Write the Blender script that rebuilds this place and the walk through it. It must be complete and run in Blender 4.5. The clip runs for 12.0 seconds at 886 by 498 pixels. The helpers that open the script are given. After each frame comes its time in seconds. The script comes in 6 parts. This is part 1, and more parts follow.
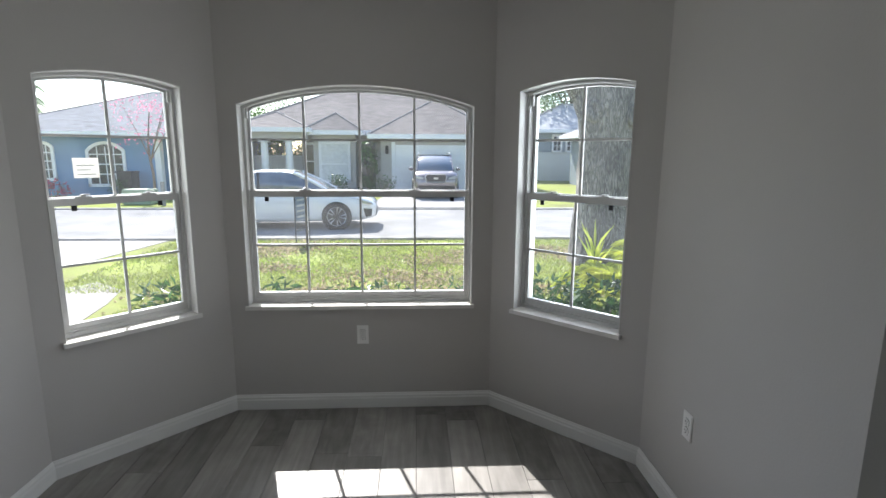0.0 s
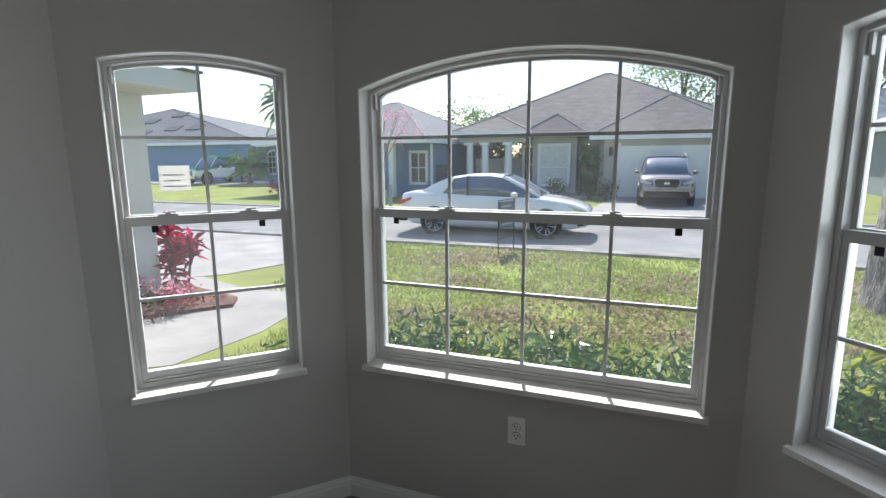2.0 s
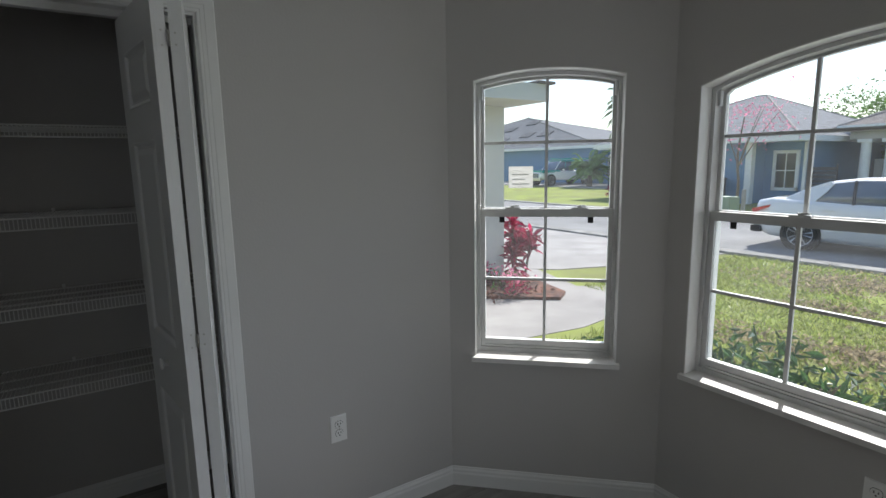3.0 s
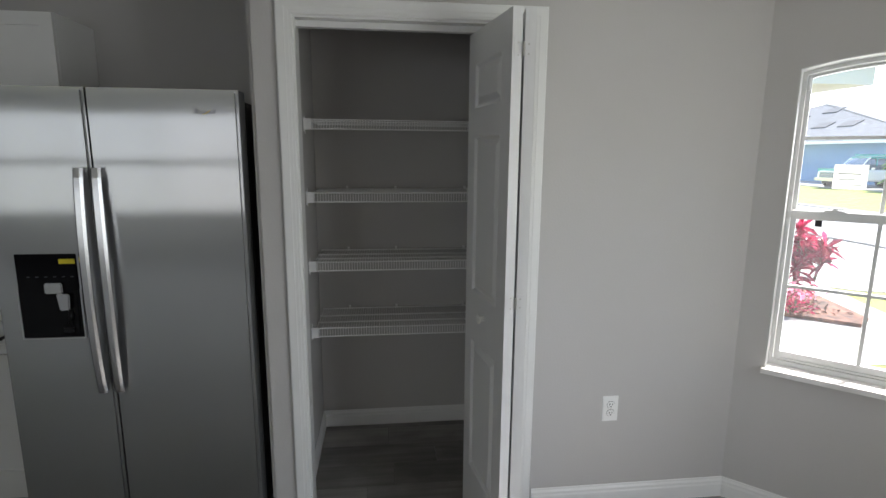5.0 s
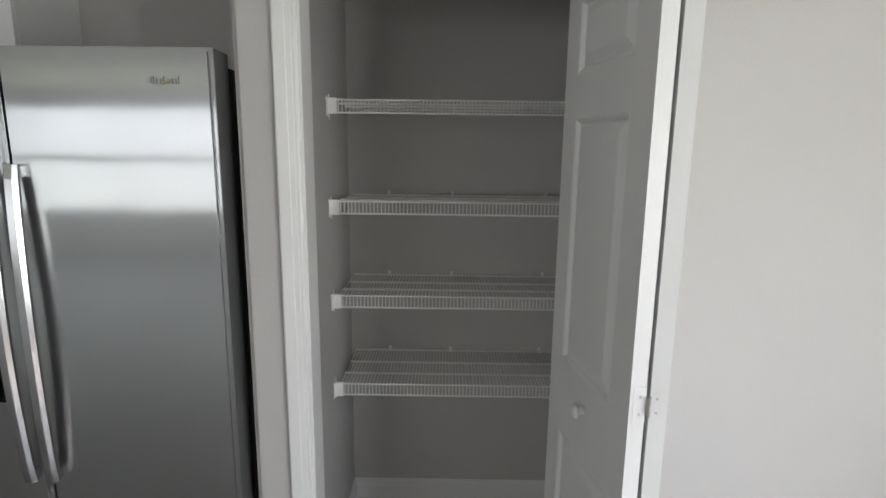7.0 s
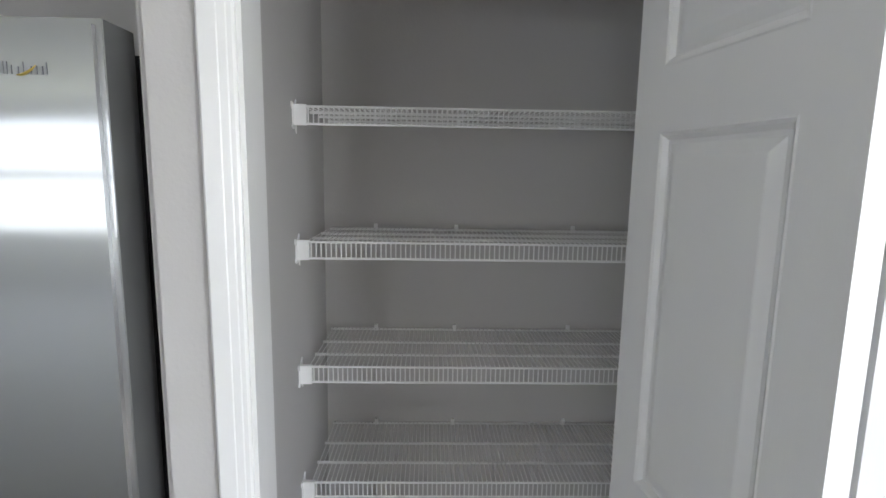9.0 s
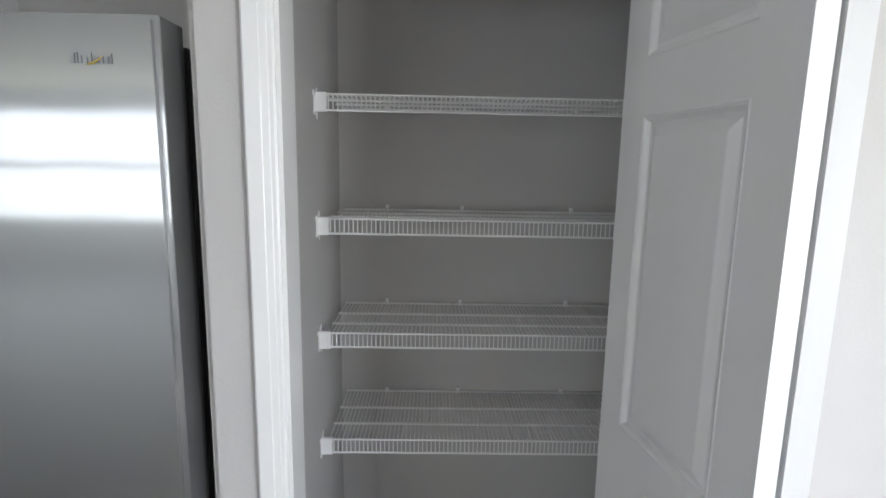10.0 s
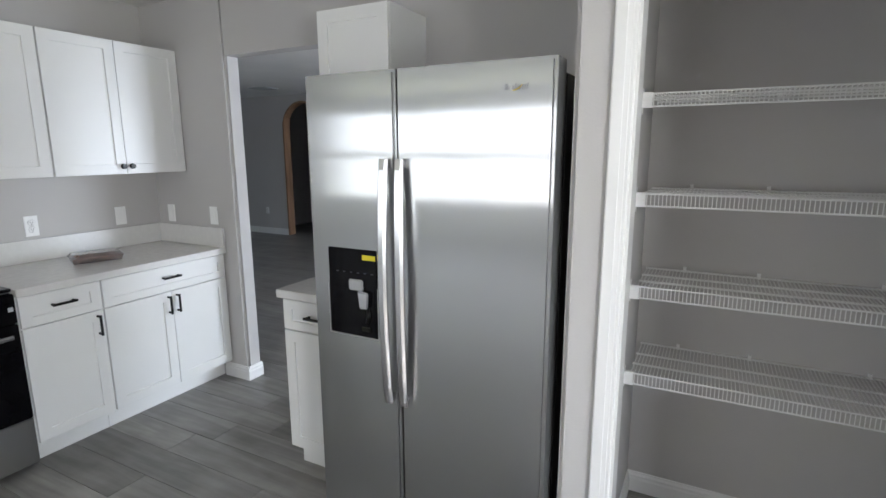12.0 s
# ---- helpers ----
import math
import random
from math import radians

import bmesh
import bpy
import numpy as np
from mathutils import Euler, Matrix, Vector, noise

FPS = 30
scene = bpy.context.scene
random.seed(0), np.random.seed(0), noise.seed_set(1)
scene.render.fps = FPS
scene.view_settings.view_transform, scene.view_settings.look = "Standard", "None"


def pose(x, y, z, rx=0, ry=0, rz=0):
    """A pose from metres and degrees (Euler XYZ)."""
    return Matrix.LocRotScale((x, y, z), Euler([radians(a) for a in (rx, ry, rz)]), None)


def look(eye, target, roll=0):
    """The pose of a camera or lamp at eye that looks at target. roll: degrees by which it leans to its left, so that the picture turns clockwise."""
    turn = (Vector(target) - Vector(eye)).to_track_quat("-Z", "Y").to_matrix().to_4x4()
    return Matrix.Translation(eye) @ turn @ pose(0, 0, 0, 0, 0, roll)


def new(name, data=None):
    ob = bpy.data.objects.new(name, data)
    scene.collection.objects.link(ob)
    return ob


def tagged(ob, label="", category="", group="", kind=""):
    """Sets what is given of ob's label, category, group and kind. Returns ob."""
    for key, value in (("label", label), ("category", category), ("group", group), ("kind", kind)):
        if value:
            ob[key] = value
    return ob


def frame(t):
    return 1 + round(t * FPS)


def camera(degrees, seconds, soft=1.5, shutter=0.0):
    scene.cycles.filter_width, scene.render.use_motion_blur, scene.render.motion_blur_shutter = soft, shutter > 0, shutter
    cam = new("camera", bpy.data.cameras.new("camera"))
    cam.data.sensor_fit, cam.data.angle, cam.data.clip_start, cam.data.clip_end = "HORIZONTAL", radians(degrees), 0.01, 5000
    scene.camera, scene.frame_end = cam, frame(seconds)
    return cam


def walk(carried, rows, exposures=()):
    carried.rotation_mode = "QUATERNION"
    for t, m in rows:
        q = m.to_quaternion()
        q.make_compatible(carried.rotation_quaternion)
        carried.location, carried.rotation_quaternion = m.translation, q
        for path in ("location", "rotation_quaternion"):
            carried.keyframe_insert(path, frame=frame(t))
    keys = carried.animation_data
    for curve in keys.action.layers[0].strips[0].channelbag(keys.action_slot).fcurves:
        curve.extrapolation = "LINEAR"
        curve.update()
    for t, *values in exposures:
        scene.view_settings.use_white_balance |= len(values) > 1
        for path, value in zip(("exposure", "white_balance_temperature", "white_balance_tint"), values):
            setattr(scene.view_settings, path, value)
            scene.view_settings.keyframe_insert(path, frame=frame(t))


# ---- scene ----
cam = camera(81.1, 12.0)

EXPOSURES = [(0, 1.2, 6500, 11), (1.5, 1.02, 6450, 10), (2.2, 0.56, 6450, 10), (3.0, 0.50, 6500, 10), (3.7, 1.02, 6450, 10), (5.3, 2.0, 6750, 12), (6.5, 2.45, 6800, 13), (7.5, 2.85, 6750, 13), (9.5, 3.32, 6450, 13), (10.5, 3.06, 6450, 13), (12, 3.34, 6600, 13)]
PATH = [
    (0, (0.184, 0.408, 1.563), (0.288, 2.373, 1.202), 0.3),
    (0.5, (0.293, 0.714, 1.544), (0.418, 2.679, 1.195), 0.4),
    (1, (0.331, 1.032, 1.54), (0.362, 3.001, 1.188), 0.4),
    (1.5, (0.289, 1.343, 1.553), (0.032, 3.296, 1.207), 0.1),
    (2, (0.282, 1.554, 1.561), (-0.431, 3.389, 1.211), -0.4),
    (2.5, (0.323, 1.585, 1.55), (-0.983, 3.063, 1.219), -0.8),
    (3, (0.379, 1.487, 1.551), (-1.282, 2.553, 1.228), -1.0),
    (3.5, (0.46, 1.352, 1.543), (-1.37, 2.097, 1.228), -1.25),
    (3.7, (0.463, 1.324, 1.517), (-1.407, 1.968, 1.217), -1.0),
    (5.3, (0.458, 1.21, 1.562), (-1.503, 1.379, 1.207), 0.6),
    (5.5, (0.412, 1.216, 1.549), (-1.554, 1.35, 1.202), 0.7),
    (6, (0.195, 1.247, 1.551), (-1.771, 1.326, 1.192), 0.8),
    (6.5, (-0.019, 1.282, 1.556), (-1.987, 1.303, 1.2), 0.7),
    (7, (-0.268, 1.26, 1.543), (-2.235, 1.248, 1.184), 0.7),
    (7.5, (-0.507, 1.204, 1.568), (-2.472, 1.215, 1.199), 0.9),
    (9.5, (-0.724, 1.201, 1.56), (-2.703, 1.252, 1.275), 0.9),
    (10, (-0.59, 1.187, 1.538), (-2.563, 1.223, 1.214), 1.1),
    (10.5, (-0.469, 1.183, 1.535), (-2.434, 1.102, 1.168), 1.0),
    (11, (-0.34, 1.196, 1.535), (-2.239, 0.69, 1.162), 0.3),
    (11.5, (-0.233, 1.171, 1.535), (-2.028, 0.373, 1.158), -0.2),
    (12, (-0.109, 1.095, 1.538), (-1.852, 0.192, 1.158), -0.2),
]
walk(cam, [(t, look(eye, target, roll)) for t, eye, target, roll in PATH], EXPOSURES)

# ---- world, sun, large lights ----
SUN_DIR = Vector((-0.24, 0.72, 0.75)).normalized()
world = bpy.data.worlds.new("sky_world")
scene.world = world
world.use_nodes = True
wn = world.node_tree
sky = wn.nodes.new("ShaderNodeTexSky")
sky.sky_type = "NISHITA"
sky.sun_disc = False
sky.sun_elevation = math.asin(SUN_DIR.z)
sky.sun_rotation = math.atan2(SUN_DIR.x, SUN_DIR.y)
sky.air_density, sky.dust_density = 1.0, 0.7
wn.links.new(sky.outputs[0], wn.nodes["Background"].inputs[0])
wn.nodes["Background"].inputs[1].default_value = 0.15
sun_data = bpy.data.lights.new("sun", "SUN")
sun_data.energy, sun_data.angle, sun_data.color = 5.0, radians(0.53), (1.0, 0.97, 0.93)
sun = new("sun", sun_data)
sun.matrix_world = look(SUN_DIR * 40, (0, 0, 0))


def window_light(name, x, y, z, toward, w, h, watts):
    """Area lamp added at an opening to stand in for sky light."""
    d = bpy.data.lights.new(name, "AREA")
    d.shape, d.size, d.size_y, d.energy, d.color = "RECTANGLE", w, h, watts, (0.9, 0.95, 1.0)
    o = new(name, d)
    if name.endswith("patio"):
        d.color = (1.0, 0.96, 0.94)
    if name.endswith("living"):
        d.color = (0.72, 0.84, 1.0)
    o.matrix_world = look((x, y, z), toward)
    return o


window_light("sky_light_front", -0.145, 3.98, 1.45, (-0.1, 0.0, 0.9), 1.9, 1.5, 5.2)
window_light("sky_light_side", -1.60, 3.40, 1.45, (1.0, 0.8, 0.9), 0.9, 1.5, 3.6)
# set far stronger than the other side lamp to brighten the pantry
window_light("sky_light_side_two", 1.34, 3.46, 1.40, (-1.8, 1.2, 1.1), 0.9, 1.5, 11.0)
window_light("sky_light_patio", 5.24, -0.85, 1.41, (-2.0, -0.85, 1.25), 2.6, 1.6, 4.3)
# added lamp, dimmer per area, sets the band mirrored in the fridge; no porch
window_light("added_fill_far_patio", 5.24, -4.25, 1.41, (-2.0, -4.25, 1.25), 4.1, 1.6, 5.0)
# bluish lamp added at the unseen end of the living room to light its far wall
window_light("added_fill_living", -5.2, 2.9, 1.2, (-6.2, -4.0, -0.3), 2.0, 1.6, 17)


# ---- materials ----
def material(name, color, rough=0.5, metal=0.0, var=0.08, scale=6.0, bump=0.0, bscale=120.0, stretch=(1, 1, 1), spread=0.0, coat=0.0, tint=None, spec=0.5):
    m = bpy.data.materials.new(name)
    m.use_nodes = True
    nt = m.node_tree
    n, ln = nt.nodes, nt.links
    b = n["Principled BSDF"]
    tc = n.new("ShaderNodeTexCoord")
    mp = n.new("ShaderNodeMapping")
    mp.inputs["Scale"].default_value = stretch
    ln.new(tc.outputs["Object"], mp.inputs[0])
    big = n.new("ShaderNodeTexNoise")
    big.inputs["Scale"].default_value, big.inputs["Detail"].default_value = scale, 5
    ln.new(mp.outputs[0], big.inputs["Vector"])
    mix = n.new("ShaderNodeMix")
    mix.data_type = "RGBA"
    lo = tint or tuple(c * (1 - 2 * var) for c in color)
    mix.inputs["A"].default_value = (*lo, 1)
    mix.inputs["B"].default_value = (*(min(1, c * (1 + var)) for c in color), 1)
    ramp = n.new("ShaderNodeMapRange")
    ramp.inputs["From Min"].default_value, ramp.inputs["From Max"].default_value = 0.3, 0.7
    ln.new(big.outputs[0], ramp.inputs[0])
    ln.new(ramp.outputs[0], mix.inputs["Factor"])
    out = mix.outputs["Result"]
    if spread:
        info = n.new("ShaderNodeObjectInfo")
        mr = n.new("ShaderNodeMapRange")
        mr.inputs["To Min"].default_value, mr.inputs["To Max"].default_value = 1 - spread, 1 + spread
        ln.new(info.outputs["Random"], mr.inputs[0])
        hv = n.new("ShaderNodeHueSaturation")
        ln.new(mr.outputs[0], hv.inputs["Value"])
        ln.new(out, hv.inputs["Color"])
        out = hv.outputs[0]
    ln.new(out, b.inputs["Base Color"])
    rr = n.new("ShaderNodeMapRange")
    rr.inputs["To Min"].default_value, rr.inputs["To Max"].default_value = max(0.02, rough - 0.06), min(1, rough + 0.06)
    ln.new(big.outputs[0], rr.inputs[0])
    ln.new(rr.outputs[0], b.inputs["Roughness"])
    b.inputs["Metallic"].default_value = metal
    b.inputs["Coat Weight"].default_value = coat
    b.inputs["Specular IOR Level"].default_value = spec
    if bump:
        fine = n.new("ShaderNodeTexNoise")
        fine.inputs["Scale"].default_value, fine.inputs["Detail"].default_value = bscale, 3
        ln.new(mp.outputs[0], fine.inputs["Vector"])
        bp = n.new("ShaderNodeBump")
        bp.inputs["Strength"].default_value, bp.inputs["Distance"].default_value = bump, 0.002
        ln.new(fine.outputs[0], bp.inputs["Height"])
        ln.new(bp.outputs[0], b.inputs["Normal"])
    return m


def leaf_material(name, color, tint, rough=0.45):
    m = material(name, color, rough, 0, 0.2, 3.0, tint=tint)
    nt = m.node_tree
    b = nt.nodes["Principled BSDF"]
    geo = nt.nodes.new("ShaderNodeNewGeometry")
    mr = nt.nodes.new("ShaderNodeMapRange")
    mr.inputs["To Min"].default_value, mr.inputs["To Max"].default_value = 0.55, 1.5
    nt.links.new(geo.outputs["Random Per Island"], mr.inputs[0])
    hv = nt.nodes.new("ShaderNodeHueSaturation")
    src = b.inputs["Base Color"].links[0].from_socket
    nt.links.new(src, hv.inputs["Color"])
    nt.links.new(mr.outputs[0], hv.inputs["Value"])
    nt.links.new(hv.outputs[0], b.inputs["Base Color"])
    tr = nt.nodes.new("ShaderNodeBsdfTranslucent")
    nt.links.new(hv.outputs[0], tr.inputs[0])
    ms = nt.nodes.new("ShaderNodeMixShader")
    ms.inputs[0].default_value = 0.4
    nt.links.new(b.outputs[0], ms.inputs[1])
    nt.links.new(tr.outputs[0], ms.inputs[2])
    nt.links.new(ms.outputs[0], nt.nodes["Material Output"].inputs[0])
    return m


def pane_material(name, color=(1, 1, 1), rough=0.0):
    m = bpy.data.materials.new(name)
    m.use_nodes = True
    nt = m.node_tree
    nt.nodes.remove(nt.nodes["Principled BSDF"])
    clear = nt.nodes.new("ShaderNodeBsdfTransparent")
    clear.inputs[0].default_value = (*color, 1)
    gl = nt.nodes.new("ShaderNodeBsdfGlossy")
    gl.inputs["Roughness"].default_value = 0.03
    film = nt.nodes.new("ShaderNodeBsdfTranslucent")
    film.inputs[0].default_value = (0.8, 0.82, 0.85, 1)
    fr = nt.nodes.new("ShaderNodeFresnel")
    fr.inputs[0].default_value = 1.35
    tc = nt.nodes.new("ShaderNodeTexCoord")
    ns = nt.nodes.new("ShaderNodeTexNoise")
    ns.inputs["Scale"].default_value, ns.inputs["Detail"].default_value = 2.2, 3
    nt.links.new(tc.outputs["Object"], ns.inputs["Vector"])
    mr = nt.nodes.new("ShaderNodeMapRange")
    mr.inputs["From Min"].default_value, mr.inputs["From Max"].default_value = 0.35, 0.75
    mr.inputs["To Min"].default_value, mr.inputs["To Max"].default_value = 0.3 * rough, rough
    nt.links.new(ns.outputs[0], mr.inputs[0])
    m1 = nt.nodes.new("ShaderNodeMixShader")
    nt.links.new(mr.outputs[0], m1.inputs[0])
    nt.links.new(clear.outputs[0], m1.inputs[1])
    nt.links.new(film.outputs[0], m1.inputs[2])
    m2 = nt.nodes.new("ShaderNodeMixShader")
    nt.links.new(fr.outputs[0], m2.inputs[0])
    nt.links.new(m1.outputs[0], m2.inputs[1])
    nt.links.new(gl.outputs[0], m2.inputs[2])
    nt.links.new(m2.outputs[0], nt.nodes["Material Output"].inputs[0])
    return m


def bark_material(name):
    m = material(name, (0.44, 0.405, 0.37), 0.95, 0, 0.3, 1.5, bump=0.0, tint=(0.15, 0.138, 0.128))
    nt = m.node_tree
    b = nt.nodes["Principled BSDF"]
    tc = nt.nodes.new("ShaderNodeTexCoord")
    mp = nt.nodes.new("ShaderNodeMapping")
    mp.inputs["Scale"].default_value = (1, 1, 0.17)
    nt.links.new(tc.outputs["Object"], mp.inputs[0])
    ns = nt.nodes.new("ShaderNodeTexNoise")
    ns.inputs["Scale"].default_value, ns.inputs["Detail"].default_value = 9, 6
    nt.links.new(mp.outputs[0], ns.inputs["Vector"])
    vo = nt.nodes.new("ShaderNodeTexVoronoi")
    vo.feature = "DISTANCE_TO_EDGE"
    vo.inputs["Scale"].default_value = 29
    mx = nt.nodes.new("ShaderNodeMix")
    mx.data_type = "VECTOR"
    mx.inputs["Factor"].default_value = 0.2
    nt.links.new(mp.outputs[0], mx.inputs["A"])
    nt.links.new(ns.outputs["Color"], mx.inputs["B"])
    nt.links.new(mx.outputs["Result"], vo.inputs["Vector"])
    src = b.inputs["Base Color"].links[0].from_socket
    # shade of the furrows is put into the colour along the cell edges
    furrow_shade = nt.nodes.new("ShaderNodeMapRange")
    furrow_shade.inputs["From Max"].default_value = 0.26
    furrow_shade.inputs["To Min"].default_value = 0.85
    furrow_shade.inputs["To Max"].default_value = 0.0
    nt.links.new(vo.outputs["Distance"], furrow_shade.inputs[0])
    fc = nt.nodes.new("ShaderNodeMix")
    fc.data_type = "RGBA"
    fc.inputs["B"].default_value = (0.045, 0.04, 0.036, 1)
    nt.links.new(furrow_shade.outputs[0], fc.inputs["Factor"])
    nt.links.new(src, fc.inputs["A"])
    nt.links.new(fc.outputs["Result"], b.inputs["Base Color"])
    bp = nt.nodes.new("ShaderNodeBump")
    bp.inputs["Strength"].default_value, bp.inputs["Distance"].default_value = 1.0, 0.03
    nt.links.new(vo.outputs["Distance"], bp.inputs["Height"])
    nt.links.new(bp.outputs[0], b.inputs["Normal"])
    return m


def wood_floor_material(name):
    """Grey oak-look boards: soft clouds along the board, thin dark grain lines, each board a little different."""
    m = material(name, (0.255, 0.245, 0.232), 0.36, 0, 0.25, 1.6, bump=0.15, bscale=60, stretch=(3.0, 0.7, 1), spread=0.22, tint=(0.175, 0.167, 0.158))
    nt = m.node_tree
    b = nt.nodes["Principled BSDF"]
    tc = nt.nodes.new("ShaderNodeTexCoord")
    info = nt.nodes.new("ShaderNodeObjectInfo")
    shift = nt.nodes.new("ShaderNodeVectorMath")
    shift.operation = "SCALE"
    shift.inputs[0].default_value = (7.0, 31.0, 0.0)
    nt.links.new(info.outputs["Random"], shift.inputs["Scale"])
    add = nt.nodes.new("ShaderNodeVectorMath")
    nt.links.new(tc.outputs["Object"], add.inputs[0])
    nt.links.new(shift.outputs[0], add.inputs[1])
    mp = nt.nodes.new("ShaderNodeMapping")
    mp.inputs["Scale"].default_value = (11, 0.8, 1)
    nt.links.new(add.outputs[0], mp.inputs[0])
    ns = nt.nodes.new("ShaderNodeTexNoise")
    ns.inputs["Scale"].default_value, ns.inputs["Detail"].default_value = 2.2, 6
    ns.inputs["Distortion"].default_value = 0.6
    nt.links.new(mp.outputs[0], ns.inputs["Vector"])
    mr = nt.nodes.new("ShaderNodeMapRange")
    mr.inputs["From Min"].default_value, mr.inputs["From Max"].default_value = 0.35, 0.65
    mr.inputs["To Min"].default_value, mr.inputs["To Max"].default_value = 0.80, 1.10
    nt.links.new(ns.outputs[0], mr.inputs[0])
    cloud = nt.nodes.new("ShaderNodeTexNoise")
    cloud.inputs["Scale"].default_value, cloud.inputs["Detail"].default_value = 4.5, 4
    nt.links.new(add.outputs[0], cloud.inputs["Vector"])
    cr = nt.nodes.new("ShaderNodeMapRange")
    cr.inputs["From Min"].default_value, cr.inputs["From Max"].default_value = 0.3, 0.7
    cr.inputs["To Min"].default_value, cr.inputs["To Max"].default_value = 0.84, 1.12
    nt.links.new(cloud.outputs[0], cr.inputs[0])
    mul = nt.nodes.new("ShaderNodeMath")
    mul.operation = "MULTIPLY"
    nt.links.new(mr.outputs[0], mul.inputs[0])
    nt.links.new(cr.outputs[0], mul.inputs[1])
    src = b.inputs["Base Color"].links[0].from_socket
    hv = nt.nodes.new("ShaderNodeHueSaturation")
    nt.links.new(src, hv.inputs["Color"])
    nt.links.new(mul.outputs[0], hv.inputs["Value"])
    nt.links.new(hv.outputs[0], b.inputs["Base Color"])
    return m


def set_brushed(m):
    """Vertical grain: reflections smear across, and stay crisp up and down."""
    nt = m.node_tree
    b = nt.nodes["Principled BSDF"]
    tg = nt.nodes.new("ShaderNodeTangent")
    tg.direction_type, tg.axis = "RADIAL", "Z"
    nt.links.new(tg.outputs[0], b.inputs["Tangent"])
    b.inputs["Anisotropic"].default_value = 0.9
    b.inputs["Anisotropic Rotation"].default_value = 0.0
    broad = nt.nodes.new("ShaderNodeBsdfAnisotropic")
    broad.inputs["Color"].default_value = (0.46, 0.465, 0.47, 1)
    broad.inputs["Roughness"].default_value = 0.36
    ms = nt.nodes.new("ShaderNodeMixShader")
    ms.inputs[0].default_value = 0.48
    nt.links.new(b.outputs[0], ms.inputs[1])
    nt.links.new(broad.outputs[0], ms.inputs[2])
    nt.links.new(ms.outputs[0], nt.nodes["Material Output"].inputs[0])


WALL = material("wall_paint_greige", (0.525, 0.511, 0.50), 0.75, 0, 0.015, 1.2, bump=0.25, bscale=110)
CEIL = material("ceiling_paint_white", (0.78, 0.77, 0.75), 0.9, 0, 0.02, 2, bump=0.4, bscale=60)
TRIM = material("trim_paint_white", (0.80, 0.80, 0.79), 0.35, 0, 0.02, 3, bump=0.05, bscale=40)
DOORW = material("door_paint_white", (0.78, 0.78, 0.78), 0.4, 0, 0.02, 3, bump=0.1, bscale=200, stretch=(1, 1, 0.12))
SILL = material("sill_marble_white", (0.80, 0.79, 0.77), 0.35, 0, 0.06, 9, bump=0.05)
FRAME = material("window_frame_white", (0.66, 0.665, 0.66), 0.38, 0, 0.04, 14, bump=0.05)
PLANK = wood_floor_material("floor_plank_grey_oak")
SUBFLOOR = material("floor_joint_dark", (0.045, 0.043, 0.04), 0.9)
BLACK = material("black_plastic", (0.012, 0.012, 0.013), 0.4)
BLACKMETAL = material("matt_black_metal", (0.015, 0.015, 0.015), 0.35, 0.6)
GLOSSBLACK = material("gloss_black_glass", (0.004, 0.004, 0.005), 0.1, 0, 0.05, spec=0.15)
STEEL = material("brushed_stainless", (0.45, 0.455, 0.46), 0.11, 1.0, 0.03, 2.0, bump=0.6, bscale=1.7)
set_brushed(STEEL)
STEEL_H = material("satin_steel_handle", (0.60, 0.60, 0.61), 0.22, 1.0, 0.03, 3)
GREYBODY = material("fridge_side_dark_grey", (0.06, 0.06, 0.062), 0.45, 0.3, 0.05, 8, bump=0.1, bscale=300)
DOORSIDE = material("fridge_door_side_grey", (0.22, 0.222, 0.225), 0.42, 0.5, 0.04, 6, bump=0.08, bscale=200)
CHROME = material("hinge_nickel", (0.62, 0.61, 0.58), 0.3, 1.0)
CAB = material("cabinet_white_satin", (0.80, 0.80, 0.785), 0.32, 0, 0.015, 2)
QUARTZ = material("counter_quartz_white", (0.72, 0.71, 0.69), 0.22, 0, 0.018, 30, bump=0.02)
PLATE = material("outlet_plate_white", (0.88, 0.88, 0.87), 0.3, 0, 0.01)
SLOT = material("outlet_slot_dark", (0.03, 0.03, 0.03), 0.6)
WIRE = material("wire_white_vinyl", (0.86, 0.86, 0.85), 0.35, 0, 0.02)
YELLOW = material("yellow_label", (0.75, 0.62, 0.02), 0.5, 0, 0.03)
BADGE = material("badge_dark_grey", (0.22, 0.22, 0.23), 0.3, 0.8)
GOLD = material("badge_gold", (0.6, 0.45, 0.12), 0.3, 0.9)
PANE = pane_material("window_glass", (0.97, 0.98, 0.98), 0.026)
PAPER = material("paper_white", (0.82, 0.82, 0.80), 0.8, 0, 0.02)
pn = PAPER.node_tree
glow = pn.nodes.new("ShaderNodeBsdfTranslucent")
glow.inputs[0].default_value = (0.9, 0.9, 0.88, 1)
pm = pn.nodes.new("ShaderNodeMixShader")
pm.inputs[0].default_value = 0.5
pn.links.new(pn.nodes["Principled BSDF"].outputs[0], pm.inputs[1])
pn.links.new(glow.outputs[0], pm.inputs[2])
pn.links.new(pm.outputs[0], pn.nodes["Material Output"].inputs[0])
PRINT = material("print_grey_green", (0.64, 0.67, 0.65), 0.8)
CLEARBOX = pane_material("clear_plastic", (0.95, 0.95, 0.95), 0.8)
BERRY = material("red_food", (0.62, 0.44, 0.38), 0.6, 0, 0.4, 40)
ARCHWOOD = material("warm_door_wood", (0.30, 0.17, 0.10), 0.5, 0, 0.2, 4, stretch=(6, 6, 0.6))
VENT = material("vent_grey", (0.45, 0.46, 0.47), 0.5)

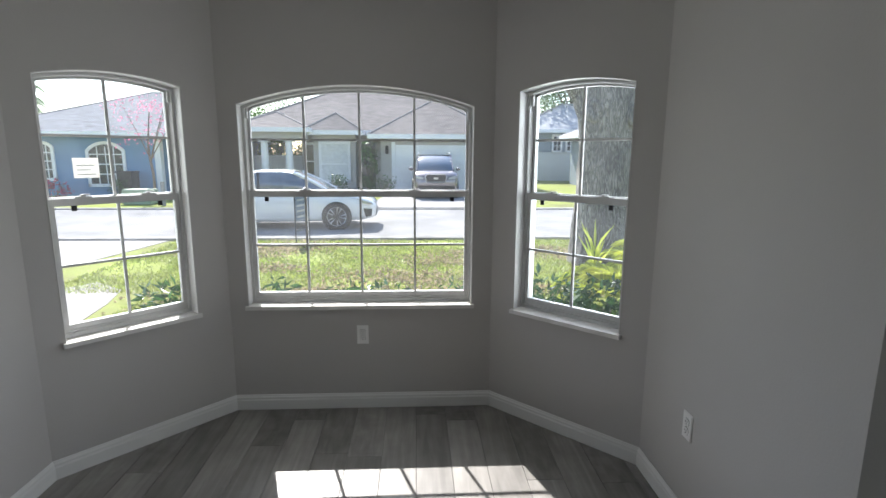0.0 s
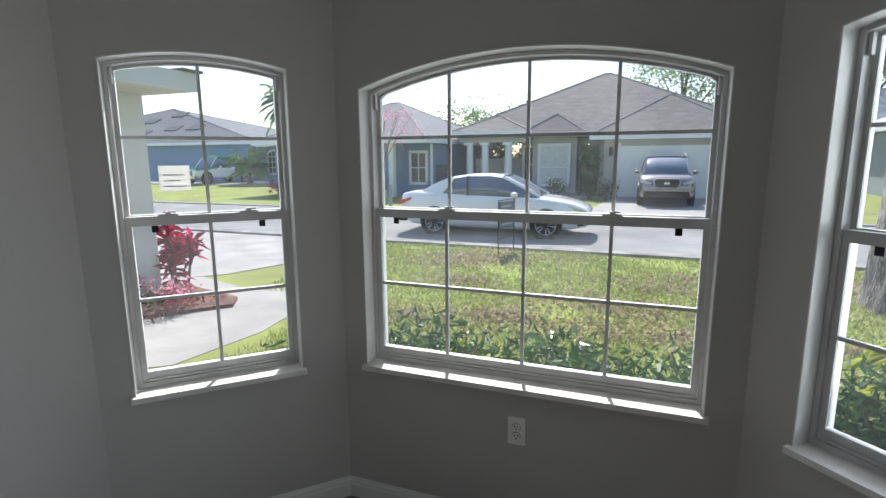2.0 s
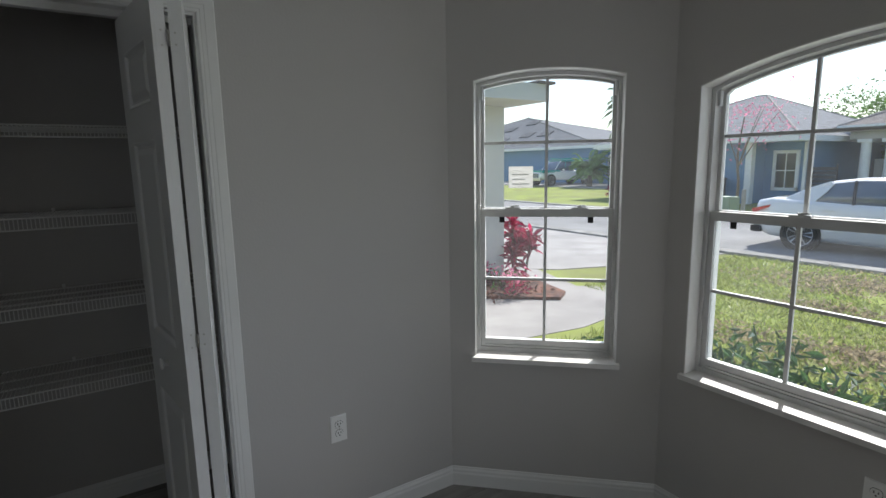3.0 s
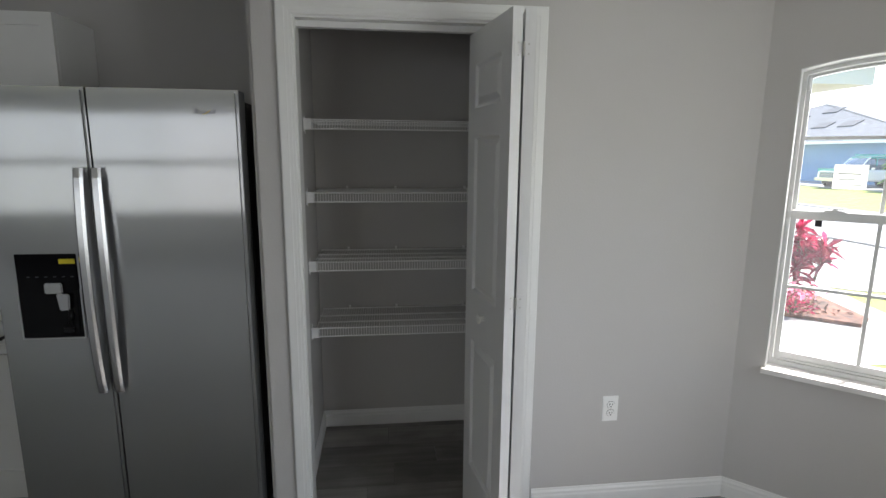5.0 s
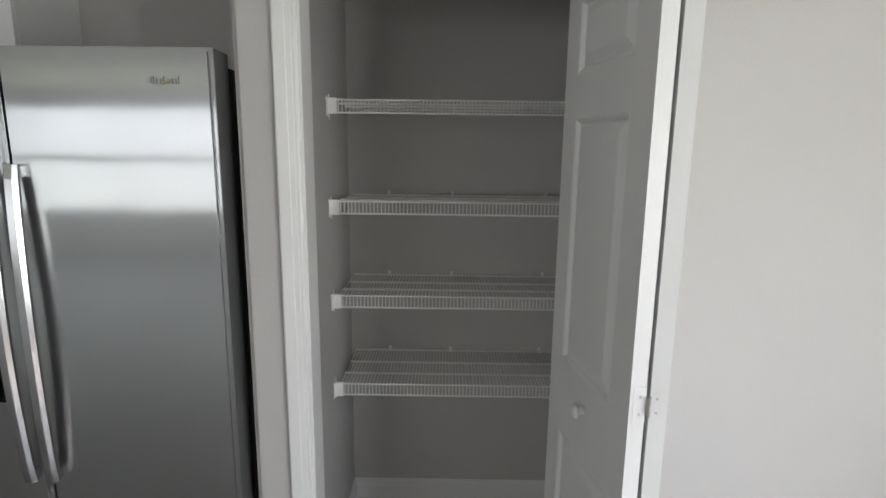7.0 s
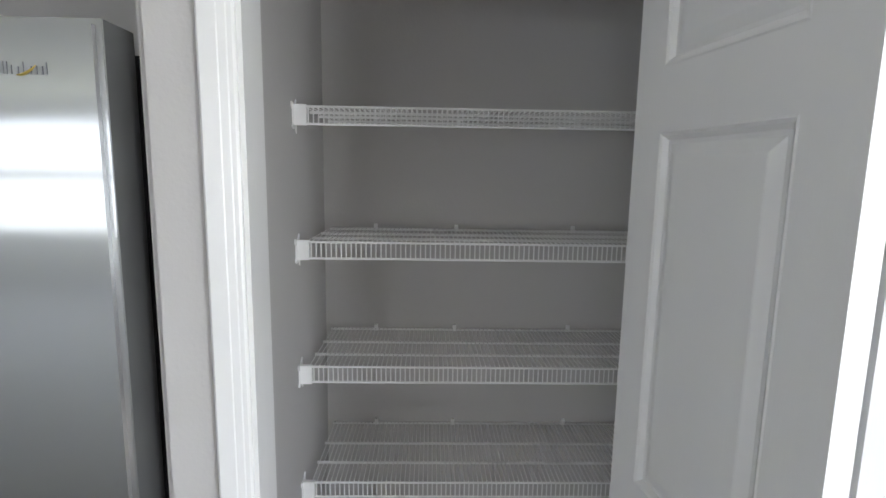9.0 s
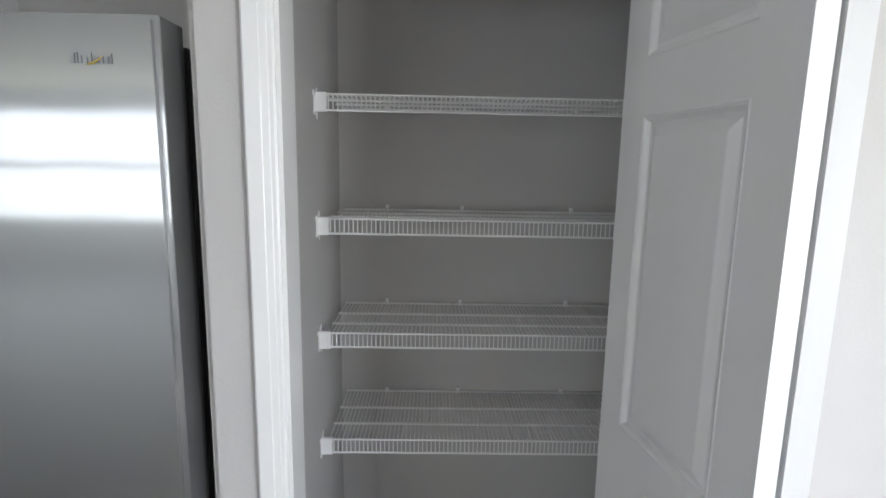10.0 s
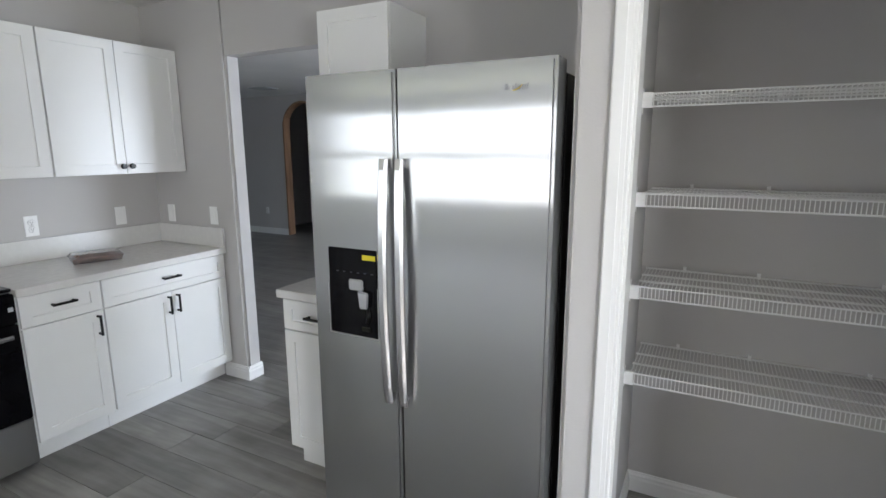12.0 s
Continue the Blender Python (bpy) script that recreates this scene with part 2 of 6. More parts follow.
GRASS = material("lawn_soil_green", (0.20, 0.24, 0.06), 0.95, 0, 0.5, 0.9, bump=0.6, bscale=50, tint=(0.20, 0.20, 0.09), spec=0.05)
BLADE = leaf_material("grass_blade", (0.26, 0.33, 0.075), (0.33, 0.35, 0.11), 0.5)
ROAD = material("asphalt_grey", (0.30, 0.295, 0.29), 0.9, 0, 0.12, 0.8, bump=0.5, bscale=180, spec=0.05)
CONCRETE = material("concrete_pale", (0.39, 0.37, 0.355), 0.9, 0, 0.1, 1.5, bump=0.3, bscale=120, spec=0.05)
MULCH = material("mulch_red_brown", (0.17, 0.075, 0.05), 0.95, 0, 0.5, 9, bump=0.8, bscale=60)
STUCCO_BLUE = material("stucco_blue", (0.15, 0.28, 0.45), 0.9, 0, 0.06, 1.0, bump=0.4, bscale=90)
STUCCO_TAUPE = material("stucco_taupe", (0.47, 0.45, 0.42), 0.9, 0, 0.05, 1.0, bump=0.4, bscale=90)
STUCCO_WHITE = material("stucco_white", (0.66, 0.66, 0.64), 0.9, 0, 0.05, 1.0, bump=0.4, bscale=90)
STUCCO_GREY = material("stucco_blue_grey", (0.27, 0.32, 0.36), 0.9, 0, 0.05, 1.0, bump=0.4, bscale=90)
SHINGLE = material("roof_shingle_brown_grey", (0.20, 0.175, 0.165), 0.95, 0, 0.2, 2.5, bump=0.8, bscale=25, stretch=(1, 1, 4), spread=0.1)
SHINGLE_B = material("roof_shingle_blue_grey", (0.16, 0.17, 0.19), 0.95, 0, 0.2, 2.5, bump=0.8, bscale=25, stretch=(1, 1, 4), spread=0.1)
SHINGLE_W = material("roof_shingle_pale", (0.40, 0.41, 0.43), 0.9, 0, 0.12, 2.5, bump=0.6, bscale=25, stretch=(1, 1, 4))
RIDGE = material("roof_ridge_cap", (0.36, 0.33, 0.315), 0.95, 0, 0.2, 6, bump=0.5, bscale=30)
HOUSETRIM = material("house_trim_white", (0.82, 0.83, 0.84), 0.6, 0, 0.03)
HOUSEGLASS = material("house_window_dark", (0.03, 0.04, 0.05), 0.08, 0, 0.3, 1.5)
SHADEW = material("window_shade_white", (0.68, 0.70, 0.70), 0.7)
DARKGREY = material("dark_grey_siding", (0.07, 0.075, 0.085), 0.7)
CARWHITE = material("car_paint_white", (0.88, 0.88, 0.88), 0.22, 0, 0.01, coat=1.0)
CARGREY = material("car_paint_grey", (0.20, 0.18, 0.19), 0.25, 0.6, 0.03, coat=1.0)
CARTEAL = material("car_paint_teal", (0.02, 0.33, 0.33), 0.25, 0, 0.03, coat=1.0)
# blue base lifted to stand in for sky mirrored in the windscreens
CARGLASS = material("car_glass", (0.09, 0.13, 0.18), 0.04, 0, 0.1, coat=1.0, spec=1.0)
TYRE = material("tyre_rubber", (0.018, 0.018, 0.018), 0.85)
RIM = material("alloy_rim", (0.55, 0.55, 0.56), 0.3, 0.9)
REDLAMP = material("tail_lamp_red", (0.6, 0.02, 0.02), 0.15, coat=0.6)
LAMPCLEAR = material("head_lamp_clear", (0.6, 0.62, 0.65), 0.1, 0.4)
BARK = bark_material("oak_bark")
PALMBARK = material("palm_trunk", (0.20, 0.16, 0.12), 0.95, 0, 0.3, 5, bump=0.8, bscale=30)
LEAF_DARK = leaf_material("shrub_leaf_dark", (0.04, 0.095, 0.03), (0.055, 0.12, 0.04), 0.32)
LEAF_MID = leaf_material("shrub_leaf_mid", (0.07, 0.15, 0.03), (0.10, 0.18, 0.04), 0.55)
LEAF_YEL = leaf_material("palm_leaf_yellow_green", (0.48, 0.50, 0.09), (0.32, 0.40, 0.08), 0.5)
LEAF_FRESH = leaf_material("date_palm_leaf", (0.17, 0.32, 0.10), (0.24, 0.38, 0.15), 0.5)
# leaf green paled towards grey, standing in for glare over the far trees
LEAF_PALM = leaf_material("far_leaf_hazed", (0.19, 0.27, 0.14), (0.26, 0.32, 0.20), 0.5)
SIGNB = material("sign_dark_blue_grey", (0.15, 0.19, 0.27), 0.5, 0, 0.1)
KERB = material("kerb_weathered", (0.34, 0.33, 0.31), 0.95, 0, 0.2, 3, bump=0.4, bscale=90, spec=0.05)
# paler still: the haze before the tall palm is put into its leaf colour
LEAF_HAZE = leaf_material("tall_palm_leaf_hazed", (0.33, 0.41, 0.26), (0.38, 0.44, 0.32), 0.5)
LEAF_RED = leaf_material("cordyline_leaf_red", (0.50, 0.03, 0.10), (0.18, 0.02, 0.05), 0.35)
FLOWER = leaf_material("flower_pink", (0.65, 0.16, 0.30), (0.75, 0.35, 0.45), 0.6)
LEAF_DRY = leaf_material("dry_leaf_litter", (0.34, 0.27, 0.17), (0.40, 0.34, 0.23), 0.9)


# ---- building helpers ----
def bm_box(bm, x0, y0, z0, x1, y1, z1):
    v = [bm.verts.new(p) for p in ((x0, y0, z0), (x1, y0, z0), (x1, y1, z0), (x0, y1, z0), (x0, y0, z1), (x1, y0, z1), (x1, y1, z1), (x0, y1, z1))]
    for f in ((3, 2, 1, 0), (4, 5, 6, 7), (0, 1, 5, 4), (1, 2, 6, 5), (2, 3, 7, 6), (3, 0, 4, 7)):
        bm.faces.new([v[i] for i in f])
    return v


def bm_cyl(bm, p0, p1, r0, r1=None, n=12, caps=True):
    p0, p1 = Vector(p0), Vector(p1)
    r1 = r0 if r1 is None else r1
    d = (p1 - p0).normalized()
    a = d.orthogonal().normalized()
    b = d.cross(a)
    rings = []
    for p, r in ((p0, r0), (p1, r1)):
        rings.append([bm.verts.new(p + (a * math.cos(2 * math.pi * i / n) + b * math.sin(2 * math.pi * i / n)) * r) for i in range(n)])
    for i in range(n):
        bm.faces.new((rings[0][i], rings[0][(i + 1) % n], rings[1][(i + 1) % n], rings[1][i]))
    if caps:
        bm.faces.new(rings[0][::-1])
        bm.faces.new(rings[1])


def bm_tube(bm, pts, radii, n=10, caps=True):
    """A tube along points, with a radius at each."""
    pts = [Vector(p) for p in pts]
    rings = []
    ref = None
    for i, p in enumerate(pts):
        d = (pts[min(i + 1, len(pts) - 1)] - pts[max(i - 1, 0)]).normalized()
        a = d.orthogonal().normalized() if ref is None else (ref - d * ref.dot(d)).normalized()
        ref = a
        b = d.cross(a)
        r = radii[i] if isinstance(radii, (list, tuple)) else radii
        rings.append([bm.verts.new(p + (a * math.cos(2 * math.pi * k / n) + b * math.sin(2 * math.pi * k / n)) * r) for k in range(n)])
    for r0, r1 in zip(rings, rings[1:]):
        for k in range(n):
            bm.faces.new((r0[k], r0[(k + 1) % n], r1[(k + 1) % n], r1[k]))
    if caps:
        bm.faces.new(rings[0][::-1])
        bm.faces.new(rings[-1])


def bm_prism(bm, poly, axis, a, b):
    """A polygon of 2D points pushed along an axis from a to b."""
    def put(p, t):
        return {"x": (t, p[0], p[1]), "y": (p[0], t, p[1]), "z": (p[0], p[1], t)}[axis]
    r0 = [bm.verts.new(put(p, a)) for p in poly]
    r1 = [bm.verts.new(put(p, b)) for p in poly]
    n = len(poly)
    for i in range(n):
        bm.faces.new((r0[i], r0[(i + 1) % n], r1[(i + 1) % n], r1[i]))
    bm.faces.new(r0[::-1])
    bm.faces.new(r1)


def finish(name, bm, mat, bevel=0.0, seg=2, smooth=False):
    bmesh.ops.recalc_face_normals(bm, faces=bm.faces)
    if bevel:
        bmesh.ops.bevel(bm, geom=[e for e in bm.edges], offset=bevel, segments=seg, affect="EDGES", clamp_overlap=True)
    me = bpy.data.meshes.new(name)
    bm.to_mesh(me)
    bm.free()
    me.materials.append(mat)
    if smooth:
        for p in me.polygons:
            p.use_smooth = True
    return me


def part(name, bm, mat, parent=None, label="", bevel=0.0, seg=2, smooth=False, m=None):
    ob = new(name, finish(name, bm, mat, bevel, seg, smooth))
    if parent is not None:
        ob.parent = parent
    if m is not None:
        ob.matrix_basis = m
    return tagged(ob, label) if label else ob


def block(name, lo, hi, mat, parent=None, label="", bevel=0.0, seg=2, m=None):
    bm = bmesh.new()
    bm_box(bm, *lo, *hi)
    return part(name, bm, mat, parent, label, bevel, seg, m=m)


def thing(name, m, label, category, group="", kind=""):
    ob = new(name)
    ob.empty_display_size = 0.1
    ob.matrix_basis = m
    return tagged(ob, label, category, group, kind)


def raw(name, verts, faces, mat, parent=None, label="", smooth=False, m=None):
    me = bpy.data.meshes.new(name)
    me.from_pydata(verts, [], faces)
    me.materials.append(mat)
    if smooth:
        for p in me.polygons:
            p.use_smooth = True
    ob = new(name, me)
    if parent is not None:
        ob.parent = parent
    if m is not None:
        ob.matrix_basis = m
    return tagged(ob, label) if label else ob


def structure(ob, label, category):
    return tagged(ob, label, category, "", "structure")


# ---- plan ----
CEIL_Z = 2.46
XW, XR = -1.572, 1.318            # pantry wall face, right wall face
YF = 3.45                          # bay front face
CL, CR = (-0.925, YF), (0.640, YF)   # bay corners
DL, DR = (XW, 2.772), (XR, 2.772)  # where the slanted walls end
XB = -2.425                        # kitchen side wall face
YB = -2.36                         # kitchen back wall face
T = 0.14
GROUND = -0.30


def arch_wall(name, a, b, openings, label, out=0.2, ztop=CEIL_Z, side_ext=(0.0, 0.0)):
    """An upright wall from a to b (inner face to the left of a->b is outside), with arched openings (u0, u1, sill, spring, apex)."""
    a, b = Vector((*a, 0)), Vector((*b, 0))
    L = (b - a).length
    d = (b - a).normalized()
    nrm = Vector((-d.y, d.x, 0))
    m = Matrix(((d.x, nrm.x, 0, a.x), (d.y, nrm.y, 0, a.y), (0, 0, 1, 0), (0, 0, 0, 1)))
    bm = bmesh.new()
    cuts = {-side_ext[0], L + side_ext[1]}
    for u0, u1, s, sp, ap in openings:
        cuts |= {u0 + (u1 - u0) * i / 24 for i in range(25)}
    cuts = sorted(cuts)

    zs = sorted({GROUND, ztop} | {o[2] for o in openings} | {o[3] for o in openings})

    def prism(u0, u1, lo0, lo1, hi0, hi1, top, bottom):
        v = [bm.verts.new(p) for p in ((u0, 0, lo0), (u1, 0, lo1), (u1, out, lo1), (u0, out, lo0), (u0, 0, hi0), (u1, 0, hi1), (u1, out, hi1), (u0, out, hi0))]
        fs = [(0, 1, 5, 4), (2, 3, 7, 6)] + ([(4, 5, 6, 7)] if top else []) + ([(3, 2, 1, 0)] if bottom else [])
        if u0 == cuts[0]:
            fs.append((3, 0, 4, 7))
        if u1 == cuts[-1]:
            fs.append((1, 2, 6, 5))
        for f in fs:
            bm.faces.new([v[i] for i in f])
    for c0, c1 in zip(cuts, cuts[1:]):
        mid = (c0 + c1) / 2
        hole = next((o for o in openings if o[0] < mid < o[1]), None)
        if hole is None:
            for z0, z1 in zip(zs, zs[1:]):
                prism(c0, c1, z0, z0, z1, z1, z1 == ztop, z0 == GROUND)
        else:
            u0, u1, s, sp, ap = hole
            prism(c0, c1, GROUND, GROUND, s, s, True, True)
            prism(c0, c1, arch_z(c0, u0, u1, sp, ap), arch_z(c1, u0, u1, sp, ap), ztop, ztop, True, True)
    bmesh.ops.remove_doubles(bm, verts=bm.verts, dist=0.0005)
    ob = part(name, bm, WALL, m=m)
    structure(ob, label, "wall")
    return m


def arch_z(u, u0, u1, sp, ap):
    """Height of a segmental arch at u."""
    half, rise = (u1 - u0) / 2, ap - sp
    if rise < 1e-4:
        return sp
    R = (half * half + rise * rise) / (2 * rise)
    c = (u0 + u1) / 2
    return ap - R + math.sqrt(max(0, R * R - (u - c) ** 2))


def bay_window(name, m, u0, u1, s, sp, ap, cols, label):
    """A white single-hung arched window set in its opening: lining, sill, outer frame, two sashes with muntins, panes, latches, tabs."""
    w = thing(name, m, label, "window", "", "structure")
    N = 24
    us = [u0 + (u1 - u0) * i / N for i in range(N + 1)]
    # lining of the opening, white
    bm = bmesh.new()
    prof = [(u0, s)] + [(u, arch_z(u, u0, u1, sp, ap)) for u in us] + [(u1, s)]
    inner = [(u0 + 0.004, s)] + [(min(max(u, u0 + 0.004), u1 - 0.004), arch_z(u, u0, u1, sp, ap) - 0.004) for u in us] + [(u1 - 0.004, s)]
    strip(bm, prof, inner, -0.002, 0.2)
    part("reveal", bm, TRIM, w)
    # sill slab
    bm = bmesh.new()
    bm_box(bm, u0 - 0.012, -0.026, s - 0.002, u1 + 0.012, -0.0015, s + 0.020)
    bm_box(bm, u0 + 0.005, -0.0015, s + 0.001, u1 - 0.005, 0.075, s + 0.020)
    part("window_sill", bm, SILL, w, "white marble sill slab")
    sz = s + 0.020
    # outer frame in the wall
    fw = 0.020
    o = [(u0 + 0.005, sz)] + [(min(max(u, u0 + 0.005), u1 - 0.005), arch_z(u, u0, u1, sp, ap) - 0.005) for u in us] + [(u1 - 0.005, sz)]
    i_ = [(u0 + fw, sz)] + [(min(max(u, u0 + fw), u1 - fw), arch_z(u, u0, u1, sp, ap) - fw) for u in us] + [(u1 - fw, sz)]
    bm = bmesh.new()
    strip(bm, o, i_, 0.072, 0.150)
    bm_box(bm, u0 + fw, 0.072, sz, u1 - fw, 0.150, sz + 0.020)
    part("window_frame", bm, FRAME, w)
    meet = 1.330
    a, b = u0 + fw, u1 - fw
    # upper sash (outer track)
    bm = bmesh.new()
    st = 0.016
    o = [(a, meet - 0.012)] + [(min(max(u, a), b), arch_z(u, u0, u1, sp, ap) - fw) for u in us] + [(b, meet - 0.012)]
    i_ = [(a + st, meet - 0.012)] + [(min(max(u, a + st), b - st), arch_z(u, u0, u1, sp, ap) - fw - st * 0.7) for u in us] + [(b - st, meet - 0.012)]
    strip(bm, o, i_, 0.118, 0.142)
    bm_box(bm, a, 0.116, meet - 0.014, b, 0.143, meet + 0.018)
    up = part("upper_sash", bm, FRAME, w)
    # lower sash (inner track)
    bm = bmesh.new()
    lt, bt = meet + 0.014, sz + 0.020
    bm_box(bm, a + 0.002, 0.082, bt, a + 0.022, 0.108, lt)
    bm_box(bm, b - 0.022, 0.082, bt, b - 0.002, 0.108, lt)
    bm_box(bm, a + 0.022, 0.082, bt, b - 0.022, 0.108, bt + 0.040)
    bm_box(bm, a + 0.022, 0.080, lt - 0.036, b - 0.022, 0.110, lt)
    bm_box(bm, a + 0.02, 0.074, bt + 0.004, b - 0.02, 0.082, bt + 0.012)
    low = part("lower_sash", bm, FRAME, w)
    # muntins
    zu = (meet + 0.018 + ap - fw) / 2 + 0.005
    zl = (bt + 0.040 + lt - 0.036) / 2
    for k in range(1, cols):
        u = a + (b - a) * k / cols
        top = arch_z(u, u0, u1, sp, ap) - fw - 0.005
        block("muntin", (u - 0.0065, 0.124, meet + 0.018), (u + 0.0065, 0.137, top), FRAME, up)
        block("muntin", (u - 0.0065, 0.088, bt + 0.040), (u + 0.0065, 0.101, lt - 0.036), FRAME, low)
    block("muntin", (a + st, 0.1235, zu - 0.0065), (b - st, 0.1375, zu + 0.0065), FRAME, up)
    block("muntin", (a + 0.022, 0.0875, zl - 0.0065), (b - 0.022, 0.1015, zl + 0.0065), FRAME, low)
    # panes, one sheet a sash
    pts = [(a + st, meet + 0.018)] + [(min(max(u, a + st), b - st), arch_z(u, u0, u1, sp, ap) - fw - st * 0.7) for u in us] + [(b - st, meet + 0.018)]
    bm = bmesh.new()
    bm_prism(bm, pts, "y", 0.1290, 0.1320)
    g1 = part("pane", bm, PANE, up)
    g2 = block("pane", (a + 0.022, 0.0930, bt + 0.040), (b - 0.022, 0.0960, lt - 0.036), PANE, low)
    g1.visible_shadow = g2.visible_shadow = False
    # latches on the meeting rail, and black stop tabs under it
    for f in (0.25, 0.75):
        u = a + (b - a) * f
        bm = bmesh.new()
        bm_box(bm, u - 0.035, 0.086, lt, u + 0.035, 0.108, lt + 0.007)
        bm_cyl(bm, (u, 0.096, lt + 0.007), (u, 0.096, lt + 0.015), 0.011)
        bm_box(bm, u - 0.004, 0.090, lt + 0.010, u + 0.028, 0.101, lt + 0.016)
        part("latch", bm, FRAME, low)
        un = a + 0.10 if f < 0.5 else b - 0.10
        block("stop_tab", (un - 0.012, 0.0775, lt - 0.062), (un + 0.012, 0.0815, lt - 0.036), BLACK, low, "black stop tab", bevel=0.001)
    # spring balance covers at the head of the side tracks
    for u in (a + 0.002, b - 0.012):
        block("balance_cover", (u, 0.086, sp - 0.075), (u + 0.010, 0.104, sp - 0.015), FRAME, w)
    return w


def strip(bm, outer, inner, d0, d1):
    """A band between two open lines (u, z), from depth d0 to d1."""
    n = len(outer)
    rows = [[bm.verts.new((p[0], d, p[1])) for p in line] for line in (outer, inner) for d in (d0, d1)]
    o0, o1, i0, i1 = rows
    for k in range(n - 1):
        bm.faces.new((o0[k], o0[k + 1], i0[k + 1], i0[k]))
        bm.faces.new((o1[k], i1[k], i1[k + 1], o1[k + 1]))
        bm.faces.new((i0[k], i0[k + 1], i1[k + 1], i1[k]))
        bm.faces.new((o0[k], o1[k], o1[k + 1], o0[k + 1]))
    for k in (0, n - 1):
        bm.faces.new((o0[k], i0[k], i1[k], o1[k]))


# ---- room shell ----
APEX = 1.945
WL = (Vector(CL) - Vector(DL)).length
WR = (Vector(DR) - Vector(CR)).length
l0 = (Vector((-1.490, 2.850)) - Vector(DL)).length + 0.002
l1 = (Vector((-1.040, 3.300)) - Vector(DL)).length - 0.002
r0 = (Vector((0.751, 3.343)) - Vector(CR)).length + 0.012
r1 = (Vector((1.221, 2.872)) - Vector(CR)).length - 0.006
SILLZ = 0.644
m_left = arch_wall("wall_bay_left", DL, CL, [(l0, l1, SILLZ, 1.905, APEX)], "greige painted slanted bay wall with an arched window")
m_front = arch_wall("wall_bay_front", CL, CR, [(0.107, 1.447, SILLZ, 1.833, APEX)], "greige painted bay wall with a wide arched window")
m_right = arch_wall("wall_bay_right", CR, DR, [(r0, r1, SILLZ, 1.905, APEX)], "greige painted slanted bay wall with an arched window")
bay_window("window_1", m_left, l0, l1, SILLZ, 1.905, APEX, 2, "white arched single-hung window with two columns of panes")
bay_window("window_2", m_front, 0.107, 1.447, SILLZ, 1.833, APEX, 4, "wide white arched single-hung window with four columns of panes")
bay_window("window_3", m_right, r0, r1, SILLZ, 1.905, APEX, 2, "white arched single-hung window with two columns of panes")


def wall_box(name, lo, hi, label, mat=None):
    return structure(block(name, lo, hi, mat or WALL), label, "wall")


# right wall beside the bay, then the wide room behind the walker
wall_box("wall_right", (XR, 1.55, GROUND), (XR + T, DR[1], CEIL_Z), "greige painted wall with an outlet")
wall_box("wall_family_north", (XR + T, 1.55, GROUND), (5.0 + T, 1.55 + T, CEIL_Z), "greige painted wall")
wall_box("wall_patio_low", (5.0, -7.0, GROUND), (5.0 + T, 1.55, 0.60), "greige painted wall under wide patio windows")
wall_box("wall_patio_high", (5.0, -7.0, 2.22), (5.0 + T, 1.55, CEIL_Z), "greige painted wall over wide patio windows")
wall_box("wall_patio_pier_1", (5.0, -7.0, 0.60), (5.0 + T, -6.3, 2.22), "greige painted wall beside wide patio windows")
wall_box("wall_patio_pier_2", (5.0, 0.5, 0.60), (5.0 + T, 1.55, 2.22), "greige painted wall beside wide patio windows")
bm = bmesh.new()
for i in range(6):
    y0 = -6.3 + i * 1.35
    bm_box(bm, 5.03, y0, 0.65, 5.10, y0 + 0.05, 2.17)
    if i < 5:
        bm_box(bm, 5.04, y0 + 0.05, 1.38, 5.09, y0 + 1.35, 1.47)
bm_box(bm, 5.03, -6.3, 0.60, 5.10, 0.5, 0.65)
bm_box(bm, 5.03, -6.3, 2.17, 5.10, 0.5, 2.22)
structure(part("window_4", bm, FRAME), "white framed patio windows", "window")
wall_box("wall_kitchen_back", (XB - T, YB - T, GROUND), (1.3, YB, CEIL_Z), "greige painted kitchen wall behind cabinets")
wall_box("wall_great_room_west", (1.3 - T, -7.0, GROUND), (1.3, YB - T, CEIL_Z), "greige painted great room wall")
wall_box("wall_great_room_south", (1.3 - T, -7.0 - T, GROUND), (5.0 + T, -7.0, CEIL_Z), "greige painted great room wall")

# pantry wall with its door opening, and the pantry
OP0, OP1, OPZ = 0.905, 1.780, 2.047
wall_box("wall_pantry_1", (XW - 0.092, OP1 + 0.014, GROUND), (XW, DL[1], CEIL_Z), "greige painted wall between pantry and bay")
bm = bmesh.new()
bm_box(bm, XW - 0.092, 0.737, GROUND, XW, OP0 - 0.014, CEIL_Z)
bmesh.ops.bevel(bm, geom=[e for e in bm.edges if all(v.co.x > XW - 0.001 and v.co.y < 0.74 for v in e.verts)], offset=0.016, segments=5, affect="EDGES")
structure(part("wall_pantry_2", bm, WALL), "greige painted narrow wall with rounded corner between fridge and pantry", "wall")
wall_box("wall_pantry_3", (XW - 0.092, OP0 - 0.014, OPZ + 0.014), (XW, OP1 + 0.014, CEIL_Z), "greige painted wall over the pantry door")
PX0, PY0, PY1 = -2.396, 0.858, 1.97
wall_box("wall_pantry_side_1", (PX0, 0.737, GROUND), (XW - 0.092, PY0, CEIL_Z), "greige painted side wall of the pantry")
wall_box("wall_pantry_side_2", (PX0, PY1, GROUND), (XW - 0.092, PY1 + 0.1, CEIL_Z), "greige painted side wall of the pantry")
wall_box("wall_pantry_back", (PX0 - 0.15, 0.737, GROUND), (PX0, PY1 + 0.1, CEIL_Z), "greige painted back wall of the pantry")

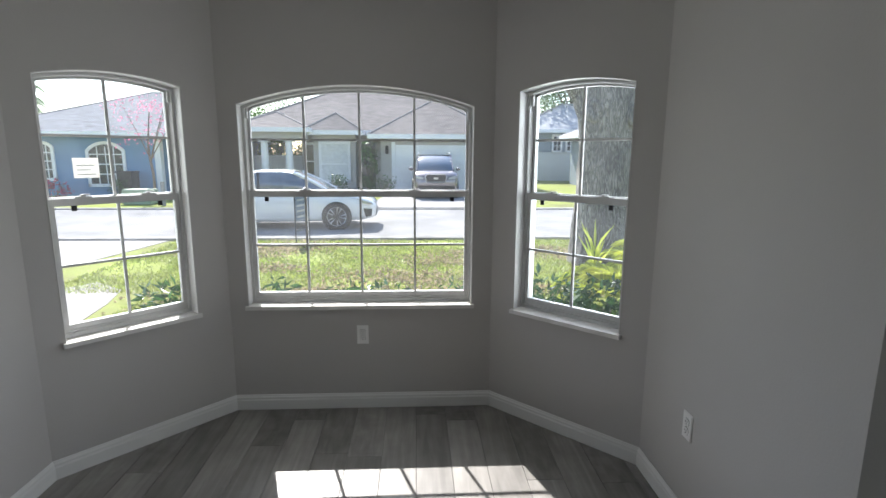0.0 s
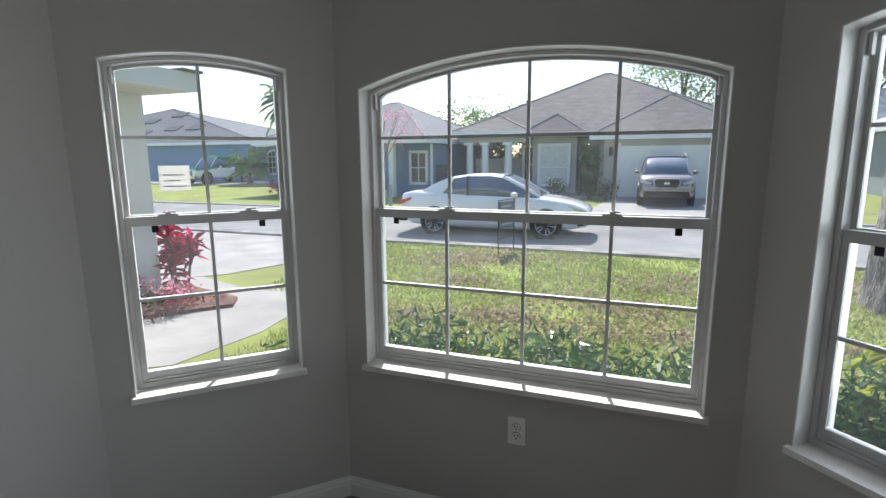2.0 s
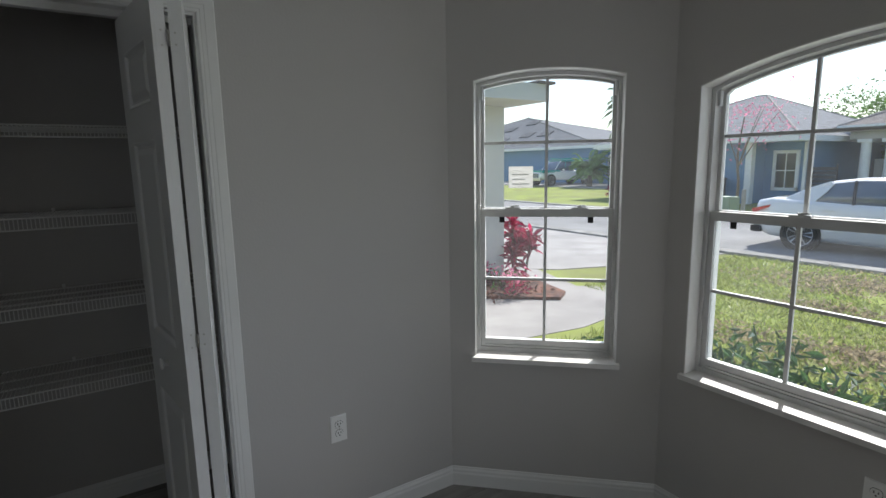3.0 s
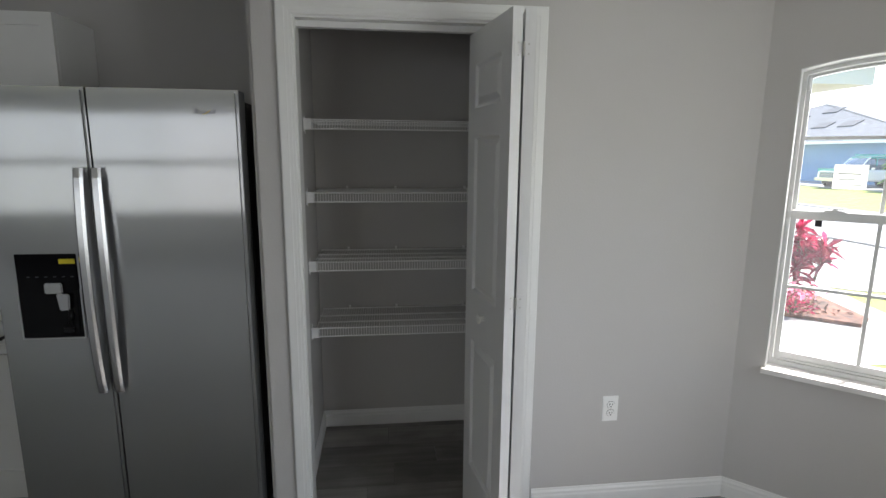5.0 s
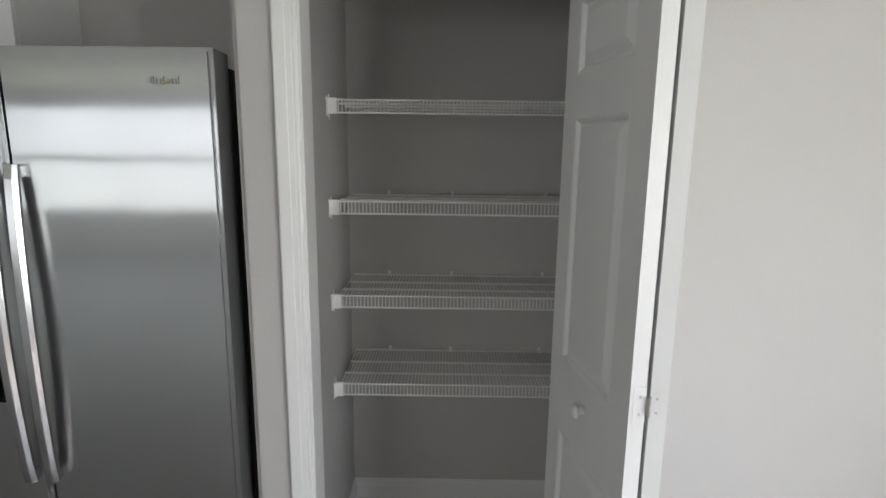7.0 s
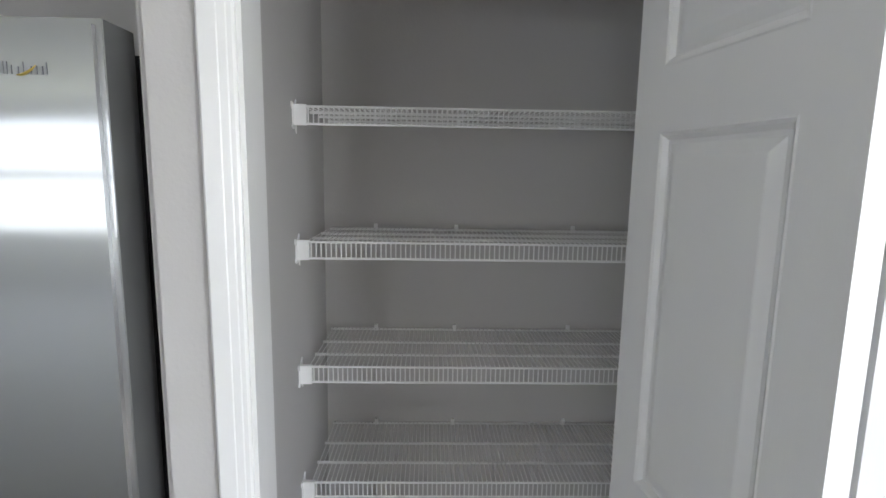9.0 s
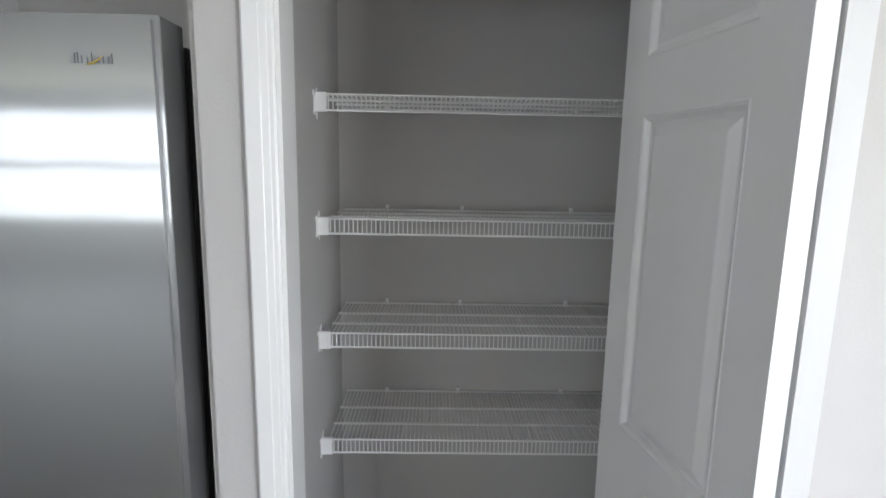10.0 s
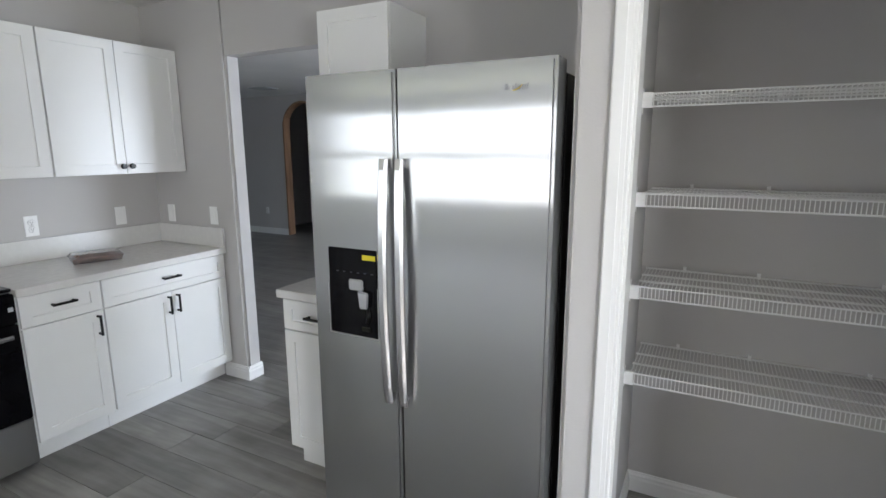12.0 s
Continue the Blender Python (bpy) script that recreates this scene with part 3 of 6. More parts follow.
# kitchen side wall with the wide opening to the living room
KO0, KO1, KOZ = -1.587, -0.67, 2.095
TK = 0.10
bm = bmesh.new()
bm_box(bm, XB - TK, YB, GROUND, XB, KO0, CEIL_Z)
bmesh.ops.bevel(bm, geom=[e for e in bm.edges if all(v.co.x > XB - 0.001 and v.co.y > KO0 - 0.001 for v in e.verts)], offset=0.018, segments=5, affect="EDGES")
structure(part("wall_kitchen_side_1", bm, WALL), "greige painted kitchen wall with rounded corner beside an opening", "wall")
wall_box("wall_kitchen_side_2", (XB - TK, KO1, GROUND), (XB, 0.737, CEIL_Z), "greige painted kitchen wall behind the fridge")
wall_box("wall_kitchen_side_3", (XB - TK, KO0, KOZ), (XB, KO1, CEIL_Z), "greige painted lintel over the opening")

# ceiling over bay, kitchen and family room
bm = bmesh.new()
f = [bm.verts.new((x, y, CEIL_Z)) for x, y in ((XB - T, YB - T), (1.16, YB - T), (1.16, -7.14), (5.14, -7.14), (5.14, 1.69), (XR + T, 1.69), (XR + T, 2.8), (0.8, 3.65), (-1.0, 3.65), (XB - T, 2.8))]
top = [bm.verts.new((v.co.x, v.co.y, CEIL_Z + 0.12)) for v in f]
bm.faces.new(f[::-1])
bm.faces.new(top)
for i in range(len(f)):
    bm.faces.new((f[i], f[(i + 1) % len(f)], top[(i + 1) % len(f)], top[i]))
structure(part("ceiling", bm, CEIL), "white textured ceiling", "ceiling")

# living room beyond the opening
LX = -7.12
LZ = 2.46
AR0, AR1 = -5.71, -4.81       # arched opening in the far wall
wall_box("wall_living_far_1", (LX - T, -10.0, GROUND), (LX, AR0, LZ), "grey painted far living room wall with an outlet")
wall_box("wall_living_far_2", (LX - T, AR1, GROUND), (LX, 3.1, LZ), "grey painted far living room wall")
bm = bmesh.new()
for i in range(20):
    u0, u1 = AR0 + (AR1 - AR0) * i / 20, AR0 + (AR1 - AR0) * (i + 1) / 20
    z0, z1 = (arch_z(u, AR0, AR1, 1.98, 2.35) for u in (u0, u1))
    v = [bm.verts.new(p) for p in ((LX, u0, z0), (LX, u1, z1), (LX - T, u1, z1), (LX - T, u0, z0), (LX, u0, LZ), (LX, u1, LZ), (LX - T, u1, LZ), (LX - T, u0, LZ))]
    for q in ((3, 2, 1, 0), (4, 5, 6, 7), (0, 1, 5, 4), (2, 3, 7, 6), (1, 2, 6, 5), (3, 0, 4, 7)):
        bm.faces.new([v[k] for k in q])
structure(part("wall_living_far_3", bm, WALL), "grey painted wall over an arched opening", "wall")
wall_box("wall_living_south", (LX - T, -10.14, GROUND), (XB, -10.0, LZ), "grey painted living room wall")
# the opening in this unseen wall is made up, behind the added living room lamp
wall_box("wall_living_north_1", (LX, 3.0, GROUND), (-6.2, 3.14, LZ), "grey painted living room wall")
wall_box("wall_living_north_2", (-4.2, 3.0, GROUND), (XB - T, 3.14, LZ), "grey painted living room wall")
wall_box("wall_living_north_3", (-6.2, 3.0, GROUND), (-4.2, 3.14, 0.4), "grey painted wall under an unseen added opening")
wall_box("wall_living_north_4", (-6.2, 3.0, 2.2), (-4.2, 3.14, LZ), "grey painted wall over an unseen added opening")
wall_box("wall_living_east", (XB - T, -10.0, GROUND), (XB, YB - T, LZ), "grey painted living room wall")
wall_box("ceiling_living", (LX - T, -10.1, LZ), (XB - T - 0.002, 3.1, LZ + 0.1), "grey ceiling of the living room", CEIL)
wall_box("wall_hall_back", (LX - 1.6, -6.6, GROUND), (LX - 1.5, -4.0, LZ), "dim hall wall beyond the arch")
wall_box("wall_hall_side_1", (LX - 1.5, -6.6, GROUND), (LX - T, -6.5, LZ), "dim hall wall beyond the arch")
wall_box("wall_hall_side_2", (LX - 1.5, -4.1, GROUND), (LX - T, -4.0, LZ), "dim hall wall beyond the arch")
wall_box("ceiling_hall", (LX - 1.6, -6.6, LZ), (LX - T, -4.0, LZ + 0.1), "hall ceiling", CEIL)
# warm timber lining of the arch, and a timber door in the hall
bm = bmesh.new()
us = [AR0 + (AR1 - AR0) * i / 20 for i in range(21)]
prof = [(AR0, 0.0)] + [(u, arch_z(u, AR0, AR1, 1.98, 2.35)) for u in us] + [(AR1, 0.0)]
inn = [(AR0 + 0.03, 0.0)] + [(min(max(u, AR0 + 0.03), AR1 - 0.03), arch_z(u, AR0, AR1, 1.98, 2.35) - 0.03) for u in us] + [(AR1 - 0.03, 0.0)]
rows_ = [[bm.verts.new((d, p[0], p[1])) for p in line] for line in (prof, inn) for d in (LX + 0.004, LX - T - 0.004)]
for k in range(len(prof) - 1):
    bm.faces.new((rows_[0][k], rows_[0][k + 1], rows_[2][k + 1], rows_[2][k]))
    bm.faces.new((rows_[1][k], rows_[3][k], rows_[3][k + 1], rows_[1][k + 1]))
    bm.faces.new((rows_[2][k], rows_[2][k + 1], rows_[3][k + 1], rows_[3][k]))
structure(part("trim_arch", bm, ARCHWOOD), "warm brown arch lining in the far wall", "trim")
dr = thing("door_2", pose(LX - 1.5, -5.1, 0), "closed warm brown wooden hall door", "door", "", "structure")
block("door_leaf", (0, -0.42, 0.01), (0.04, 0.42, 2.03), ARCHWOOD, dr)
for z0, z1 in ((0.18, 0.95), (1.1, 1.85)):
    block("panel", (0.04, -0.3, z0), (0.052, 0.3, z1), ARCHWOOD, dr, bevel=0.008)
for nm_, vm_, lb_ in (("ceiling_vent", pose(-6.18, -5.15, LZ, 0, 90, 0), "grey air vent grille in the living room ceiling"), ("wall_vent", pose(LX, -7.03, 2.15), "grey return-air grille high on the far wall")):
    vt = thing(nm_, vm_, lb_, "vent")
    bm = bmesh.new()
    for y0, z0, y1, z1 in ((-0.18, -0.13, -0.15, 0.13), (0.15, -0.13, 0.18, 0.13), (-0.15, -0.13, 0.15, -0.10), (-0.15, 0.10, 0.15, 0.13)):
        bm_box(bm, 0, y0, z0, 0.012, y1, z1)
    part("frame", bm, VENT, vt)
    for i in range(8):
        block("slat", (0.001, -0.15, -0.095 + i * 0.025), (0.008, 0.15, -0.085 + i * 0.025), VENT, vt)
structure(block("baseboard_living", (LX, -10.0, 0), (LX + 0.014, AR0, 0.11), TRIM), "white baseboard of the far wall", "baseboard")


# ---- baseboards ----
BB = [(0, 0), (0.014, 0), (0.014, 0.060), (0.011, 0.068), (0.011, 0.078), (0.006, 0.086), (0.004, 0.094), (0, 0.094)]


def baseboard(name, a, b, left=True, ext=(0, 0)):
    """Moulded board along a->b at the foot of a wall; the room is to the right unless left."""
    a, b = Vector((*a, 0)), Vector((*b, 0))
    d = (b - a).normalized()
    n = Vector((-d.y, d.x, 0)) * (1 if left else -1)
    a, b = a - d * ext[0], b + d * ext[1]
    bm = bmesh.new()
    r = [[bm.verts.new(p + n * q[0] + Vector((0, 0, q[1]))) for q in BB] for p in (a, b)]
    k = len(BB)
    for i in range(k):
        bm.faces.new((r[0][i], r[0][(i + 1) % k], r[1][(i + 1) % k], r[1][i]))
    bm.faces.new(r[0])
    bm.faces.new(r[1][::-1])
    return structure(part(name, bm, TRIM), "white moulded baseboard", "baseboard")


baseboard("baseboard_1", CL, CR, False)
baseboard("baseboard_2", DL, CL, False)
baseboard("baseboard_3", CR, DR, False)
baseboard("baseboard_4", (XW, 1.857), DL, False)
baseboard("baseboard_5", DR, (XR, 1.56), False)
baseboard("baseboard_6", (PX0, PY0), (PX0, PY1), False)
baseboard("baseboard_7", (XW - 0.095, PY0), (PX0, PY0), False)
baseboard("baseboard_8", (XW, 0.738), (XW, 0.834), False)
baseboard("baseboard_9", (XB, -1.8), (XB, KO0), False, (0, 0.012))
baseboard("baseboard_10", (XB + 0.012, KO0), (XB - TK - 0.012, KO0), False)

# unseen plain wall added past the patio to dim its reflection in the fridge
structure(block("patio_light_blocker", (8.5, -10.0, GROUND - 0.05), (8.7, 4.0, 4.5), STUCCO_GREY), "unseen plain grey wall added beyond the patio to dim a reflection", "wall")


# ---- pantry door casing, jamb and folding door ----
def casing_profile(w):
    return [(0, 0), (0, 0.009), (0.004, 0.0115), (0.011, 0.0118), (0.013, 0.0130), (0.025, 0.0138), (0.027, 0.0150), (w - 0.004, 0.0158), (w, 0.0130), (w, 0)]


CW = 0.058
bm = bmesh.new()
pr = casing_profile(CW)
inner_y0, inner_y1, inner_z = OP0 - 0.008, OP1 + 0.008, OPZ + 0.008
path = [((-1, 0), inner_y0, 0.0), ((-1, 1), inner_y0, inner_z), ((1, 1), inner_y1, inner_z), ((1, 0), inner_y1, 0.0)]
rings = []
for (sy, sz), y, z in path:
    rings.append([bm.verts.new((XW + d, y + sy * w, z + sz * w)) for w, d in pr])
k = len(pr)
for ra, rb in zip(rings, rings[1:]):
    for i in range(k):
        bm.faces.new((ra[i], ra[(i + 1) % k], rb[(i + 1) % k], rb[i]))
bm.faces.new(rings[0])
bm.faces.new(rings[-1][::-1])
structure(part("trim_pantry_casing", bm, TRIM), "white fluted door casing round the pantry", "trim")
bm = bmesh.new()
bm_box(bm, XW - 0.094, OP0 - 0.014, 0, XW + 0.001, OP0, OPZ + 0.014)
bm_box(bm, XW - 0.094, OP1, 0, XW + 0.001, OP1 + 0.014, OPZ + 0.014)
bm_box(bm, XW - 0.094, OP0, OPZ, XW + 0.001, OP1, OPZ + 0.014)
bm_box(bm, XW - 0.075, OP0, OPZ - 0.022, XW - 0.045, OP1, OPZ)
structure(part("trim_pantry_jamb", bm, TRIM), "white door jamb with folding door track", "trim")

# bifold: one leaf swung out from the jamb, the other folded back along it
LEAF_T, DOOR_Z0, DOOR_Z1 = 0.034, 0.012, 2.020
door = thing("door_1", pose(0, 0, 0), "white six-panel bifold pantry door folded open", "door", "", "structure")


def leaf(p, q, side):
    """A moulded door leaf from p to q; the shown face is on the given side."""
    p, q = Vector((*p, 0)), Vector((*q, 0))
    d = (q - p).normalized()
    n = Vector((-d.y, d.x, 0)) * side
    L = (q - p).length
    m = Matrix(((d.x, n.x, 0, p.x), (d.y, n.y, 0, p.y), (0, 0, 1, 0), (0, 0, 0, 1)))
    zs = [(0.235, 0.815), (1.015, 1.635), (1.735, 1.905)]
    us = (0.078, L - 0.085)
    bm = bmesh.new()
    bm_box(bm, 0, -LEAF_T / 2, DOOR_Z0, L, LEAF_T / 2 - 0.009, DOOR_Z1)
    f = LEAF_T / 2
    b = f - 0.009
    bm_box(bm, 0, b, DOOR_Z0, us[0], f, DOOR_Z1)
    bm_box(bm, us[1], b, DOOR_Z0, L, f, DOOR_Z1)
    z = DOOR_Z0
    for z0, z1 in zs + [(DOOR_Z1, DOOR_Z1)]:
        bm_box(bm, us[0], b, z, us[1], f, z0)
        z = z1
    ob = part("door_leaf", bm, DOORW, door, m=m)
    for z0, z1 in zs:
        # sloping mould and raised field
        bm = bmesh.new()
        g = [(0.0, f - 0.0002), (0.003, f + 0.0012), (0.008, f - 0.0012), (0.015, b + 0.0006), (0.022, b + 0.0006), (0.040, f - 0.0012), (0.043, f - 0.0006)]
        rr = []
        for o, y in g:
            rr.append([bm.verts.new(c) for c in ((us[0] + o, y, z0 + o), (us[1] - o, y, z0 + o), (us[1] - o, y, z1 - o), (us[0] + o, y, z1 - o))])
        for ra, rb in zip(rr, rr[1:]):
            for i in range(4):
                bm.faces.new((ra[i], ra[(i + 1) % 4], rb[(i + 1) % 4], rb[i]))
        bm.faces.new(rr[-1])
        part("panel", bm, DOORW, ob)
    return ob, m


HX, HY = -1.225, 1.664
la, ma = leaf((-1.655, 1.578), (HX, HY - 0.021), -1)
lb, mb = leaf((HX, HY + 0.021), (-1.640, OP1 - 0.026), -1)
# knob
bm = bmesh.new()
ku = 0.228
bm_cyl(bm, (ku, LEAF_T / 2, 0.941), (ku, LEAF_T / 2 + 0.016, 0.941), 0.0105, 0.008)
bmesh.ops.create_uvsphere(bm, u_segments=16, v_segments=10, radius=0.018, matrix=pose(ku, LEAF_T / 2 + 0.021, 0.941) @ Matrix.Diagonal((1, 0.42, 1, 1)))
part("knob", bm, TRIM, la, "round white knob", smooth=True)
for hz in (0.22, 1.058, 1.893):
    bm = bmesh.new()
    for k in range(3):
        z = hz - 0.021 + k * 0.014
        bm_cyl(bm, (HX + 0.0045, HY, z + 0.0004), (HX + 0.0045, HY, z + 0.0136), 0.0042, n=12)
    hg = part("hinge", bm, CHROME, door, "nickel butt hinge with painted plates")
    for m, u, s, h in ((ma, (Vector((HX + 1.655, HY - 0.021 - 1.578))).length, 1, 0.038), (mb, 0.0, -1, 0.030)):
        bm = bmesh.new()
        u0, u1 = sorted((u - s * 0.001, u + s * 0.0012))
        bm_box(bm, u0, -0.0172, hz - h, u1, 0.010, hz + h)
        part("hinge_plate", bm, DOORW, hg, m=m)
        for sz in (-0.5, 0.5):
            bm = bmesh.new()
            bm_cyl(bm, (u, -0.004, hz + sz * h), (u + s * 0.0019, -0.004, hz + sz * h), 0.0030, n=8)
            part("screw", bm, CHROME, hg, m=m)

# ---- wire shelves in the pantry ----
SX = -2.040
YA, YE = PY0 + 0.006, PY1 - 0.012
shared = {}
for n_, sz in enumerate((1.718, 1.381, 1.047, 0.714)):
    sh = thing("wire_shelf", pose(SX, YA, sz), "white vinyl-coated wire shelf fixed in the pantry", "shelf", "pantry wire shelves")
    Ls = YE - YA
    for x, z, r in ((0.0, 0.0, 0.0032), (0.0, -0.042, 0.0032), (-0.105, -0.0035, 0.0041), (-0.215, -0.0035, 0.0041), (PX0 - SX + 0.006, -0.0035, 0.0041)):
        bm = bmesh.new()
        bm_cyl(bm, (x, 0.012, z), (x, Ls, z), r, n=6)
        part("rod", bm, WIRE, sh)
    if "wire" not in shared:
        bm = bmesh.new()
        bm_tube(bm, [(PX0 - SX + 0.004, 0, 0.0), (-0.012, 0, 0.0), (0.001, 0, -0.0005), (0.0035, 0, -0.004), (0.0035, 0, -0.043)], [0.0012, 0.0012, 0.0016, 0.0017, 0.0017], n=5)
        shared["wire"] = finish("wire", bm, WIRE)
    k = 0
    y = 0.020
    while y < Ls - 0.004:
        o = new("wire", shared["wire"])
        o.parent = sh
        o.matrix_basis = pose(0, y, 0.0012)
        y += 0.0127
    # end bracket on the side wall
    bm = bmesh.new()
    bm_prism(bm, [(-0.022, 0.020), (-0.008, 0.006), (0.006, 0.006), (0.020, 0.010), (0.022, -0.002), (0.012, -0.010), (0.012, -0.040), (0.020, -0.050), (0.008, -0.056), (-0.008, -0.050), (-0.022, -0.066)], "y", -0.0058, -0.002)
    bm_box(bm, -0.006, -0.004, -0.046, 0.0075, 0.028, 0.005)
    part("bracket", bm, PLATE, sh, "white plastic end bracket", bevel=0.001, seg=1)
    for yc in (0.16, 0.42, 0.80):
        bm = bmesh.new()
        bm_box(bm, PX0 - SX + 0.0005, yc - 0.006, -0.008, PX0 - SX + 0.010, yc + 0.006, 0.014)
        bm_cyl(bm, (PX0 - SX + 0.006, yc, 0.010), (PX0 - SX + 0.014, yc, 0.010), 0.004)
        part("clip", bm, PLATE, sh)

# ---- refrigerator ----
fx, fy0, fy1, fz = -1.553, -0.197, 0.696, 1.787
FR = thing("refrigerator", pose(-1.95, (fy0 + fy1) / 2, 0), "brushed stainless side-by-side refrigerator with water dispenser", "refrigerator")
cy = (fy0 + fy1) / 2
ox = 1.95


def fr(name, lo, hi, mat, parent=FR, label="", bevel=0.0, seg=2):
    return block(name, (lo[0] + ox, lo[1] - cy, lo[2]), (hi[0] + ox, hi[1] - cy, hi[2]), mat, parent, label, bevel, seg)


fr("body", (-2.37, fy0 + 0.004, 0.03), (-1.664, fy1 + 0.002, 1.755), GREYBODY, label="dark grey cabinet", bevel=0.006)
fr("kick_grille", (-1.68, fy0 + 0.02, 0.0), (-1.63, fy1 - 0.02, 0.075), BLACK)
gap = 0.177


def door_panel(name, y0, y1, cut=None):
    """A door slab with softly rounded front edges and an opening for the dispenser."""
    bm = bmesh.new()
    bm_box(bm, -1.646 + ox, y0 - cy, 0.085, fx + ox, y1 - cy, fz)
    bmesh.ops.bevel(bm, geom=[e for e in bm.edges if all(v.co.x > fx + ox - 0.001 for v in e.verts)], offset=0.010, segments=4, affect="EDGES")
    return part(name, bm, STEEL, FR)


ld = door_panel("freezer_door", fy0, gap - 0.0035)
rd = door_panel("fridge_door", gap + 0.0035, fy1)
for dr_, ya_, yb_ in ((ld, fy0 - 0.0018, fy0), (rd, fy1, fy1 + 0.0018)):
    fr("door_side", (-1.646, ya_, 0.087), (fx - 0.011, yb_, fz - 0.001), DOORSIDE, dr_, "satin grey door side")
fr("gasket", (-1.664, fy0 + 0.012, 0.095), (-1.646, fy1 - 0.012, 1.748), BLACK)
for y0 in (fy0 + 0.03, fy1 - 0.13):
    fr("hinge_cover", (-1.70, y0, 1.755), (-1.60, y0 + 0.10, 1.781), GREYBODY, bevel=0.006)
# bowed bar handles
for side, y in ((-1, gap - 0.037), (1, gap + 0.030)):
    bm = bmesh.new()
    n = 24
    pts = []
    for i in range(n + 1):
        t = i / n
        z = 1.507 - t * (1.507 - 0.658)
        bow = 0.024 + 0.020 * math.sin(math.pi * min(1, max(0, t))) ** 0.7
        pts.append((fx + bow, y - side * 0.004 * (1 - math.sin(math.pi * t)), z))
    rows_ = []
    for x, yy, z in pts:
        w, h = 0.0175, 0.010
        rows_.append([bm.verts.new((x + ox + h * c, yy - cy + w * s, z)) for c, s in ((-1, -0.8), (0.2, -1), (1, -0.55), (1, 0.55), (0.2, 1), (-1, 0.8))])
    for ra, rb in zip(rows_, rows_[1:]):
        for i in range(6):
            bm.faces.new((ra[i], ra[(i + 1) % 6], rb[(i + 1) % 6], rb[i]))
    bm.faces.new(rows_[0])
    bm.faces.new(rows_[-1][::-1])
    for p in (pts[0], pts[-1]):
        zz = p[2] - 0.016 if p is pts[0] else p[2] + 0.016
        bm_box(bm, fx + ox - 0.002, p[1] - cy - 0.011, zz - 0.014, p[0] + ox, p[1] - cy + 0.011, zz + 0.014)
    part("handle", bm, STEEL_H, ld if side < 0 else rd, "bowed satin steel bar handle", smooth=False)
# dispenser
dy0, dy1, dz0, dz1 = -0.120, 0.090, 0.875, 1.194
bm = bmesh.new()
bm_box(bm, fx + ox - 0.004, dy0 - cy, dz0, fx + ox + 0.003, dy1 - cy, dz1)
DPm = finish("dispenser", bm, GLOSSBLACK, 0.002, 2)
DP = new("dispenser", DPm)
DP.parent = FR
tagged(DP, "gloss black ice and water dispenser")
bm = bmesh.new()
for lo, hi in (((dy0 - 0.006, dz0 - 0.006), (dy1 + 0.006, dz0)), ((dy0 - 0.006, dz0), (dy0, 1.06)), ((dy1, dz0), (dy1 + 0.006, 1.06))):
    bm_box(bm, fx + ox - 0.002, lo[0] - cy, lo[1], fx + ox + 0.0035, hi[0] - cy, hi[1])
part("bezel", bm, STEEL_H, DP)
fr("recess", (fx + 0.0025, dy0 + 0.012, dz0 + 0.012), (fx + 0.0045, dy1 - 0.012, 1.055), GLOSSBLACK, DP)
fr("nozzle", (fx - 0.002, -0.026, 1.046), (fx + 0.014, 0.036, 1.086), STEEL_H, DP, bevel=0.004)
bm = bmesh.new()
bm_prism(bm, [(0.016 - cy, 1.048), (0.062 - cy, 1.044), (0.058 - cy, 0.986), (0.024 - cy, 0.982)], "x", fx + ox + 0.002, fx + ox + 0.022)
part("paddle", bm, STEEL_H, DP, bevel=0.004)
bm = bmesh.new()
bm_tube(bm, [(fx + ox + 0.006, 0.052 - cy, 0.984), (fx + ox + 0.008, 0.055 - cy, 0.955), (fx + ox + 0.007, 0.046 - cy, 0.930)], [0.006, 0.008, 0.007], n=8)
part("spout", bm, BLACKMETAL, DP, smooth=True)
fr("drain_knob", (fx + 0.003, 0.02, 0.895), (fx + 0.010, 0.06, 0.915), BLACKMETAL, DP, bevel=0.003)
fr("energy_label", (fx + 0.003, 0.030, 1.157), (fx + 0.0040, 0.085, 1.175), YELLOW, DP, "yellow sticker")
for i in range(6):
    fr("touch_icon", (fx + 0.003, -0.085 + i * 0.030, 1.107), (fx + 0.0036, -0.075 + i * 0.030, 1.110), DARKGREY, DP)
# badge, drawn as plain bars with a gold swoosh
for i, (w, h) in enumerate(((0.013, 0.018), (0.007, 0.018), (0.004, 0.013), (0.006, 0.011), (0.004, 0.018), (0.009, 0.012), (0.008, 0.012), (0.008, 0.012), (0.004, 0.018))):
    y = 0.543 + i * 0.0088
    fr("badge_bar", (fx - 0.001, y, 1.701), (fx + 0.002, y + w * 0.62, 1.701 + h), BADGE, rd)
bm = bmesh.new()
bm_tube(bm, [(fx + ox + 0.002, 0.570 - cy + 0.006 * i, 1.694 + 0.0035 * i + 0.0016 * (i - 3) ** 2 * 0.4) for i in range(6)], [0.0006, 0.0018, 0.0022, 0.0022, 0.0016, 0.0006], n=6)
part("badge_swoosh", bm, GOLD, rd)


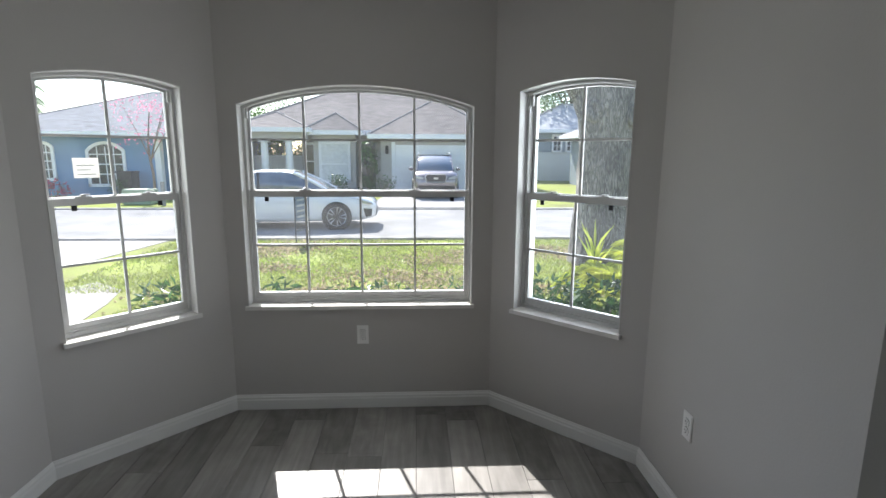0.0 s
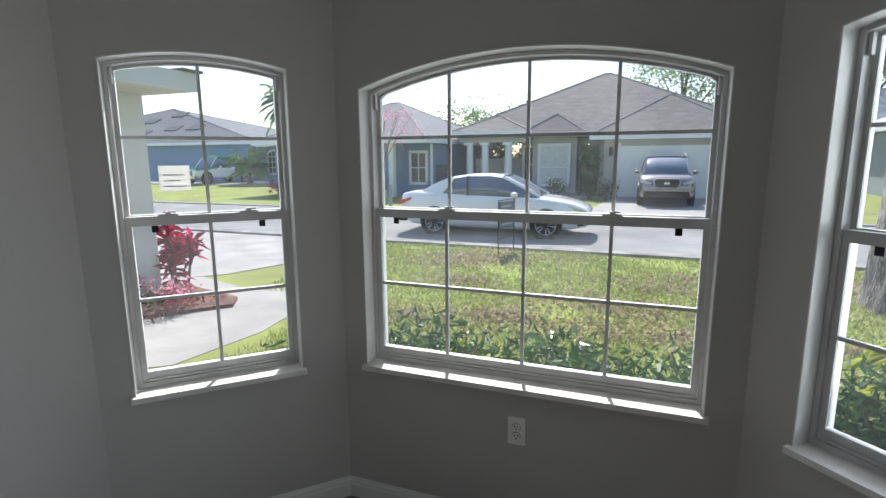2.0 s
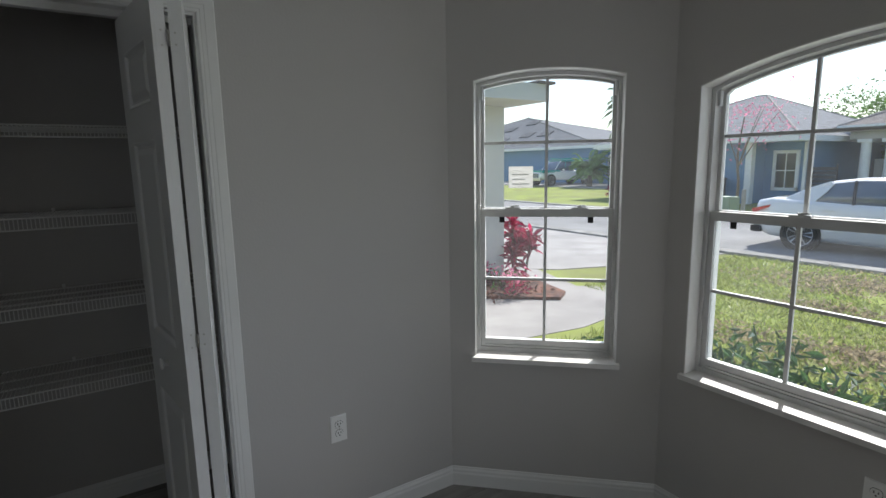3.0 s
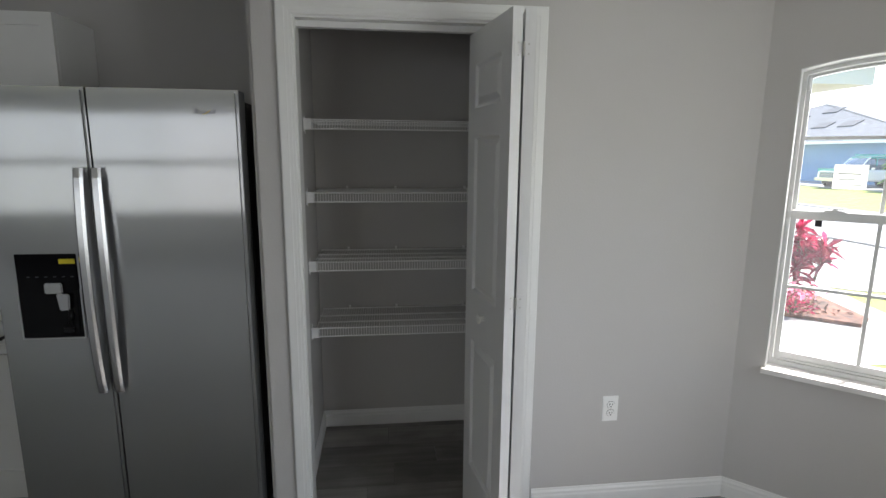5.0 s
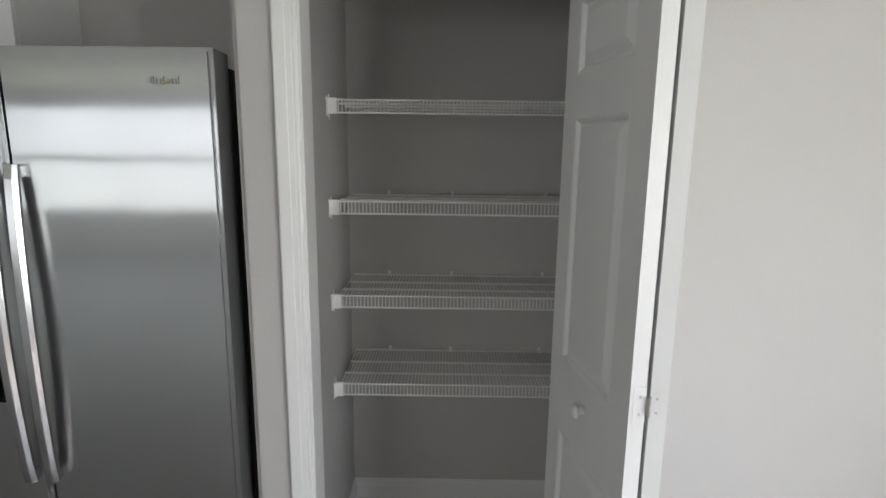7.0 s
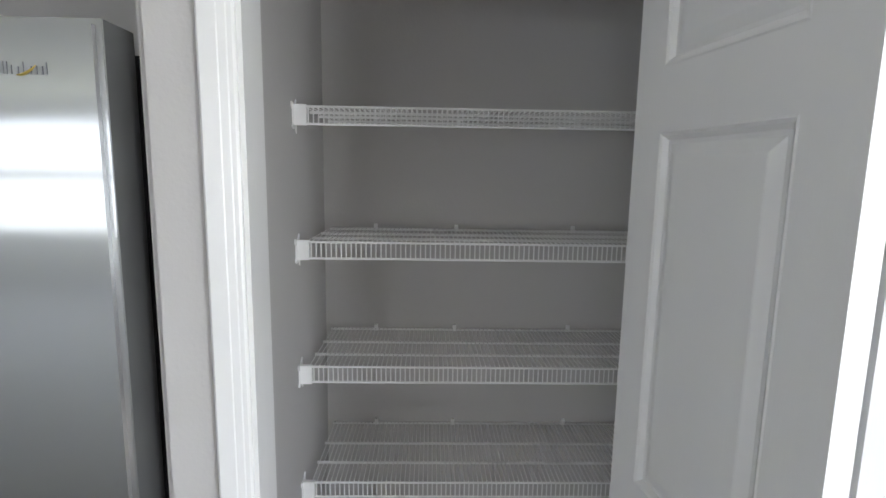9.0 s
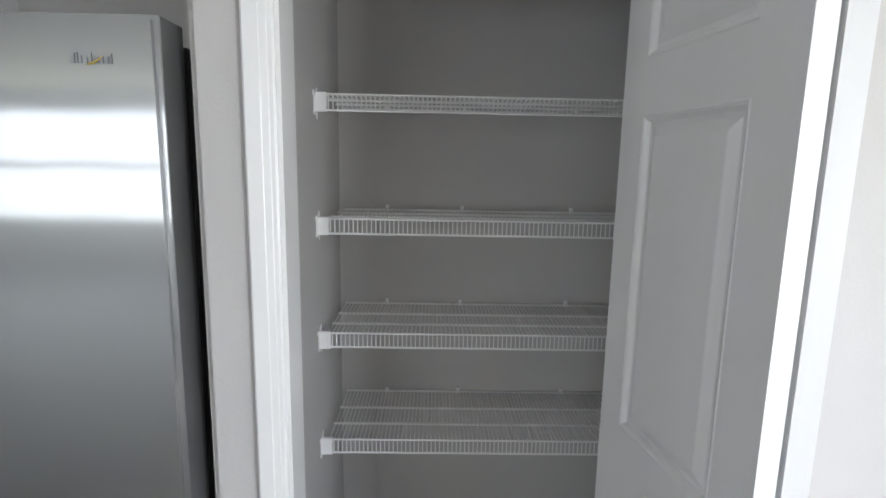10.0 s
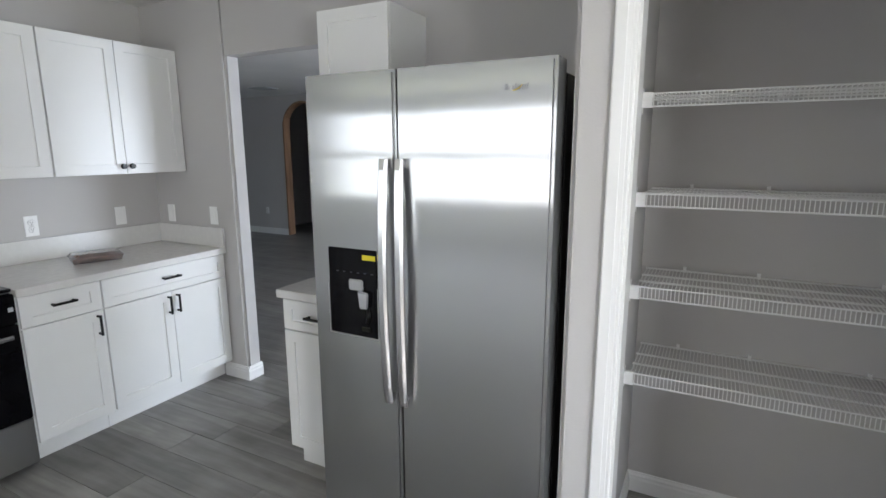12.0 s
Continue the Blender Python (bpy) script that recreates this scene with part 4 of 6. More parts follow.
# ---- kitchen cabinets ----
def shaker(name, parent, axis, face, a0, a1, z0, z1, rail=0.056, sgn=1):
    """A shaker front: axis is the way that it faces (x or y), face the plane of its carcass; sgn +1 faces up the axis."""
    bm = bmesh.new()

    r = min(rail, (z1 - z0) * 0.3)
    rows = []
    for o, q, dd in ((0, 0, 0.001), (0, 0, 0.018), (0.001, 0.001, 0.019), (rail - 0.001, r - 0.001, 0.019), (rail, r, 0.0105)):
        dd = face + sgn * dd
        ring = ((a0 + o, z0 + q), (a1 - o, z0 + q), (a1 - o, z1 - q), (a0 + o, z1 - q))
        rows.append([bm.verts.new((u, dd, w) if axis == "y" else (dd, u, w)) for u, w in ring])
    for ra, rb in zip(rows, rows[1:]):
        for i in range(4):
            bm.faces.new((ra[i], ra[(i + 1) % 4], rb[(i + 1) % 4], rb[i]))
    bm.faces.new(rows[-1])
    bm.faces.new(rows[0][::-1])
    return part(name, bm, CAB, parent)


def pull(parent, axis, face, a, z, upright=False, sgn=1, length=0.11):
    bm = bmesh.new()
    h = length / 2
    ends = [(a, z - h), (a, z + h)] if upright else [(a - h, z), (a + h, z)]

    def P(u, d, w):
        return (u, face + sgn * d, w) if axis == "y" else (face + sgn * d, u, w)
    for u, w in ends:
        k = (0, 0.008 if w < z else -0.008) if upright else (0.008 if u < a else -0.008, 0)
        bm_cyl(bm, P(u + k[0], 0.019, w + k[1]), P(u + k[0], 0.045, w + k[1]), 0.0065, n=8)
    bm_cyl(bm, P(ends[0][0], 0.047, ends[0][1]), P(ends[1][0], 0.047, ends[1][1]), 0.0068, n=8)
    return part("handle", bm, BLACKMETAL, parent, "matt black bar pull")


YC = -1.745   # carcass face of the base run
UF = -2.045   # carcass face of the wall cabinets
cab1 = thing("base_cabinet", pose(0, 0, 0), "white shaker base cabinet, one wide drawer over two doors", "cabinet", "kitchen base cabinets")
block("body", (-2.418, YB + 0.005, 0.11), (-1.628, YC, 0.868), CAB, cab1)
block("toe_kick", (-2.418, -1.90, 0.0), (-1.628, -1.82, 0.11), CAB, cab1)
d = shaker("drawer_front", cab1, "y", YC, -2.412, -1.632, 0.712, 0.862, 0.050)
pull(d, "y", YC, -2.022, 0.796)
d = shaker("door", cab1, "y", YC, -2.412, -2.024, 0.125, 0.706)
pull(d, "y", YC, -2.050, 0.630, True)
d = shaker("door", cab1, "y", YC, -2.020, -1.632, 0.125, 0.706)
pull(d, "y", YC, -1.994, 0.630, True)
cab2 = thing("base_cabinet", pose(0, 0, 0), "white shaker base cabinet, one drawer over one door, beside the range", "cabinet", "kitchen base cabinets")
block("body", (-1.626, YB + 0.005, 0.11), (-1.252, YC, 0.868), CAB, cab2)
block("toe_kick", (-1.626, -1.90, 0.0), (-1.252, -1.82, 0.11), CAB, cab2)
d = shaker("drawer_front", cab2, "y", YC, -1.622, -1.256, 0.712, 0.862, 0.050)
pull(d, "y", YC, -1.440, 0.796)
d = shaker("door", cab2, "y", YC, -1.622, -1.256, 0.125, 0.706)
pull(d, "y", YC, -1.592, 0.630, True)
ct = thing("countertop", pose(0, 0, 0), "white quartz worktop with backsplash on base cabinets", "countertop")
block("slab", (-2.423, YB + 0.002, 0.868), (-1.248, -1.708, 0.906), QUARTZ, ct, bevel=0.003)
block("backsplash", (-2.403, YB + 0.002, 0.907), (-1.248, YB + 0.022, 1.035), QUARTZ, ct, bevel=0.0015)
block("backsplash", (-2.423, YB + 0.002, 0.907), (-2.404, -1.712, 1.035), QUARTZ, ct, bevel=0.0015)
uc = thing("wall_cabinet", pose(0, 0, 0), "white shaker two-door wall cabinet", "cabinet", "kitchen wall cabinets")
block("body", (-2.423, YB + 0.001, 1.396), (-1.634, UF, 2.158), CAB, uc)
for a0, a1, kx in ((-2.418, -2.028, -2.052), (-2.024, -1.638, -2.000)):
    d = shaker("door", uc, "y", UF, a0, a1, 1.399, 2.155)
    bm = bmesh.new()
    bm_cyl(bm, (kx, UF + 0.019, 1.442), (kx, UF + 0.030, 1.442), 0.006)
    bm_cyl(bm, (kx, UF + 0.030, 1.442), (kx, UF + 0.046, 1.442), 0.0165, 0.0145, n=16)
    part("knob", bm, BLACKMETAL, d, "round matt black knob")
uc2 = thing("wall_cabinet", pose(0, 0, 0), "white shaker single-door wall cabinet", "cabinet", "kitchen wall cabinets")
block("body", (-1.630, YB + 0.001, 1.396), (-1.250, UF, 2.158), CAB, uc2)
shaker("door", uc2, "y", UF, -1.626, -1.254, 1.399, 2.155)
cab3 = thing("base_cabinet", pose(0, 0, 0), "narrow white shaker base cabinet beside the fridge", "cabinet", "kitchen base cabinets")
XC = -1.828
block("body", (XB + 0.005, -0.622, 0.11), (XC, -0.212, 0.868), CAB, cab3)
block("toe_kick", (XB + 0.005, -0.616, 0.0), (XC - 0.055, -0.212, 0.11), CAB, cab3)
d = shaker("drawer_front", cab3, "x", XC, -0.618, -0.216, 0.722, 0.862, 0.05)
pull(d, "x", XC, -0.417, 0.796)
shaker("door", cab3, "x", XC, -0.618, -0.216, 0.125, 0.716)
structure_ct = thing("countertop", pose(0, 0, 0), "small white quartz worktop beside the fridge", "countertop")
block("slab", (XB + 0.002, -0.650, 0.868), (-1.800, -0.206, 0.906), QUARTZ, structure_ct, bevel=0.003)
uc3 = thing("wall_cabinet", pose(0, 0, 0), "narrow white shaker wall cabinet beside the fridge top", "cabinet", "kitchen wall cabinets")
UX = -2.108
block("body", (XB + 0.001, -0.580, 1.396), (UX, -0.192, 2.158), CAB, uc3)
shaker("door", uc3, "x", UX, -0.578, -0.194, 1.399, 2.155)

# ---- range ----
rg = thing("range", pose(-0.865, -2.03, 0), "stainless and black glass electric range", "range")
block("body", (-0.378, -0.31, 0.03), (0.378, 0.275, 0.895), STEEL, rg, bevel=0.003)
block("cooktop", (-0.38, -0.32, 0.896), (0.38, 0.290, 0.912), GLOSSBLACK, rg, bevel=0.003)
block("oven_door", (-0.376, 0.276, 0.275), (0.376, 0.315, 0.745), GLOSSBLACK, rg, "black glass oven door", bevel=0.004)
block("control_panel", (-0.376, 0.276, 0.75), (0.376, 0.315, 0.89), GLOSSBLACK, rg, bevel=0.004)
block("drawer", (-0.376, 0.276, 0.04), (0.376, 0.312, 0.27), STEEL, rg, bevel=0.004)
bm = bmesh.new()
bm_cyl(bm, (-0.33, 0.36, 0.70), (0.33, 0.36, 0.70), 0.011)
for x in (-0.30, 0.30):
    bm_cyl(bm, (x, 0.31, 0.70), (x, 0.36, 0.70), 0.008)
part("handle", bm, STEEL_H, rg)
for x in (-0.34, 0.34):
    block("foot", (x - 0.02, -0.2, 0.0), (x + 0.02, 0.2, 0.03), BLACK, rg)
block("display", (-0.365, 0.316, 0.81), (-0.345, 0.3165, 0.83), VENT, rg)

# ---- clear food box on the worktop ----
fb = thing("food_box", pose(-1.805, -2.065, 0.906, 0, 0, -20), "clear plastic clamshell box of red food on the worktop", "food box")
bm = bmesh.new()
for i in range(90):
    a, b = random.uniform(-0.105, 0.105), random.uniform(-0.055, 0.055)
    bmesh.ops.create_icosphere(bm, subdivisions=1, radius=random.uniform(0.010, 0.016), matrix=pose(a, b, random.uniform(0.014, 0.026)))
part("food", bm, BERRY, fb, "small red pieces")
bm = bmesh.new()
lv = [(0.0, 0.118, 0.066), (0.028, 0.125, 0.073), (0.030, 0.131, 0.079), (0.034, 0.131, 0.079), (0.036, 0.124, 0.072), (0.052, 0.114, 0.062)]
rr = [[bm.verts.new((sx * w, sy * h, z)) for sx, sy in ((-1, -1), (1, -1), (1, 1), (-1, 1))] for z, w, h in lv]
for ra, rb in zip(rr, rr[1:]):
    for i in range(4):
        bm.faces.new((ra[i], ra[(i + 1) % 4], rb[(i + 1) % 4], rb[i]))
bm.faces.new(rr[0][::-1])
bm.faces.new(rr[-1])
part("clamshell", bm, CLEARBOX, fb, "clear plastic shell", bevel=0.004)


# ---- outlets and switches ----
def outlet(m, switch=False, label="white duplex wall outlet"):
    """Built facing -y of its pose, the back on the wall."""
    o = thing("wall_switch" if switch else "wall_outlet", m, label, "switch" if switch else "outlet", "" if switch else "duplex outlets")
    bm = bmesh.new()
    bm_box(bm, -0.035, -0.006, -0.0585, 0.035, 0.0, 0.0585)
    bmesh.ops.bevel(bm, geom=[e for e in bm.edges if all(v.co.y < -0.005 for v in e.verts)], offset=0.003, segments=2, affect="EDGES")
    part("plate", bm, PLATE, o)
    if switch:
        block("rocker", (-0.012, -0.0105, -0.028), (0.012, -0.006, 0.028), PLATE, o, bevel=0.002)
        return o
    for z in (0.0195, -0.0195):
        bm = bmesh.new()
        bm_prism(bm, [(0.0165 * math.cos(a) , max(-0.0145, min(0.0145, 0.0172 * math.sin(a)))+ z) for a in [2 * math.pi * i / 20 for i in range(20)]], "y", -0.009, -0.006)
        part("socket", bm, PLATE, o)
        bm = bmesh.new()
        bm_prism(bm, [(0.0178 * math.cos(a), max(-0.0158, min(0.0158, 0.0185 * math.sin(a))) + z) for a in [2 * math.pi * i / 20 for i in range(20)]], "y", -0.0066, -0.0061)
        part("socket_gap", bm, SLOT, o)
        for x, h in ((-0.006, 0.0085), (0.006, 0.0065)):
            block("slot", (x - 0.0016, -0.0096, z + 0.003 - h / 2), (x + 0.0016, -0.0089, z + 0.003 + h / 2), SLOT, o)
        bm = bmesh.new()
        bm_cyl(bm, (0, -0.0096, z - 0.008), (0, -0.0089, z - 0.008), 0.0030, n=8)
        part("slot", bm, SLOT, o)
    bm = bmesh.new()
    bm_cyl(bm, (0, -0.0075, 0), (0, -0.006, 0), 0.003, n=8)
    part("screw", bm, CHROME, o)
    return o


outlet(pose(-0.143, YF, 0.475), label="white duplex outlet under the wide bay window")
outlet(pose(XW, 2.202, 0.464, 0, 0, 90), label="white duplex outlet on the wall beside the pantry")
outlet(pose(XR, 2.350, 0.447, 0, 0, -90), label="white duplex outlet on the wall near the bay")
outlet(pose(-1.637, YB, 1.110, 0, 0, 180), label="white duplex outlet over the backsplash")
outlet(pose(-2.150, YB, 1.112, 0, 0, 180), True, label="white blank wall plate over the backsplash")
outlet(pose(XB, -2.225, 1.108, 0, 0, 90), True, label="white rocker switch over the side backsplash")
outlet(pose(XB, -1.800, 1.112, 0, 0, 90), True, label="white rocker switch over the side backsplash")
outlet(pose(LX, -6.20, 0.43, 0, 0, 90), label="white outlet low on the far living room wall")
# paper label on the pane of the left bay window
st = block("paper_label", (l0 + 0.147, 0.1240, 1.437), (l0 + 0.257, 0.1288, 1.535), PAPER, m=m_left.copy())
tagged(st, "white printed paper label stuck on the window pane", "label")
for i in range(3):
    block("print_line", (l0 + 0.162, 0.1234, 1.452 + i * 0.022), (l0 + 0.162 + (0.08, 0.06, 0.075)[i], 0.1239, 1.457 + i * 0.022), PRINT, st)


# ---- outdoors: ground, road, paths ----
def sheet(name, pts, z, mat, label, category, thick=0.0):
    bm = bmesh.new()
    vs = [bm.verts.new((x, y, z)) for x, y in pts]
    bm.faces.new(vs)
    if thick:
        lo = [bm.verts.new((x, y, z - thick)) for x, y in pts]
        n = len(pts)
        for i in range(n):
            bm.faces.new((vs[i], lo[i], lo[(i + 1) % n], vs[(i + 1) % n]))
    return structure(part(name, bm, mat), label, category)


sheet("ground", [(-900, -900), (900, -900), (900, 900), (-900, 900)], GROUND - 0.02, GRASS, "patchy green lawn with dry leaf litter", "ground")
sheet("road", [(-120, 12.1), (60, 12.1), (60, 18.0), (-120, 18.0)], GROUND - 0.004, ROAD, "pale grey asphalt residential street", "road")
for nm, y0, y1 in (("pavement_kerb_1", 11.75, 12.1), ("pavement_kerb_2", 18.0, 18.35)):
    structure(block(nm, (-120, y0, GROUND - 0.02), (60, y1, GROUND + 0.035), KERB, bevel=0.012), "pale concrete kerb", "kerb")
sheet("pavement_driveway_own", [(-9.5, 5.2), (-6.3, 7.75), (-6.05, 8.0), (-5.5, 9.5), (-5.1, 12.0), (-13.5, 12.0), (-11.8, 6.0)], GROUND - 0.008, CONCRETE, "pale concrete driveway", "driveway", 0.08)
sheet("pavement_walk", [(-9.5, 4.2), (-6.3, 5.0), (-4.4, 4.3), (-3.69, 4.87), (-3.55, 5.9), (-3.70, 6.9), (-3.9, 7.6), (-4.5, 8.05), (-5.0, 7.35), (-6.3, 7.75), (-9.5, 5.2)], GROUND - 0.013, CONCRETE, "pale concrete garden walk", "path", 0.08)
sheet("pavement_driveway_far", [(-1.6, 18.2), (4.2, 18.2), (3.6, 26.0), (-0.9, 26.0)], GROUND + 0.056, CONCRETE, "pale concrete driveway across the street", "driveway", 0.08)
sheet("pavement_driveway_blue", [(-40, 30.2), (-23.5, 30.2), (-24, 36), (-40, 36)], GROUND + 0.056, CONCRETE, "pale concrete driveway of the blue house", "driveway", 0.08)
sheet("pavement_walk_far", [(-4.6, 25.2), (-0.9, 25.2), (-0.9, 26.2), (-4.6, 26.2)], GROUND + 0.05, CONCRETE, "pale concrete path", "path", 0.08)


# ---- leaves and plants ----
def leaf_cloud(n, place, size, rng, up=0.4, long=2.2):
    """Verts and faces of n bent leaves at places given by a function."""
    V, F = [], []
    for _ in range(n):
        c = Vector(place(rng))
        d = Vector((rng.gauss(0, 1), rng.gauss(0, 1), rng.gauss(up, 0.6))).normalized()
        s = d.cross(Vector((rng.gauss(0, 1), rng.gauss(0, 1), rng.gauss(0, 1)))).normalized()
        L = size * rng.uniform(0.6, 1.3)
        w = L / long
        n_ = d.cross(s)
        k = len(V)
        V += [c, c + d * L * 0.5 + s * w * 0.5 + n_ * w * 0.12, c + d * L - n_ * L * 0.15, c + d * L * 0.5 - s * w * 0.5 + n_ * w * 0.12]
        F += [(k, k + 1, k + 2, k + 3)]
    return V, F


def shrub(name, x, y, z, rx, ry, h, n, size, mat, label, rng, category="shrub", group="", long=2.2):
    t = thing(name, pose(x, y, z), label, category, group)
    bm = bmesh.new()
    for i in range(7):
        a = rng.uniform(0, 6.28)
        bm_tube(bm, [(0, 0, -0.02), (rx * 0.3 * math.cos(a), ry * 0.3 * math.sin(a), h * 0.4), (rx * 0.7 * math.cos(a), ry * 0.7 * math.sin(a), h * 0.8)], [0.014, 0.009, 0.004], n=5)
    part("stems", bm, PALMBARK, t)
    clumps = [(rng.uniform(-rx, rx) * 0.8, rng.uniform(-ry, ry) * 0.8, h * rng.uniform(0.2, 0.85), rng.uniform(0.25, 0.45)) for _ in range(16)]

    def place(r):
        cx, cy_, cz, q = clumps[r.randrange(len(clumps))]
        return (min(rx, max(-rx, cx + r.gauss(0, q * rx * 0.6))), min(ry, max(-ry, cy_ + r.gauss(0, q * ry * 0.6))), min(h, max(0.02, cz + r.gauss(0, q * h * 0.45))))
    V, F = leaf_cloud(n, place, size, rng, 0.4 if long < 3 else 0.0, long)
    raw("leaves", V, F, mat, t)
    return t


def frond(rng, base, az, rise, length, drop, leaflets, width, V, F, stems, reach=0.42):
    """One feather palm leaf: an arched rib with leaflets on both sides."""
    pts = []
    d = Vector((math.cos(az), math.sin(az), 0))
    for i in range(13):
        t = i / 12
        pts.append(Vector(base) + d * length * t * (1 - 0.15 * t) + Vector((0, 0, rise * t - drop * t * t)))
    stems.append(pts)
    side = Vector((-d.y, d.x, 0))
    for i in range(leaflets):
        t = 0.15 + 0.83 * i / leaflets
        f = t * 12
        a = int(min(11, f))
        p = pts[a].lerp(pts[a + 1], f - a)
        tan = (pts[a + 1] - pts[a]).normalized()
        for s in (-1, 1):
            L = length * reach * math.sin(math.pi * min(1, 0.18 + 0.8 * t)) * rng.uniform(0.85, 1.1)
            dr = (side * s * 0.8 + tan * 0.75 + Vector((0, 0, 0.15 - 0.35 * t + rng.gauss(0, 0.06)))).normalized()
            w = dr.cross(Vector((0, 0, 1))).normalized() * width
            k = len(V)
            V += [p - w * 0.4, p + w * 0.4, p + dr * L * 0.55 + w * 0.5 + Vector((0, 0, 0.01)), p + dr * L + Vector((0, 0, -L * 0.22)), p + dr * L * 0.55 - w * 0.5 + Vector((0, 0, 0.01))]
            F += [(k, k + 1, k + 2, k + 3, k + 4)]


def palm(name, x, y, z, trunk_h, trunk_r, count, length, mat, label, rng, rise=(0.4, 1.0), leaflets=26, width=0.03, reach=0.42):
    t = thing(name, pose(x, y, z), label, "palm")
    bm = bmesh.new()
    pts, rad = [], []
    for i in range(10):
        f = i / 9
        pts.append((0.04 * math.sin(f * 3), 0.03 * f, -0.05 + f * (trunk_h + 0.05)))
        rad.append(trunk_r * (1.25 - 0.45 * f + 0.08 * (i % 2)))
    bm_tube(bm, pts, rad, n=10)
    part("trunk", bm, PALMBARK, t)
    V, F, stems = [], [], []
    for i in range(count):
        r = rng.uniform(*rise)
        frond(rng, (0, 0, trunk_h), 6.283 * i / count * 2.618 + rng.uniform(-0.2, 0.2), length * r, length * rng.uniform(0.85, 1.1), length * (0.5 + 0.45 * r * rng.uniform(0.6, 1.0)), leaflets, width, V, F, stems, reach)
    bm = bmesh.new()
    for s in stems:
        bm_tube(bm, s[::3], [0.012, 0.009, 0.007, 0.005, 0.003][:len(s[::3])], n=4)
    part("ribs", bm, mat, t)
    raw("crown", V, F, mat, t)
    return t


rg_ = random.Random(11)
# hedge in front of the wide window
for i, hx in enumerate((-1.75, -0.95, -0.15, 0.65, 1.25)):
    shrub("hedge_shrub", hx, 4.55 + 0.1 * (i % 2), GROUND - 0.02, 0.40, 0.34, (0.74, 0.84, 0.76, 0.88, 0.82)[i], 640, 0.115, LEAF_DARK, "dark green whorled-leaf shrub in a low hedge", rg_, "shrub", "hedge shrubs under the bay window", 3.4)
for i, (hx, hy, hh) in enumerate(((-1.3, 5.2, 0.42), (-0.3, 5.25, 0.45), (0.8, 5.2, 0.48))):
    shrub("hedge_shrub", hx, hy, GROUND - 0.02, 0.42, 0.3, hh, 200, 0.10, LEAF_MID, "mid green leafy shrub at the lawn edge", rg_, "shrub", "hedge shrubs under the bay window", 3.0)
for hx, hh in ((-1.38, 0.66), (-0.58, 0.7), (0.25, 0.62), (1.02, 0.7)):
    shrub("hedge_shrub", hx, 4.85, GROUND - 0.02, 0.40, 0.32, hh, 620, 0.085, LEAF_DARK, "dark green whorled-leaf shrub in a low hedge", rg_, "shrub", "hedge shrubs under the bay window", 3.2)
# planting before the right window
shrub("shrub", 1.50, 4.30, GROUND - 0.02, 0.32, 0.36, 0.90, 1100, 0.085, LEAF_DARK, "dense dark glossy shrub near the window", rg_)
shrub("shrub", 2.3, 5.7, GROUND - 0.02, 0.6, 0.5, 0.4, 500, 0.10, LEAF_MID, "mid green low shrub by the oak", rg_)
palm("garden_palm", 2.3, 4.75, GROUND - 0.02, 0.45, 0.05, 15, 1.15, LEAF_YEL, "yellow-green feather palm clump", rg_, (0.5, 1.3), 46, 0.0065, 0.24)
palm("garden_palm", 2.95, 4.35, GROUND - 0.02, 0.45, 0.05, 15, 1.15, LEAF_YEL, "yellow-green feather palm clump", rg_, (0.5, 1.2), 46, 0.0065, 0.24)
palm("garden_palm", 3.1, 6.0, GROUND - 0.02, 0.45, 0.05, 14, 1.3, LEAF_YEL, "yellow-green feather palm clump by the oak", rg_, (0.5, 1.3), 44, 0.007, 0.24)
for px, py, pz, n in ((2.15, 6.0, 0.82, 11), (2.68, 5.25, 1.15, 9), (3.25, 5.1, 1.2, 8)):
    sp = thing("spear_leaf_plant", pose(px, py, GROUND - 0.02), "bright yellow-green plant with upright blade leaves", "plant")
    bm = bmesh.new()
    bm_tube(bm, [(0, 0, -0.02), (0.02, 0.01, pz * 0.5), (0.03, 0.0, pz)], [0.018, 0.014, 0.008], n=6)
    part("stem", bm, LEAF_MID, sp)
    V, F = [], []
    for i in range(n):
        a, L = rg_.uniform(0, 6.28), rg_.uniform(0.28, 0.42)
        d = Vector((math.cos(a) * 0.45, math.sin(a) * 0.45, 1)).normalized()
        w = Vector((1, 0.25 * math.sin(a), 0)).normalized() * 0.017
        p = Vector((0.03, 0, pz - rg_.uniform(0.0, 0.3)))
        k = len(V)
        V += [p - w * 0.4, p + w * 0.4, p + d * L * 0.5 + w, p + d * L + Vector((math.cos(a), math.sin(a), 0)) * 0.05, p + d * L * 0.5 - w]
        F += [(k, k + 1, k + 2, k + 3, k + 4)]
    raw("leaves", V, F, LEAF_YEL, sp)
palm("garden_palm", 2.5, 3.95, GROUND - 0.02, 0.30, 0.04, 16, 0.95, LEAF_YEL, "low yellow-green feather palm under the window", rg_, (0.5, 1.2), 40, 0.007, 0.30)


